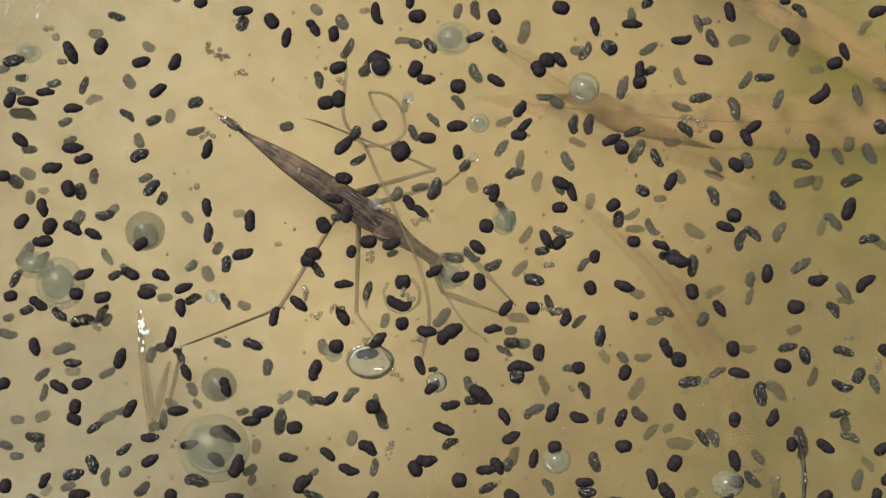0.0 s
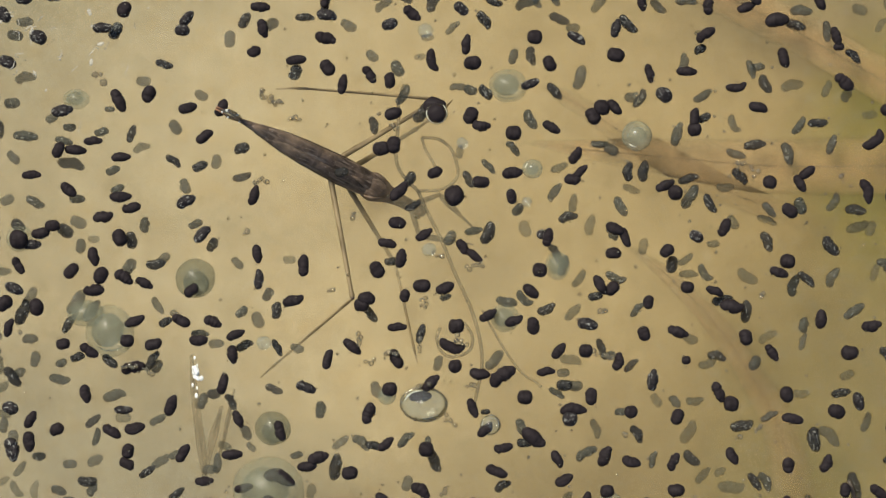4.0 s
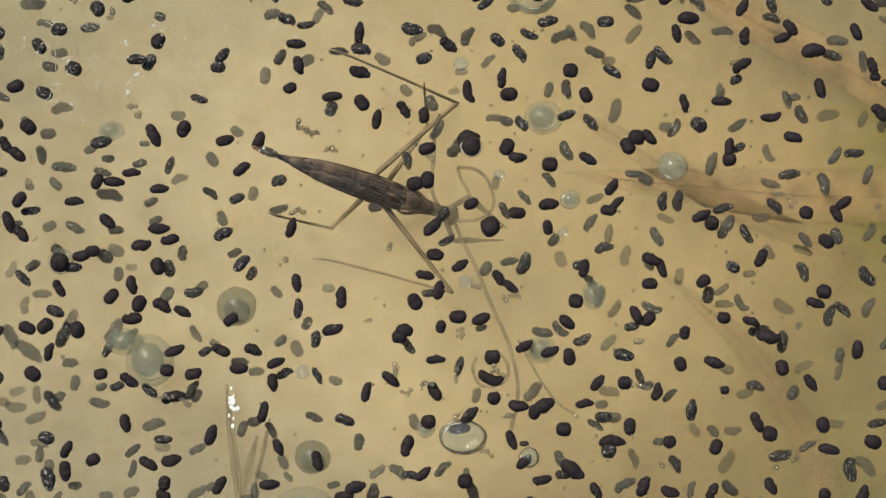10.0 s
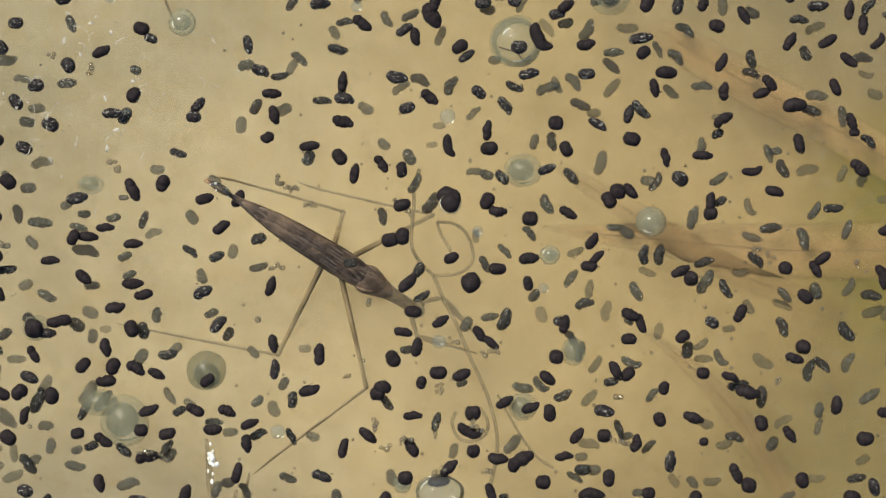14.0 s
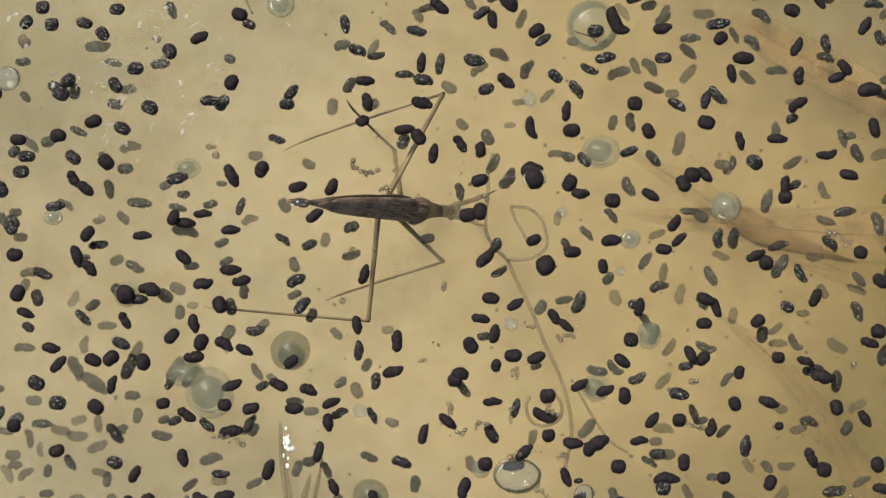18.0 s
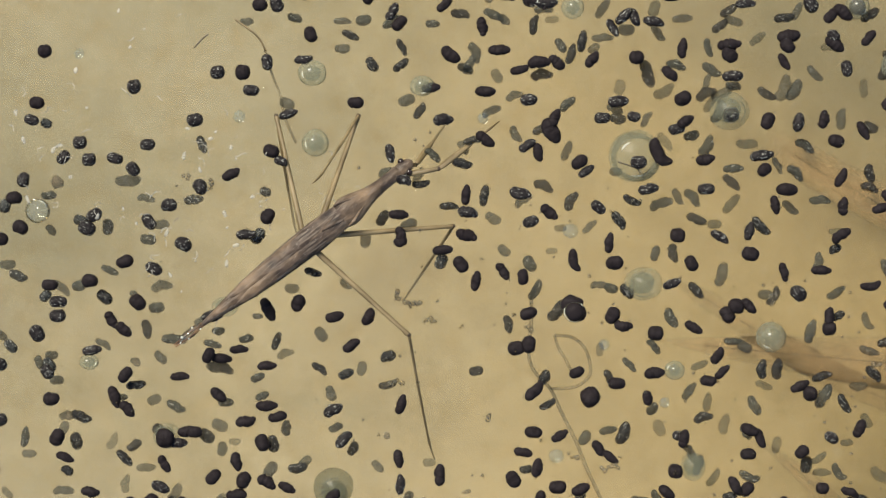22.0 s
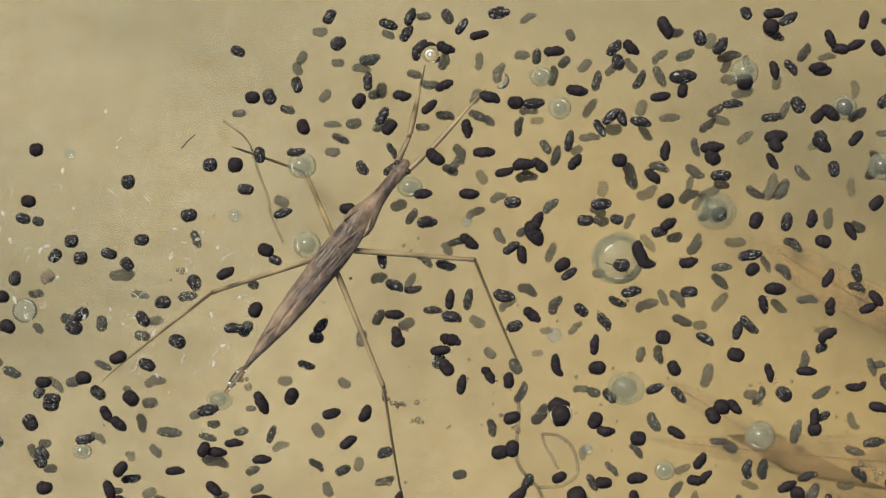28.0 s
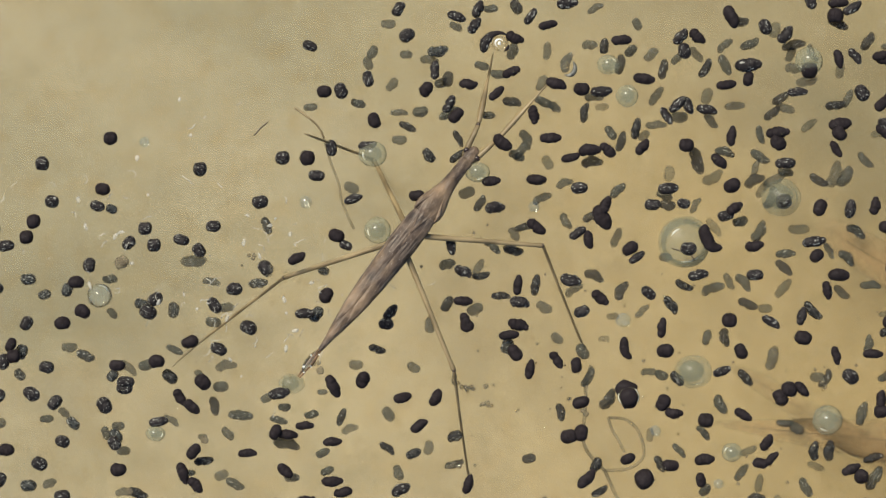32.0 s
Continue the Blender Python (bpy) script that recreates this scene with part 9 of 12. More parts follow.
    walk(upper['fore_left'], [
        (0, pose(0.01638, 0.00081, -0.00054, 3.4, 12.0, 32.0)),
        (0.5, pose(0.01638, 0.00081, -0.00054, 3.4, 12.0, 32.0)),
        (1, pose(0.01638, 0.00081, -0.00054, 3.4, 12.0, 32.0)),
        (1.5, pose(0.01638, 0.00081, -0.00054, 3.4, 12.0, 32.0)),
        (2, pose(0.01638, 0.00081, -0.00054, 3.4, 12.0, 32.0)),
        (2.5, pose(0.01638, 0.00081, -0.00054, 3.4, 12.0, 32.0)),
        (3, pose(0.01638, 0.00081, -0.00054, 3.4, 12.0, 32.0)),
        (3.5, pose(0.01638, 0.00081, -0.00054, 3.4, 12.0, 32.0)),
        (4, pose(0.01638, 0.00081, -0.00054, 3.4, 12.0, 32.0)),
        (4.5, pose(0.01638, 0.00081, -0.00054, 3.4, 12.0, 32.0)),
        (6.5, pose(0.01638, 0.00081, -0.00054, 3.4, 12.0, 32.0)),
        (7, pose(0.01638, 0.00081, -0.00054, 3.4, 12.0, 32.0)),
        (7.5, pose(0.01638, 0.00081, -0.00054, 3.4, 12.0, 32.0)),
        (8, pose(0.01638, 0.00081, -0.00054, 3.4, 12.0, 32.0)),
        (8.5, pose(0.01638, 0.00081, -0.00054, 3.4, 12.0, 32.0)),
        (9, pose(0.01638, 0.00081, -0.00054, 3.4, 12.0, 32.0)),
        (9.5, pose(0.01638, 0.00081, -0.00054, 3.4, 12.0, 32.0)),
        (10, pose(0.01638, 0.00081, -0.00054, 3.4, 12.0, 32.0)),
        (10.5, pose(0.01638, 0.00081, -0.00054, 3.4, 12.0, 32.0)),
        (11, pose(0.01638, 0.00081, -0.00054, 3.4, 12.0, 32.0)),
        (11.5, pose(0.01638, 0.00081, -0.00054, 3.4, 12.0, 32.0)),
        (12, pose(0.01638, 0.00081, -0.00054, 3.4, 12.0, 32.0)),
        (12.5, pose(0.01638, 0.00081, -0.00054, 3.4, 12.0, 32.0)),
        (13, pose(0.01638, 0.00081, -0.00054, 3.4, 12.0, 32.0)),
        (13.5, pose(0.01638, 0.00081, -0.00054, 3.4, 12.0, 32.0)),
        (14, pose(0.01638, 0.00081, -0.00054, 3.4, 12.0, 32.0)),
        (14.5, pose(0.01638, 0.00081, -0.00054, 3.4, 12.0, 32.0)),
        (16.5, pose(0.01638, 0.00081, -0.00054, 3.4, 12.0, 32.0)),
        (16.62, pose(0.01638, 0.00081, -0.00054, 0.4, 19.6, 20.8)),
        (16.75, pose(0.01638, 0.00081, -0.00054, -4.9, 28.5, 8.0)),
        (16.88, pose(0.01638, 0.00081, -0.00054, -12.6, 35.1, -6.7)),
        (17, pose(0.01638, 0.00081, -0.00054, -24.1, 41.5, -25.1)),
        (17.5, pose(0.01638, 0.00081, -0.00054, -9.7, 14.2, 4.4)),
        (18, pose(0.01638, 0.00081, -0.00054, -8.6, 1.6, 12.6)),
        (18.5, pose(0.01638, 0.00081, -0.00054, -17.0, 42.9, -8.0)),
        (19, pose(0.01638, 0.00081, -0.00054, 32.7, 76.0, 46.5)),
        (19.25, pose(0.01638, 0.00081, -0.00054, 22.0, 47.5, 34.7)),
        (19.5, pose(0.01638, 0.00081, -0.00054, 20.2, 21.2, 31.7)),
        (19.62, pose(0.01638, 0.00081, -0.00054, 19.1, 6.3, 27.2)),
        (19.75, pose(0.01638, 0.00081, -0.00054, 19.2, -6.7, 22.9)),
        (19.88, pose(0.01638, 0.00081, -0.00054, 20.2, -20.4, 18.5)),
        (20, pose(0.01638, 0.00081, -0.00054, 22.7, -32.7, 12.9)),
        (20.5, pose(0.01638, 0.00081, -0.00054, 37.5, -8.2, -27.0)),
        (21, pose(0.01638, 0.00081, -0.00054, 37.7, -18.0, -27.7)),
        (21.25, pose(0.01638, 0.00081, -0.00054, 38.4, 6.1, -34.3)),
        (21.5, pose(0.01638, 0.00081, -0.00054, 35.4, 32.1, -43.1)),
        (22, pose(0.01638, 0.00081, -0.00054, 49.5, 47.9, -21.6)),
        (22.5, pose(0.01638, 0.00081, -0.00054, 75.8, 41.7, 15.1)),
        (23, pose(0.01638, 0.00081, -0.00054, 71.8, 20.9, 7.5)),
        (23.25, pose(0.01638, 0.00081, -0.00054, 60.7, 11.8, -30.4)),
        (23.5, pose(0.01638, 0.00081, -0.00054, 56.8, -0.0, -66.9)),
        (23.75, pose(0.01638, 0.00081, -0.00054, 53.1, -12.1, -32.9)),
        (24, pose(0.01638, 0.00081, -0.00054, 43.7, -18.5, 1.5)),
        (24.5, pose(0.01638, 0.00081, -0.00054, 48.9, -11.0, -18.6)),
        (26.5, pose(0.01638, 0.00081, -0.00054, 51.7, 23.3, 6.0)),
        (28, pose(0.01638, 0.00081, -0.00054, 52.2, -15.9, 13.6)),
        (32, pose(0.01638, 0.00081, -0.00054, 52.2, -15.9, 13.6))])
    walk(lower['fore_left'], [
        (0, pose(0.00585, 0.00000, 0.00000, 2.1, -5.2, -43.5)),
        (0.5, pose(0.00585, 0.00000, 0.00000, 2.1, -5.2, -43.5)),
        (1, pose(0.00585, 0.00000, 0.00000, 2.1, -5.2, -43.5)),
        (1.5, pose(0.00585, 0.00000, 0.00000, 2.1, -5.2, -43.5)),
        (2, pose(0.00585, 0.00000, 0.00000, 2.1, -5.2, -43.5)),
        (2.5, pose(0.00585, 0.00000, 0.00000, 2.1, -5.2, -43.5)),
        (3, pose(0.00585, 0.00000, 0.00000, 2.1, -5.2, -43.5)),
        (3.5, pose(0.00585, 0.00000, 0.00000, 2.1, -5.2, -43.5)),
        (4, pose(0.00585, 0.00000, 0.00000, 2.1, -5.2, -43.5)),
        (4.5, pose(0.00585, 0.00000, 0.00000, 2.1, -5.2, -43.5)),
        (6.5, pose(0.00585, 0.00000, 0.00000, 2.1, -5.2, -43.5)),
        (7, pose(0.00585, 0.00000, 0.00000, 2.1, -5.2, -43.5)),
        (7.5, pose(0.00585, 0.00000, 0.00000, 2.1, -5.2, -43.5)),
        (8, pose(0.00585, 0.00000, 0.00000, 2.1, -5.2, -43.5)),
        (8.5, pose(0.00585, 0.00000, 0.00000, 2.1, -5.2, -43.5)),
        (9, pose(0.00585, 0.00000, 0.00000, 2.1, -5.2, -43.5)),
        (9.5, pose(0.00585, 0.00000, 0.00000, 2.1, -5.2, -43.5)),
        (10, pose(0.00585, 0.00000, 0.00000, 2.1, -5.2, -43.5)),
        (10.5, pose(0.00585, 0.00000, 0.00000, 2.1, -5.2, -43.5)),
        (11, pose(0.00585, 0.00000, 0.00000, 2.1, -5.2, -43.5)),
        (11.5, pose(0.00585, 0.00000, 0.00000, 2.1, -5.2, -43.5)),
        (12, pose(0.00585, 0.00000, 0.00000, 2.1, -5.2, -43.5)),
        (12.5, pose(0.00585, 0.00000, 0.00000, 2.1, -5.2, -43.5)),
        (13, pose(0.00585, 0.00000, 0.00000, 2.1, -5.2, -43.5)),
        (13.5, pose(0.00585, 0.00000, 0.00000, 2.1, -5.2, -43.5)),
        (14, pose(0.00585, 0.00000, 0.00000, 2.1, -5.2, -43.5)),
        (14.5, pose(0.00585, 0.00000, 0.00000, 2.1, -5.2, -43.5)),
        (16.5, pose(0.00585, 0.00000, 0.00000, 2.1, -5.2, -43.5)),
        (16.62, pose(0.00585, 0.00000, 0.00000, -5.3, -10.5, 6.9)),
        (16.75, pose(0.00585, 0.00000, 0.00000, -14.7, -9.3, 58.0)),
        (16.88, pose(0.00585, 0.00000, 0.00000, -16.3, 5.8, 107.0)),
        (17, pose(0.00585, 0.00000, 0.00000, 1.4, 33.7, 155.0)),
        (17.5, pose(0.00585, 0.00000, 0.00000, -2.0, -7.0, 141.2)),
        (18, pose(0.00585, 0.00000, 0.00000, 0.7, -38.4, 134.3)),
        (18.5, pose(0.00585, 0.00000, 0.00000, -23.2, -12.3, -174.1)),
        (19, pose(0.00585, 0.00000, 0.00000, -26.2, 27.0, 164.1)),
        (19.25, pose(0.00585, 0.00000, 0.00000, -28.1, -8.3, 152.9)),
        (19.5, pose(0.00585, 0.00000, 0.00000, -20.5, -35.1, 132.9)),
        (19.62, pose(0.00585, 0.00000, 0.00000, 21.4, -50.5, 74.6)),
        (19.75, pose(0.00585, 0.00000, 0.00000, 50.7, -26.4, 29.9)),
        (19.88, pose(0.00585, 0.00000, 0.00000, 53.8, 10.9, 8.4)),
        (20, pose(0.00585, 0.00000, 0.00000, 40.0, 48.5, -17.6)),
        (20.5, pose(0.00585, 0.00000, 0.00000, 53.0, 44.2, 0.3)),
        (21, pose(0.00585, 0.00000, 0.00000, 42.3, 42.8, -15.2)),
        (21.25, pose(0.00585, 0.00000, 0.00000, 50.4, 38.9, -2.9)),
        (21.5, pose(0.00585, 0.00000, 0.00000, 55.6, 33.8, 5.8)),
        (22, pose(0.00585, 0.00000, 0.00000, 61.7, 18.7, 19.5)),
        (22.5, pose(0.00585, 0.00000, 0.00000, 58.2, 3.2, 1.4)),
        (23, pose(0.00585, 0.00000, 0.00000, 57.6, 6.1, -6.1)),
        (23.25, pose(0.00585, 0.00000, 0.00000, 64.7, 38.6, 11.8)),
        (23.5, pose(0.00585, 0.00000, 0.00000, 101.5, 64.3, 56.8)),
        (23.75, pose(0.00585, 0.00000, 0.00000, 76.8, 36.5, 26.1)),
        (24, pose(0.00585, 0.00000, 0.00000, 69.5, 6.8, 7.0)),
        (24.5, pose(0.00585, 0.00000, 0.00000, 71.6, 16.7, 17.3)),
        (26.5, pose(0.00585, 0.00000, 0.00000, 74.3, -5.1, 43.0)),
        (28, pose(0.00585, 0.00000, 0.00000, 63.1, 24.3, -16.4)),
        (32, pose(0.00585, 0.00000, 0.00000, 63.1, 24.3, -16.4))])
    walk(upper['fore_right'], [
        (0, pose(0.01638, -0.00081, -0.00054, -3.4, 12.0, -32.0)),
        (0.5, pose(0.01638, -0.00081, -0.00054, -3.4, 12.0, -32.0)),
        (1, pose(0.01638, -0.00081, -0.00054, -3.4, 12.0, -32.0)),
        (1.5, pose(0.01638, -0.00081, -0.00054, -3.4, 12.0, -32.0)),
        (2, pose(0.01638, -0.00081, -0.00054, -3.4, 12.0, -32.0)),
        (2.5, pose(0.01638, -0.00081, -0.00054, -3.4, 12.0, -32.0)),
        (3, pose(0.01638, -0.00081, -0.00054, -3.4, 12.0, -32.0)),
        (3.5, pose(0.01638, -0.00081, -0.00054, -3.4, 12.0, -32.0)),
        (4, pose(0.01638, -0.00081, -0.00054, -3.4, 12.0, -32.0)),
        (4.5, pose(0.01638, -0.00081, -0.00054, -3.4, 12.0, -32.0)),
        (6.5, pose(0.01638, -0.00081, -0.00054, -3.4, 12.0, -32.0)),
        (7, pose(0.01638, -0.00081, -0.00054, -3.4, 12.0, -32.0)),
        (7.5, pose(0.01638, -0.00081, -0.00054, -3.4, 12.0, -32.0)),
        (8, pose(0.01638, -0.00081, -0.00054, -3.4, 12.0, -32.0)),
        (8.5, pose(0.01638, -0.00081, -0.00054, -3.4, 12.0, -32.0)),
        (9, pose(0.01638, -0.00081, -0.00054, -3.4, 12.0, -32.0)),
        (9.5, pose(0.01638, -0.00081, -0.00054, -3.4, 12.0, -32.0)),
        (10, pose(0.01638, -0.00081, -0.00054, -3.4, 12.0, -32.0)),
        (10.5, pose(0.01638, -0.00081, -0.00054, -3.4, 12.0, -32.0)),
        (11, pose(0.01638, -0.00081, -0.00054, -3.4, 12.0, -32.0)),
        (11.5, pose(0.01638, -0.00081, -0.00054, -3.4, 12.0, -32.0)),
        (12, pose(0.01638, -0.00081, -0.00054, -3.4, 12.0, -32.0)),
        (12.5, pose(0.01638, -0.00081, -0.00054, -3.4, 12.0, -32.0)),
        (13, pose(0.01638, -0.00081, -0.00054, -3.4, 12.0, -32.0)),
        (13.5, pose(0.01638, -0.00081, -0.00054, -3.4, 12.0, -32.0)),
        (14, pose(0.01638, -0.00081, -0.00054, -3.4, 12.0, -32.0)),
        (14.5, pose(0.01638, -0.00081, -0.00054, -3.4, 12.0, -32.0)),
        (16.5, pose(0.01638, -0.00081, -0.00054, -3.4, 12.0, -32.0)),
        (16.75, pose(0.01638, -0.00081, -0.00054, -3.8, -32.0, -29.9)),
        (17, pose(0.01638, -0.00081, -0.00054, -6.6, -74.3, -26.6)),
        (17.5, pose(0.01638, -0.00081, -0.00054, -3.8, -44.4, -29.8)),
        (18, pose(0.01638, -0.00081, -0.00054, -21.5, -21.8, 1.4)),
        (18.25, pose(0.01638, -0.00081, -0.00054, -11.9, -27.2, -21.5)),
        (18.5, pose(0.01638, -0.00081, -0.00054, -0.1, -27.2, -47.0)),
        (18.75, pose(0.01638, -0.00081, -0.00054, -1.8, -26.6, -43.3)),
        (19, pose(0.01638, -0.00081, -0.00054, -2.7, -24.5, -41.1)),
        (19.5, pose(0.01638, -0.00081, -0.00054, -2.7, 23.1, -37.2)),
        (20, pose(0.01638, -0.00081, -0.00054, -13.5, 54.2, -53.8)),
        (20.25, pose(0.01638, -0.00081, -0.00054, -22.9, 46.8, -66.0)),
        (20.5, pose(0.01638, -0.00081, -0.00054, -30.5, 39.4, -76.9)),
        (20.62, pose(0.01638, -0.00081, -0.00054, -24.0, 37.9, -66.6)),
        (20.75, pose(0.01638, -0.00081, -0.00054, -19.0, 36.8, -58.3)),
        (20.88, pose(0.01638, -0.00081, -0.00054, -13.9, 34.4, -49.6)),
        (21, pose(0.01638, -0.00081, -0.00054, -10.1, 33.2, -42.9)),
        (21.5, pose(0.01638, -0.00081, -0.00054, -14.3, 26.1, -51.3)),
        (21.75, pose(0.01638, -0.00081, -0.00054, -10.7, 7.1, -38.7)),
        (22, pose(0.01638, -0.00081, -0.00054, -10.9, -10.2, -28.5)),
        (22.5, pose(0.01638, -0.00081, -0.00054, -9.7, 38.1, -23.9)),
        (23, pose(0.01638, -0.00081, -0.00054, -37.4, 50.2, -62.7)),
        (23.25, pose(0.01638, -0.00081, -0.00054, -50.5, 25.3, -83.4)),
        (23.5, pose(0.01638, -0.00081, -0.00054, -53.7, 0.0, -97.7)),
        (23.75, pose(0.01638, -0.00081, -0.00054, -55.4, -7.8, -72.8)),
        (24, pose(0.01638, -0.00081, -0.00054, -59.7, -12.4, -48.8)),
        (24.5, pose(0.01638, -0.00081, -0.00054, -59.2, -7.2, -51.7)),
        (26.5, pose(0.01638, -0.00081, -0.00054, -68.3, -16.1, -9.0)),
        (28, pose(0.01638, -0.00081, -0.00054, -67.9, -16.0, -10.3)),
        (32, pose(0.01638, -0.00081, -0.00054, -67.9, -16.0, -10.3))])
    walk(lower['fore_right'], [
        (0, pose(0.00585, 0.00000, 0.00000, -2.1, -5.2, 43.5)),
        (0.5, pose(0.00585, 0.00000, 0.00000, -2.1, -5.2, 43.5)),
        (1, pose(0.00585, 0.00000, 0.00000, -2.1, -5.2, 43.5)),
        (1.5, pose(0.00585, 0.00000, 0.00000, -2.1, -5.2, 43.5)),
        (2, pose(0.00585, 0.00000, 0.00000, -2.1, -5.2, 43.5)),
        (2.5, pose(0.00585, 0.00000, 0.00000, -2.1, -5.2, 43.5)),
        (3, pose(0.00585, 0.00000, 0.00000, -2.1, -5.2, 43.5)),
        (3.5, pose(0.00585, 0.00000, 0.00000, -2.1, -5.2, 43.5)),
        (4, pose(0.00585, 0.00000, 0.00000, -2.1, -5.2, 43.5)),
        (4.5, pose(0.00585, 0.00000, 0.00000, -2.1, -5.2, 43.5)),
        (6.5, pose(0.00585, 0.00000, 0.00000, -2.1, -5.2, 43.5)),
        (7, pose(0.00585, 0.00000, 0.00000, -2.1, -5.2, 43.5)),
        (7.5, pose(0.00585, 0.00000, 0.00000, -2.1, -5.2, 43.5)),
        (8, pose(0.00585, 0.00000, 0.00000, -2.1, -5.2, 43.5)),
        (8.5, pose(0.00585, 0.00000, 0.00000, -2.1, -5.2, 43.5)),
        (9, pose(0.00585, 0.00000, 0.00000, -2.1, -5.2, 43.5)),
        (9.5, pose(0.00585, 0.00000, 0.00000, -2.1, -5.2, 43.5)),
        (10, pose(0.00585, 0.00000, 0.00000, -2.1, -5.2, 43.5)),
        (10.5, pose(0.00585, 0.00000, 0.00000, -2.1, -5.2, 43.5)),
        (11, pose(0.00585, 0.00000, 0.00000, -2.1, -5.2, 43.5)),
        (11.5, pose(0.00585, 0.00000, 0.00000, -2.1, -5.2, 43.5)),
        (12, pose(0.00585, 0.00000, 0.00000, -2.1, -5.2, 43.5)),
        (12.5, pose(0.00585, 0.00000, 0.00000, -2.1, -5.2, 43.5)),
        (13, pose(0.00585, 0.00000, 0.00000, -2.1, -5.2, 43.5)),
        (13.5, pose(0.00585, 0.00000, 0.00000, -2.1, -5.2, 43.5)),
        (14, pose(0.00585, 0.00000, 0.00000, -2.1, -5.2, 43.5)),
        (14.5, pose(0.00585, 0.00000, 0.00000, -2.1, -5.2, 43.5)),
        (16.5, pose(0.00585, 0.00000, 0.00000, -2.1, -5.2, 43.5)),
        (16.75, pose(0.00585, 0.00000, 0.00000, -6.3, -5.8, 86.1)),
        (17, pose(0.00585, 0.00000, 0.00000, -9.3, -49.3, 92.0)),
        (17.5, pose(0.00585, 0.00000, 0.00000, -56.3, -71.0, 144.4)),
        (18, pose(0.00585, 0.00000, 0.00000, -86.6, -61.1, 177.4)),
        (18.25, pose(0.00585, 0.00000, 0.00000, 174.0, -73.3, -79.1)),
        (18.5, pose(0.00585, 0.00000, 0.00000, 111.4, -52.5, -11.2)),
        (18.75, pose(0.00585, 0.00000, 0.00000, 98.3, -30.8, 8.1)),
        (19, pose(0.00585, 0.00000, 0.00000, 94.8, -7.5, 18.5)),
        (19.5, pose(0.00585, 0.00000, 0.00000, 124.7, -63.5, -25.7)),
        (20, pose(0.00585, 0.00000, 0.00000, -162.8, -68.8, -103.1)),
        (20.25, pose(0.00585, 0.00000, 0.00000, -153.1, -47.1, -114.3)),
        (20.5, pose(0.00585, 0.00000, 0.00000, -154.0, -22.2, -112.9)),
        (20.62, pose(0.00585, 0.00000, 0.00000, -154.4, 3.7, -110.5)),
        (20.75, pose(0.00585, 0.00000, 0.00000, -153.9, 32.7, -109.0)),
        (20.88, pose(0.00585, 0.00000, 0.00000, -153.3, 61.6, -108.2)),
        (21, pose(0.00585, 0.00000, 0.00000, -58.2, 83.0, -11.3)),
        (21.5, pose(0.00585, 0.00000, 0.00000, -1.5, 56.3, 47.1)),
        (21.75, pose(0.00585, 0.00000, 0.00000, -0.3, 32.6, 48.8)),
        (22, pose(0.00585, 0.00000, 0.00000, -6.7, 13.9, 33.0)),
        (22.5, pose(0.00585, 0.00000, 0.00000, -11.8, 13.5, 11.5)),
        (23, pose(0.00585, 0.00000, 0.00000, -10.7, 11.2, 16.7)),
        (23.25, pose(0.00585, 0.00000, 0.00000, -9.8, -4.5, 32.4)),
        (23.5, pose(0.00585, 0.00000, 0.00000, -12.4, -19.6, 44.9)),
        (23.75, pose(0.00585, 0.00000, 0.00000, -5.7, -19.5, 25.0)),
        (24, pose(0.00585, 0.00000, 0.00000, 0.4, -13.9, 4.2)),
        (24.5, pose(0.00585, 0.00000, 0.00000, -0.1, -14.6, 6.0)),
        (26.5, pose(0.00585, 0.00000, 0.00000, 0.7, -4.4, 1.5)),
        (28, pose(0.00585, 0.00000, 0.00000, 0.6, -5.0, 1.8)),
        (32, pose(0.00585, 0.00000, 0.00000, 0.6, -5.0, 1.8))])
    drift(clumps[5], [(0, -0.64, 0.32), (13, -0.64, 0.34), (18, 0.47, 0.60), (20.5, -0.55, 0.24), (22, -0.64, -0.09), (23.5, -1.48, 0.18), (26.5, -0.18, 0.15), (30, 0.14, 0.26), (32, 0.00, -0.00)])
    drift(clumps[6], [(0, -1.68, -0.66), (14.5, -1.79, -0.45), (16.5, -0.11, 0.15), (17, 0.92, 0.54), (17.5, 1.44, 0.88), (18, 1.33, 1.00), (18.5, 0.81, 0.68), (19.5, -0.67, -0.68), (20, -1.21, -1.09), (20.5, -1.26, -1.22), (22, -0.67, -1.31), (23.5, -1.60, -0.95), (24, -1.49, -0.86), (26.5, 0.75, -0.69), (29, 0.17, -0.87), (32, 0.27, -0.66)])
    drift(clumps[7], [(0, 0.31, 1.50), (13, 0.24, 1.47), (14.5, 0.44, 1.02), (16.5, 1.92, 0.27), (17.5, 2.92, 0.37), (18, 2.88, 0.41), (18.5, 2.39, 0.32), (20, -0.08, -0.52), (22, -0.00, -0.20), (23.5, -1.29, 0.23), (24, -1.16, 0.31), (24.5, -0.60, 0.44), (26.5, -0.01, -0.01), (32, 0.00, -0.00)])
    drift(clumps[8], [(0, 0.05, -0.28), (9, 0.06, -0.25), (13, 0.82, 0.23), (17.5, 0.88, 0.82), (18.5, 0.42, 0.50), (20, -0.95, -1.22), (20.5, -0.96, -1.31), (21.5, -0.43, -1.36), (22.5, -0.53, -1.33), (24, -1.36, -0.12), (24.5, -1.07, -0.30), (26.5, 0.86, 0.54), (29, 0.36, 0.38), (32, 0.45, 0.57)])
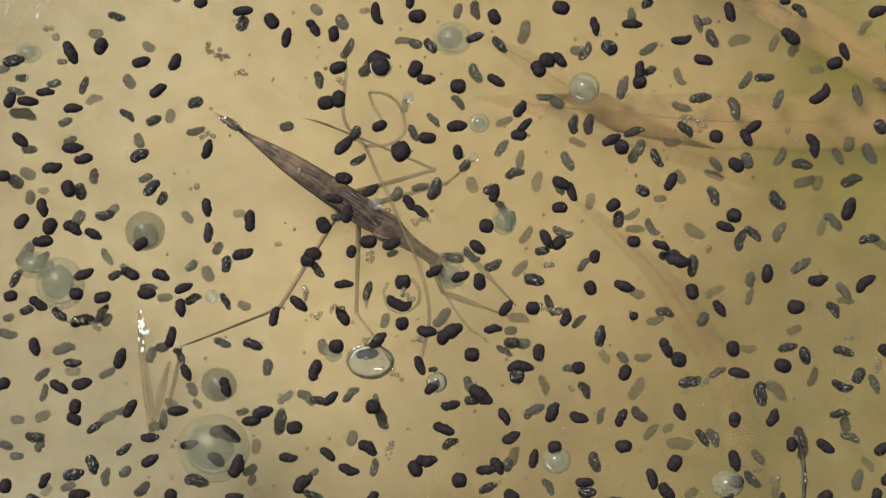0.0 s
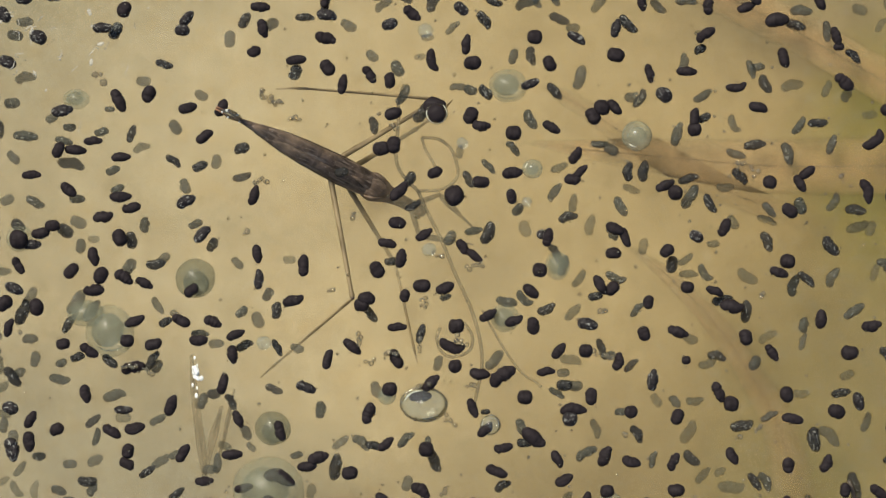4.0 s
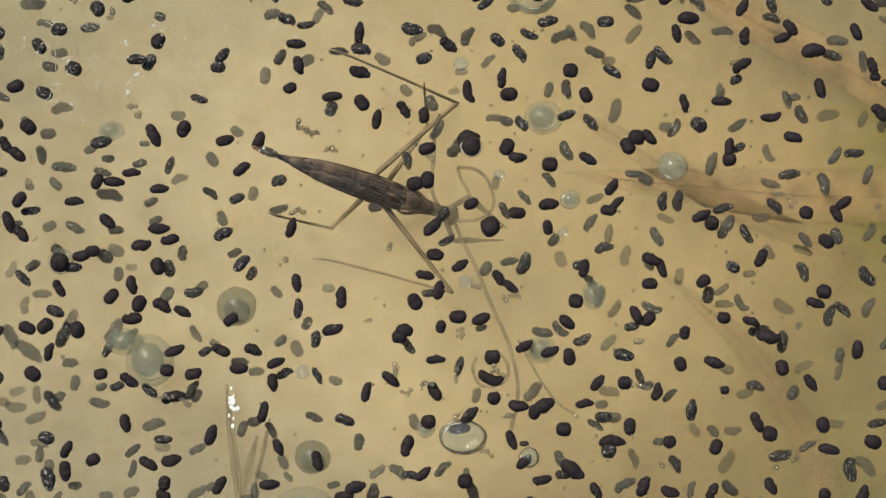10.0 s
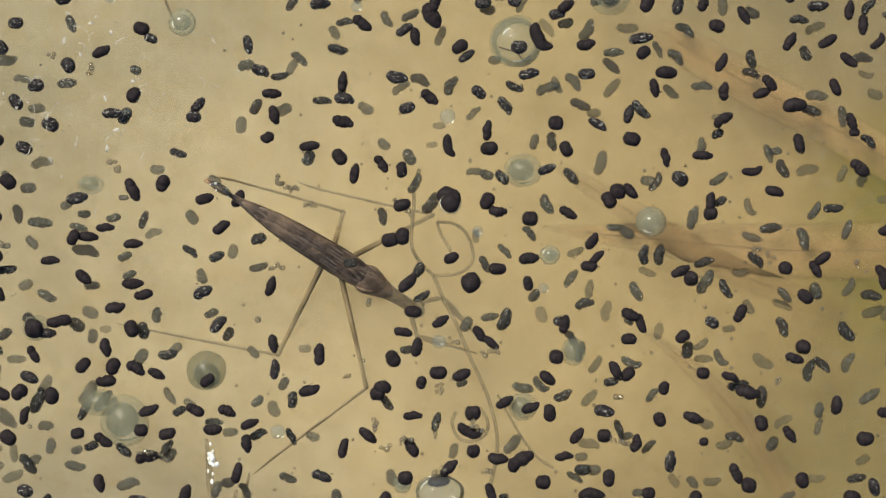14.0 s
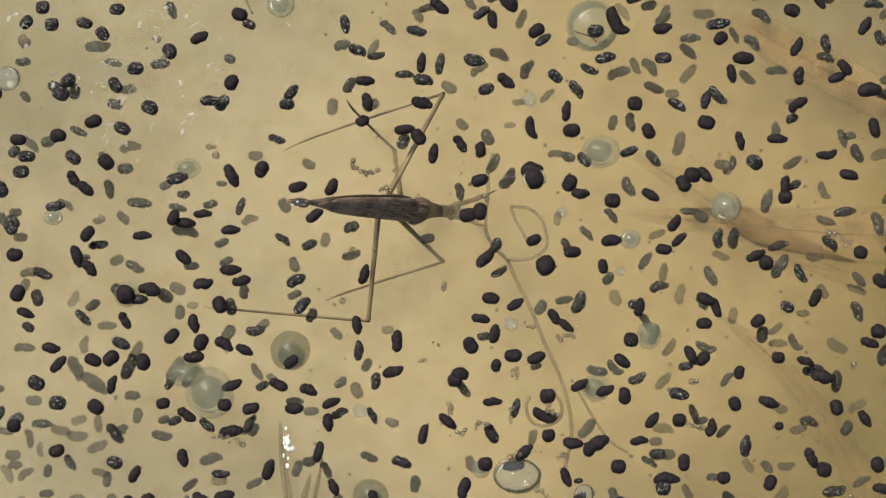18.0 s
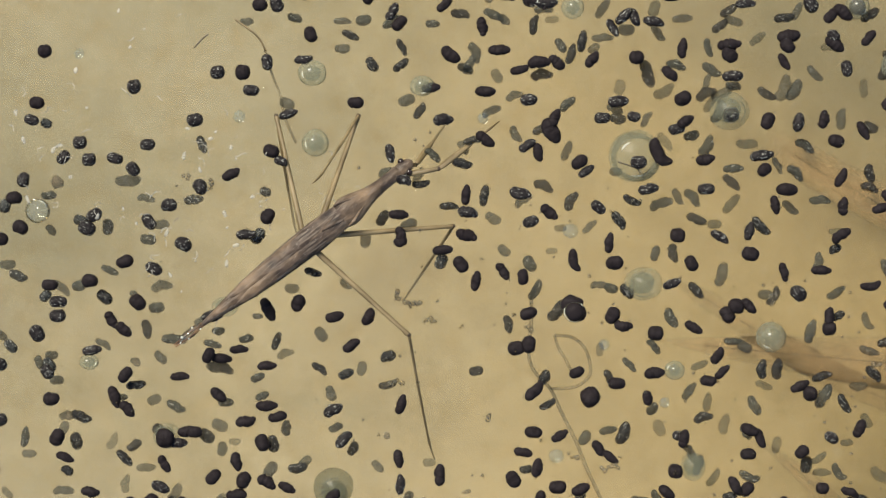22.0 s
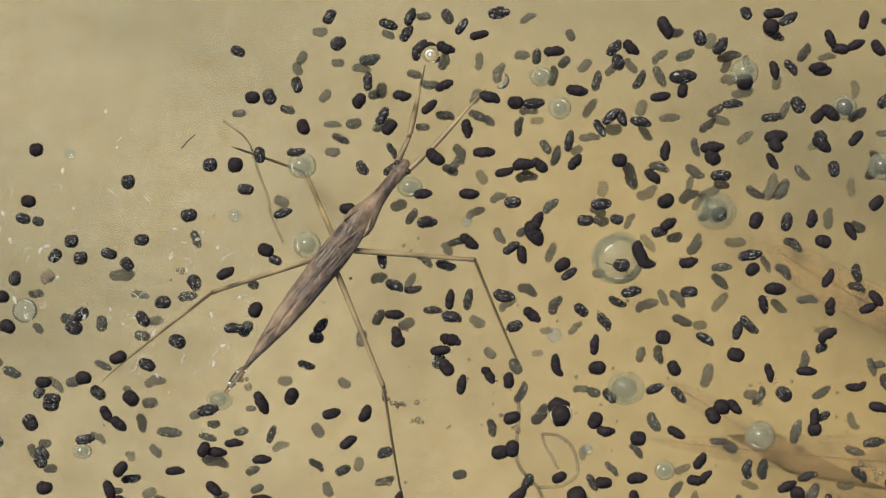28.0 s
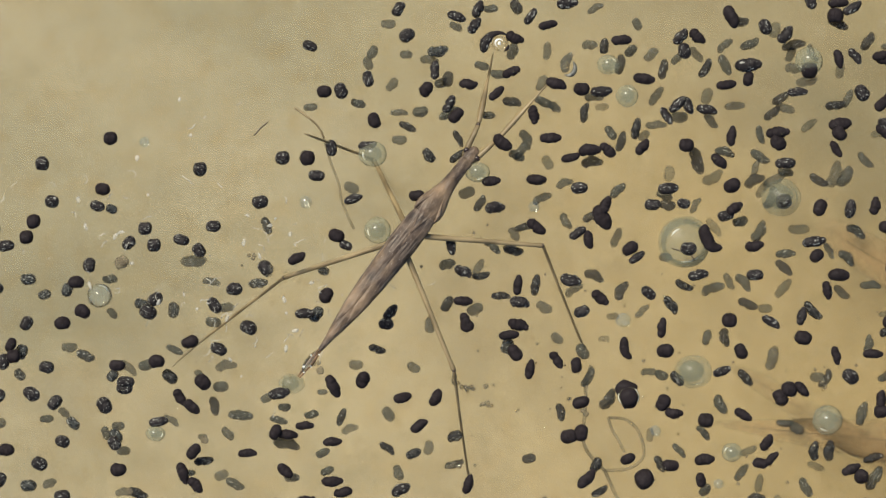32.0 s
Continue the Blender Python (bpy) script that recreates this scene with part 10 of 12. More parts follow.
    drift(clumps[9], [(0, 0.97, 1.59), (18, 0.99, 1.56), (19, 0.77, 1.17), (20, -0.21, -0.14), (20.5, -0.34, -0.43), (21.5, -0.02, -0.88), (22.5, -0.18, -1.01), (24, -0.39, -0.63), (32, 0.00, -0.00)])
    drift(clumps[11], [(0, -0.91, -1.34), (7, -1.00, -1.37), (9, -0.58, -0.81), (11, -0.53, -0.76), (12, -1.06, -1.12), (13, -1.26, -1.07), (14.5, -0.88, -1.69), (17, 0.87, 0.65), (17.5, 1.00, 0.89), (18.5, 0.42, 0.61), (19.5, -0.08, -0.46), (21.5, 0.10, -1.14), (22.5, -0.14, -1.33), (24, -1.00, -0.27), (24.5, -0.74, -0.46), (32, -0.70, -0.43)])
    drift(clumps[12], [(0, 0.00, -0.00), (14.5, -0.00, -0.01), (16.5, 0.50, 0.57), (17, 0.84, 1.07), (17.5, 0.92, 1.20), (18.5, 0.43, 1.38), (20, 0.16, 0.69), (21.5, 0.27, 0.45), (32, 0.28, 0.45)])
    drift(clumps[13], [(0, -0.64, -1.34), (14.5, -0.76, -1.41), (17, 0.72, 0.65), (18, 0.57, 0.91), (18.5, 0.32, 0.79), (19.5, -0.10, -0.54), (21, 0.04, -1.15), (32, 0.10, -1.24)])
    drift(clumps[16], [(0, -1.29, 0.34), (11, -1.53, 0.47), (11.5, -1.62, 0.53), (12.5, -2.66, 0.30), (14, -2.88, 0.26), (14.5, -2.84, 0.35), (16.5, 0.72, -0.15), (17.5, 1.36, 0.01), (18.5, 0.88, -0.09), (20, -1.50, -0.47), (20.5, -1.64, -0.58), (21.5, -0.88, -0.67), (22, -0.90, -0.76), (23.5, -2.02, 0.02), (24, -1.93, 0.08), (24.5, -1.36, 0.30), (26.5, 0.23, 0.11), (32, 0.00, -0.00)])
    drift(clumps[17], [(0, -2.60, -0.05), (6.5, -2.63, -0.06), (8.5, -3.21, 0.06), (10, -2.59, -0.13), (11, -1.95, 0.10), (12.5, -2.65, 0.20), (14, -2.50, -0.01), (14.5, -2.39, 0.01), (16.5, 0.02, 0.12), (17, 0.88, 0.38), (17.5, 1.26, 0.62), (18.5, 0.68, 0.50), (20, -1.38, -0.68), (22, -0.86, -0.91), (23.5, -2.17, -0.40), (24, -2.05, -0.32), (26.5, 0.15, -0.24), (32, -0.11, -0.20)])
    drift(clumps[18], [(0, -2.45, 0.67), (6.5, -2.46, 0.67), (8.5, -3.10, 0.77), (10, -2.64, 0.53), (11, -2.13, 0.69), (11.5, -2.24, 0.82), (12.5, -3.11, 0.66), (14, -3.03, 0.45), (14.5, -2.92, 0.48), (16.5, -0.29, 0.24), (17, 0.56, 0.45), (17.5, 0.94, 0.65), (18.5, 0.41, 0.59), (20, -1.55, -0.23), (22, -0.86, -0.27), (23.5, -2.08, 0.31), (24, -1.93, 0.32), (26.5, 0.25, 0.29), (32, 0.00, -0.00)])
    drift(clumps[19], [(0, 0.00, -0.00), (3.5, -0.55, -0.57), (4.5, -1.08, -0.79), (7, -1.32, -1.11), (9, -0.31, -0.52), (10, -0.44, -0.84), (11, -0.15, -0.81), (11.5, -0.23, -0.97), (12.5, -1.15, -1.01), (14.5, -0.70, -0.88), (17, 3.16, -0.46), (17.5, 3.32, -0.27), (18, 3.02, -0.25), (19, 1.85, -0.80), (20, 1.46, -1.25), (21.5, 1.68, -1.38), (22.5, 1.36, -1.27), (23.5, 1.09, -0.65), (24, 1.05, -0.43), (26.5, 2.88, -0.36), (32, 2.77, -0.25)])
    drift(clumps[20], [(0, -1.72, -0.46), (7, -2.40, -0.70), (9, -1.46, 0.14), (10, -1.25, -0.02), (11, -0.87, 0.33), (12.5, -1.56, 0.59), (13, -1.70, 0.45), (14, -1.72, -0.61), (14.5, -1.61, -0.80), (17, 1.16, 0.63), (17.5, 1.24, 0.86), (18, 0.94, 0.87), (19.5, -0.29, -0.34), (20, -0.44, -0.53), (22, -0.08, -0.73), (24, -0.69, 0.14), (26.5, 1.41, 0.24), (29, 1.06, 0.20), (32, 1.16, 0.33)])
    drift(clumps[21], [(0, 0.00, -0.00), (7, -0.98, -0.80), (7.5, -1.01, -0.70), (9, 0.01, 0.24), (10.5, -0.04, 0.15), (11, -0.14, 0.10), (12, -1.27, -0.77), (13, -1.71, -0.82), (14, -1.24, -1.99), (14.5, -1.01, -2.11), (17, 1.09, 0.10), (17.5, 1.12, 0.26), (18.5, 0.58, -0.06), (19.5, 0.26, -0.85), (22, 0.53, -1.45), (23, 0.36, -1.27), (24, 0.04, -0.66), (24.5, 0.32, -0.79), (26.5, 0.50, -0.78), (32, 0.47, -0.72)])
    drift(clumps[22], [(0, -1.26, -1.36), (7, -1.94, -1.51), (7.5, -1.97, -1.37), (9, -0.94, -0.29), (11, -0.94, -0.24), (12, -2.01, -1.02), (12.5, -2.33, -0.87), (13, -2.37, -0.94), (14, -1.73, -1.94), (14.5, -1.46, -2.00), (17, 0.98, 0.72), (17.5, 1.10, 0.98), (18, 0.88, 0.97), (19.5, -0.04, -0.36), (21.5, 0.18, -0.99), (22.5, -0.00, -1.11), (24, -0.63, -0.31), (24.5, -0.35, -0.46), (32, -0.32, -0.43)])
    drift(clumps[23], [(0, 0.00, -0.00), (7, -0.26, -0.45), (11, 0.04, -0.25), (13, -0.50, -0.53), (14.5, -0.17, -0.99), (17, 1.50, 1.19), (17.5, 1.44, 1.42), (18.5, 0.92, 1.09), (19.5, 0.35, -0.26), (20, 0.34, -0.48), (21.5, 0.51, -0.73), (32, 0.46, -0.73)])
    drift(clumps[24], [(0, -2.45, -2.45), (9, -2.46, -2.43), (13, -2.71, -1.94), (14.5, -2.35, -2.00), (17, -0.19, -0.18), (17.5, -0.16, 0.07), (18.5, -0.62, -0.14), (19.5, -1.07, -1.34), (21, -0.98, -1.82), (32, -0.98, -1.88)])
    drift(clumps[25], [(0, -1.14, -0.91), (7, -1.40, -0.89), (7.5, -1.43, -0.78), (9, -0.62, 0.00), (11, -0.58, 0.11), (12, -1.42, -0.45), (13, -1.70, -0.38), (14, -1.19, -1.21), (14.5, -1.00, -1.30), (17, 0.92, 1.00), (17.5, 0.92, 1.23), (18.5, 0.45, 0.88), (19.5, -0.10, -0.52), (21.5, 0.11, -1.23), (32, -0.01, -1.33)])
    drift(clumps[27], [(0, -1.40, -1.09), (9, -1.41, -1.05), (13, -1.56, -0.36), (14.5, -1.20, -0.46), (17.5, -0.04, -0.05), (21, -0.22, -0.66), (32, -0.22, -0.69)])
    drift(clumps[29], [(0, 0.46, -0.68), (18.5, 0.35, -0.52), (19, 0.23, -0.46), (20.5, -1.54, -0.20), (21.5, -0.87, -0.25), (22, -0.92, -0.29), (24, -1.89, 0.22), (26.5, -0.11, 1.05), (32, 0.00, -0.00)])
    drift(clumps[30], [(0, -1.14, 1.11), (6.5, -1.14, 1.11), (8.5, -1.85, 1.23), (10, -1.33, 0.89), (11.5, -0.53, 0.96), (12.5, -1.95, 0.42), (14.5, -2.74, 0.97), (16.5, 0.22, 0.12), (17.5, 0.93, 0.56), (18, 0.92, 0.64), (18.5, 0.58, 0.30), (19.5, -0.82, -0.43), (20, -1.61, -0.36), (20.5, -1.87, -0.29), (21.5, -1.06, -0.28), (22, -1.07, -0.31), (24, -2.13, 0.37), (24.5, -1.76, 0.55), (26.5, 0.13, -0.10), (32, 0.00, -0.00)])
    drift(clumps[31], [(0, 0.00, -0.00), (3, -0.43, -0.22), (4.5, -1.01, -0.42), (6.5, -1.01, -0.59), (8.5, -1.61, -0.66), (10, -1.13, -1.04), (11, -0.28, -0.96), (11.5, -0.22, -1.02), (12.5, -1.30, -1.11), (14.5, -0.96, -0.84), (16.5, 1.76, -1.36), (17, 2.50, -1.26), (17.5, 2.78, -1.14), (18, 2.63, -1.13), (20, 1.17, -1.78), (21.5, 1.53, -1.65), (22.5, 1.11, -1.50), (23.5, 0.70, -0.86), (24, 0.73, -0.66), (26.5, 2.34, -0.50), (32, 2.44, -0.42)])
    drift(clumps[32], [(0, -1.30, -0.13), (6.5, -1.38, -0.12), (8.5, -2.25, 0.01), (10, -1.71, -0.30), (11, -0.94, -0.13), (11.5, -0.89, -0.13), (12.5, -2.18, -0.33), (14.5, -2.30, -0.00), (16.5, 0.36, -0.68), (17, 1.08, -0.59), (17.5, 1.36, -0.47), (18.5, 1.03, -0.68), (20, -0.69, -1.04), (20.5, -0.71, -0.93), (21.5, 0.04, -0.97), (22, 0.02, -1.03), (23.5, -1.33, -0.33), (26.5, 0.14, 0.09), (32, 0.00, -0.00)])
    drift(clumps[33], [(0, 0.00, -0.00), (3.5, -0.65, -0.39), (4.5, -1.14, -0.61), (7, -1.39, -0.91), (9, -0.48, -0.43), (10, -0.59, -0.71), (11, -0.41, -0.56), (12.5, -1.96, -0.51), (14.5, -1.03, -0.74), (16.5, 1.90, -1.12), (17, 2.44, -1.00), (18, 2.11, -0.93), (19, 0.95, -1.36), (20, 0.62, -1.71), (21.5, 0.93, -1.75), (22.5, 0.67, -1.63), (24, 0.42, -0.76), (26.5, 2.10, -0.71), (32, 1.96, -0.56)])
    drift(clumps[34], [(0, 0.00, -0.00), (7, -0.80, -0.69), (7.5, -0.85, -0.63), (9, -0.12, -0.25), (11, -0.13, -0.20), (12.5, -1.43, -0.55), (13, -1.60, -0.88), (14, -0.97, -1.33), (17, 1.53, 0.08), (18, 1.08, -0.00), (20, 0.49, -0.96), (21.5, 0.86, -1.13), (22.5, 0.75, -1.14), (24, 0.54, -0.53), (26.5, 1.01, -0.76), (32, 1.00, -0.70)])
    drift(clumps[35], [(0, 0.00, -0.00), (7.5, -0.62, -0.28), (9, 0.12, -0.05), (11, 0.11, -0.07), (12.5, -0.98, -0.21), (13.5, -0.99, -0.84), (14.5, -0.11, -0.55), (16.5, 1.13, 0.79), (19.5, 0.11, 0.69), (22, 0.49, 0.51), (32, 0.49, 0.52)])
    drift(clumps[36], [(0, 0.00, -0.00), (4.5, -0.13, 0.17), (9, -0.10, -0.11), (13.5, -0.13, 0.22), (16.5, 0.25, 0.57), (18, -0.30, 0.54), (32, -0.18, 0.67)])
    drift(clumps[38], [(0, -0.11, 1.61), (18, -0.10, 1.60), (22, 0.17, 1.32), (24, -0.34, 0.29), (27, 0.17, 0.69), (28.5, 0.24, 0.34), (31, -0.31, 0.07), (32, 0.00, -0.00)])
    drift(clumps[39], [(0, -0.35, 1.00), (20, -0.45, 0.90), (21, -0.07, 1.18), (22, 0.01, 0.68), (23.5, -0.56, -0.53), (24.5, -0.76, -0.70), (26.5, 0.34, 0.23), (28.5, 0.49, 0.02), (31, -0.08, 0.02), (32, 0.00, -0.00)])
    drift(clumps[40], [(0, -3.32, 0.60), (6.5, -3.31, 0.60), (7, -3.31, 0.06), (8, -3.56, -0.34), (9, -3.75, -0.12), (10, -3.37, -0.62), (11.5, -2.65, -0.62), (12, -2.98, -1.01), (12.5, -3.49, -1.12), (14, -4.28, -0.01), (14.5, -4.30, 0.17), (16.5, -1.38, -0.48), (17, -1.43, 0.15), (18.5, -0.57, 0.79), (20, -1.13, 0.90), (21.5, -0.61, 1.05), (24.5, -1.16, 0.47), (26.5, 0.08, 0.26), (28.5, 0.12, 0.07), (30.5, -0.02, 0.30), (32, 0.00, -0.00)])
    drift(clumps[41], [(0, 0.00, -0.00), (1, 0.04, 0.05), (3, 0.40, -0.53), (4.5, -0.22, -0.54), (6.5, -0.09, -0.71), (8, -0.52, -1.06), (10, -0.13, -1.49), (11.5, 0.85, -1.64), (12.5, 0.31, -1.70), (14, -0.42, -0.55), (14.5, -0.24, -0.42), (16.5, 1.90, -0.75), (18, 2.75, -0.40), (19.5, 1.87, -0.19), (21.5, 1.84, 1.09), (22.5, 1.74, 1.25), (24.5, 1.75, 1.03), (26.5, 3.47, 1.23), (32, 3.42, 1.22)])
    drift(clumps[42], [(0, -1.75, 1.18), (6.5, -1.93, 1.23), (7.5, -2.12, 0.68), (9, -2.22, 0.64), (10, -1.89, 0.19), (11.5, -1.17, 0.22), (12, -1.39, -0.14), (12.5, -1.78, -0.15), (14, -2.46, 1.09), (14.5, -2.37, 1.21), (16.5, -0.37, 0.44), (17.5, 0.43, 0.62), (18, 0.42, 0.64), (19, -0.20, -0.17), (20, -1.45, -0.15), (20.5, -1.57, 0.13), (22, -1.27, 0.17), (24.5, -1.43, 0.14), (26.5, 0.16, 0.25), (32, 0.00, -0.00)])
    drift(clumps[43], [(0, 0.00, -0.00), (3, -0.41, -0.04), (4.5, -1.36, -0.06), (7.5, -1.47, -0.17), (10, -1.00, -0.37), (11, -0.38, -0.09), (12, -1.61, 0.11), (12.5, -1.71, -0.17), (14.5, -0.41, -0.98), (16.5, 2.15, -1.67), (17, 2.52, -1.77), (18.5, 1.47, -1.34), (20, 0.77, -1.64), (23.5, 0.79, -1.11), (24.5, 0.96, -1.25), (26.5, 2.52, -1.00), (28.5, 2.30, -0.74), (32, 2.43, -0.80)])
    drift(clumps[44], [(0, 0.00, -0.00), (7.5, -0.69, -0.18), (9.5, -0.01, 0.03), (11.5, -0.08, 0.37), (12, -0.38, 0.47), (13, -0.92, -0.09), (14.5, 0.04, -0.90), (16.5, 1.40, -0.37), (17.5, 1.08, -0.46), (18.5, 0.84, -0.09), (20, 0.54, -0.79), (32, 0.70, -0.79)])
    drift(clumps[45], [(0, 0.00, -0.00), (7.5, -0.37, -0.21), (9.5, 0.36, 0.11), (12, -0.10, 0.48), (13, -0.98, -0.19), (13.5, -0.90, -0.69), (14.5, 0.03, -0.70), (16.5, 1.10, 0.06), (18.5, 0.23, 0.18), (19.5, -0.05, -0.08), (32, 0.03, 0.10)])
    drift(clumps[46], [(0, 0.00, -0.00), (1.5, 0.08, -0.19), (4.5, 0.12, 0.37), (7.5, 0.10, 0.18), (11.5, 0.34, 0.47), (13, 0.09, 0.42), (14, 0.26, 0.20), (16.5, 0.62, 0.44), (32, 0.46, 0.76)])
    drift(clumps[47], [(0, 0.00, -0.00), (1.5, 0.05, -0.08), (4.5, 0.11, 0.46), (32, 0.11, 0.47)])
    drift(clumps[48], [(0, 0.07, 0.89), (22, 0.09, 0.85), (27, -0.11, 0.44), (29, 0.02, -0.00), (32, 0.00, -0.00)])
    drift(clumps[49], [(0, 0.55, 0.72), (12.5, 0.48, 0.65), (14.5, 0.41, 1.04), (17, 0.41, 1.04), (21, 0.71, 0.83), (22.5, 0.56, -0.21), (23.5, -0.11, -0.10), (24.5, -0.08, -0.66), (26.5, 0.20, -0.14), (28.5, 0.30, -0.29), (32, 0.00, -0.00)])
    drift(clumps[50], [(0, -0.46, -0.28), (3.5, -0.44, -0.28), (4.5, -0.61, -0.03), (7, -0.47, -0.17), (8.5, -1.04, -0.65), (9.5, -1.01, -0.85), (11, -0.10, -0.78), (12.5, 0.00, -1.15), (13, 0.34, -1.00), (13.5, 0.43, -0.50), (14.5, -0.16, 0.77), (16.5, -0.09, 0.24), (18.5, 0.57, 0.60), (20, 0.36, 0.28), (21, 0.88, 0.58), (22.5, 0.45, 0.03), (23.5, -0.16, 0.28), (24.5, -0.09, -0.44), (26.5, 0.08, -0.05), (28.5, 0.22, -0.18), (32, 0.00, -0.00)])
    drift(clumps[51], [(0, 0.00, -0.00), (1, -0.07, 0.11), (3.5, 0.44, -0.27), (4.5, 0.31, -0.01), (6.5, 0.55, -0.18), (9.5, -0.05, -0.81), (11, 0.28, -0.89), (12, -0.42, -0.85), (13, 0.08, -0.90), (14, -0.21, -0.69), (14.5, 0.06, -0.33), (16.5, 0.08, -0.67), (18, 0.38, 0.01), (19.5, 0.03, 0.00), (21.5, 0.24, 0.62), (22.5, -0.03, 0.43), (23.5, 0.40, 0.26), (24.5, -0.11, -0.27), (26.5, -0.11, 0.04), (32, -0.18, -0.07)])
    drift(clumps[52], [(0, -0.64, 0.23), (1, -0.68, 0.36), (3.5, -0.26, -0.03), (4.5, -0.39, 0.29), (7, -0.29, 0.16), (9.5, -0.85, -0.45), (11, -0.15, -0.45), (12, -0.42, -0.49), (13, 0.10, -0.41), (13.5, 0.15, -0.21), (14.5, -0.22, 0.94), (16.5, 0.03, 0.52), (18.5, 0.64, 1.07), (19.5, 0.41, 0.82), (21.5, 0.82, 0.87), (22.5, 0.45, 0.50), (23.5, 0.74, 0.37), (24.5, 0.24, -0.25), (26.5, 0.16, 0.05), (32, 0.00, -0.00)])
    drift(clumps[53], [(0, 0.00, -0.00), (6.5, 0.29, -0.10), (9.5, -0.21, -0.70), (11, -0.06, -0.80), (12, -0.74, -0.89), (13, -0.45, -1.08), (14, -0.84, -0.91), (16.5, -0.74, -0.24), (18, -0.46, 0.55), (19.5, -0.47, 0.17), (21, 0.03, 0.21), (23.5, 0.35, -0.26), (24.5, -0.06, -0.66), (26.5, -0.04, -0.40), (28.5, -0.34, -0.48), (32, -0.14, -0.60)])
    drift(clumps[54], [(0, 0.00, -0.00), (4.5, -0.02, 0.18), (9, 0.02, -0.21), (11, 0.38, 0.29), (12, 0.08, 0.53), (13.5, -0.11, 0.02), (14.5, 0.31, -0.53), (16.5, 0.96, -0.71), (19, 0.11, -0.62), (22, 0.17, -1.16), (32, 0.14, -1.14)])
    drift(clumps[55], [(0, 0.00, -0.00), (4.5, -0.04, 0.45), (8, 0.06, -0.07), (11, 0.38, 0.26), (13, -0.41, 0.43), (14.5, 0.30, -0.25), (16.5, 1.12, -0.42), (19.5, 0.29, -0.10), (32, 0.27, 0.14)])
    drift(clumps[56], [(0, 0.00, -0.00), (9, 0.48, 0.14), (13, 0.20, 0.23), (32, 0.22, 0.24)])
    drift(clumps[60], [(0, 0.00, -0.00), (7.5, -0.04, 0.01), (11.5, -0.01, -0.31), (12.5, 0.07, 0.13), (13.5, 0.47, -0.12), (14, 0.30, 0.15), (14.5, 0.36, 0.99), (16.5, 0.50, 0.03), (18.5, 0.49, 0.29), (20, 0.19, 0.18), (21, 0.57, 0.32), (22.5, 0.22, 0.10), (23.5, 0.64, 0.33), (24.5, -0.39, -0.37), (32, -0.28, 0.13)])
    drift(clumps[61], [(0, 0.24, -0.19), (11.5, 0.26, -0.46), (12.5, 0.34, -0.00), (13.5, 0.74, -0.26), (14, 0.57, 0.02), (14.5, 0.64, 0.85), (16.5, 0.78, -0.11), (18.5, 0.77, 0.14), (20, 0.47, 0.03), (21, 0.85, 0.18), (22.5, 0.51, -0.04), (23.5, 0.93, 0.19), (24.5, -0.10, -0.50), (32, 0.00, -0.00)])
    drift(clumps[62], [(0, 0.00, -0.00), (1, -0.11, 0.14), (3.5, 0.23, -0.15), (7, 0.36, -0.14), (9.5, 0.05, -0.32), (10.5, 0.48, -0.26), (12, 0.03, -0.15), (13, 0.58, -0.10), (14, 0.43, -0.10), (14.5, 0.91, -0.06), (18, 1.58, 0.27), (19.5, 1.40, 0.02), (24.5, 1.40, -0.03), (26.5, 0.65, -0.79), (32, 0.89, -0.53)])
    drift(clumps[63], [(0, -1.48, -0.35), (7, -0.99, -0.54), (9.5, -1.36, -0.83), (11, -0.75, -0.93), (12, -0.80, -0.72), (13, -0.12, -0.60), (14, -0.23, -0.43), (14.5, -0.11, 0.00), (18, 0.40, 0.18), (21.5, 0.26, 0.05), (24.5, -0.12, -0.40), (32, 0.00, -0.00)])
    drift(clumps[64], [(0, 0.00, -0.00), (4.5, -0.03, 0.25), (8, -0.17, -0.08), (11.5, 0.03, 0.34), (14, 0.13, 0.08), (14.5, 0.52, -0.32), (16.5, 0.51, 0.08), (18.5, -0.01, 0.33), (21.5, 0.24, 0.10), (22.5, 0.01, 0.27), (32, 0.11, 0.33)])
    drift(clumps[65], [(0, 0.00, -0.00), (2, 0.16, 0.15), (4.5, -0.15, 0.52), (8, -0.06, 0.11), (9.5, 0.24, 0.15), (11.5, 0.30, 0.65), (32, 0.27, 0.65)])
    drift(clumps[72], [(0, 0.14, 0.32), (6.5, 0.14, 0.32), (7.5, 0.37, 0.52), (9, -0.10, 0.56), (10.5, -0.10, -0.02), (11.5, 0.26, 0.03), (13.5, -0.04, 0.10), (14.5, -0.46, 0.44), (16.5, 0.02, 0.20), (24.5, -0.11, -0.04), (26.5, 0.41, -0.03), (27.5, 0.09, 0.18), (29, 0.10, -0.12), (32, 0.00, -0.00)])
    drift(clumps[73], [(0, 0.00, -0.00), (4, 0.18, -0.25), (8, 0.17, 0.08), (10, -0.08, -0.16), (13.5, 0.25, -0.14), (14.5, 0.23, 0.24), (22.5, 0.11, 0.08), (23.5, 0.55, 0.07), (24.5, 0.06, 0.13), (29, -0.16, -0.01), (32, 0.24, 0.27)])
    drift(clumps[74], [(0, 0.04, 0.02), (10, -0.04, -0.05), (14.5, 0.32, 0.11), (22.5, 0.12, -0.04), (23.5, 0.45, -0.05), (26.5, -0.04, 0.03), (32, 0.13, 0.20)])
    drift(clumps[76], [(0, 0.00, -0.00), (2.5, 0.16, 0.09), (4.5, -0.26, 0.27), (8, -0.01, 0.07), (10, 0.17, 0.31), (11.5, 0.14, 0.93), (32, 0.14, 0.93)])
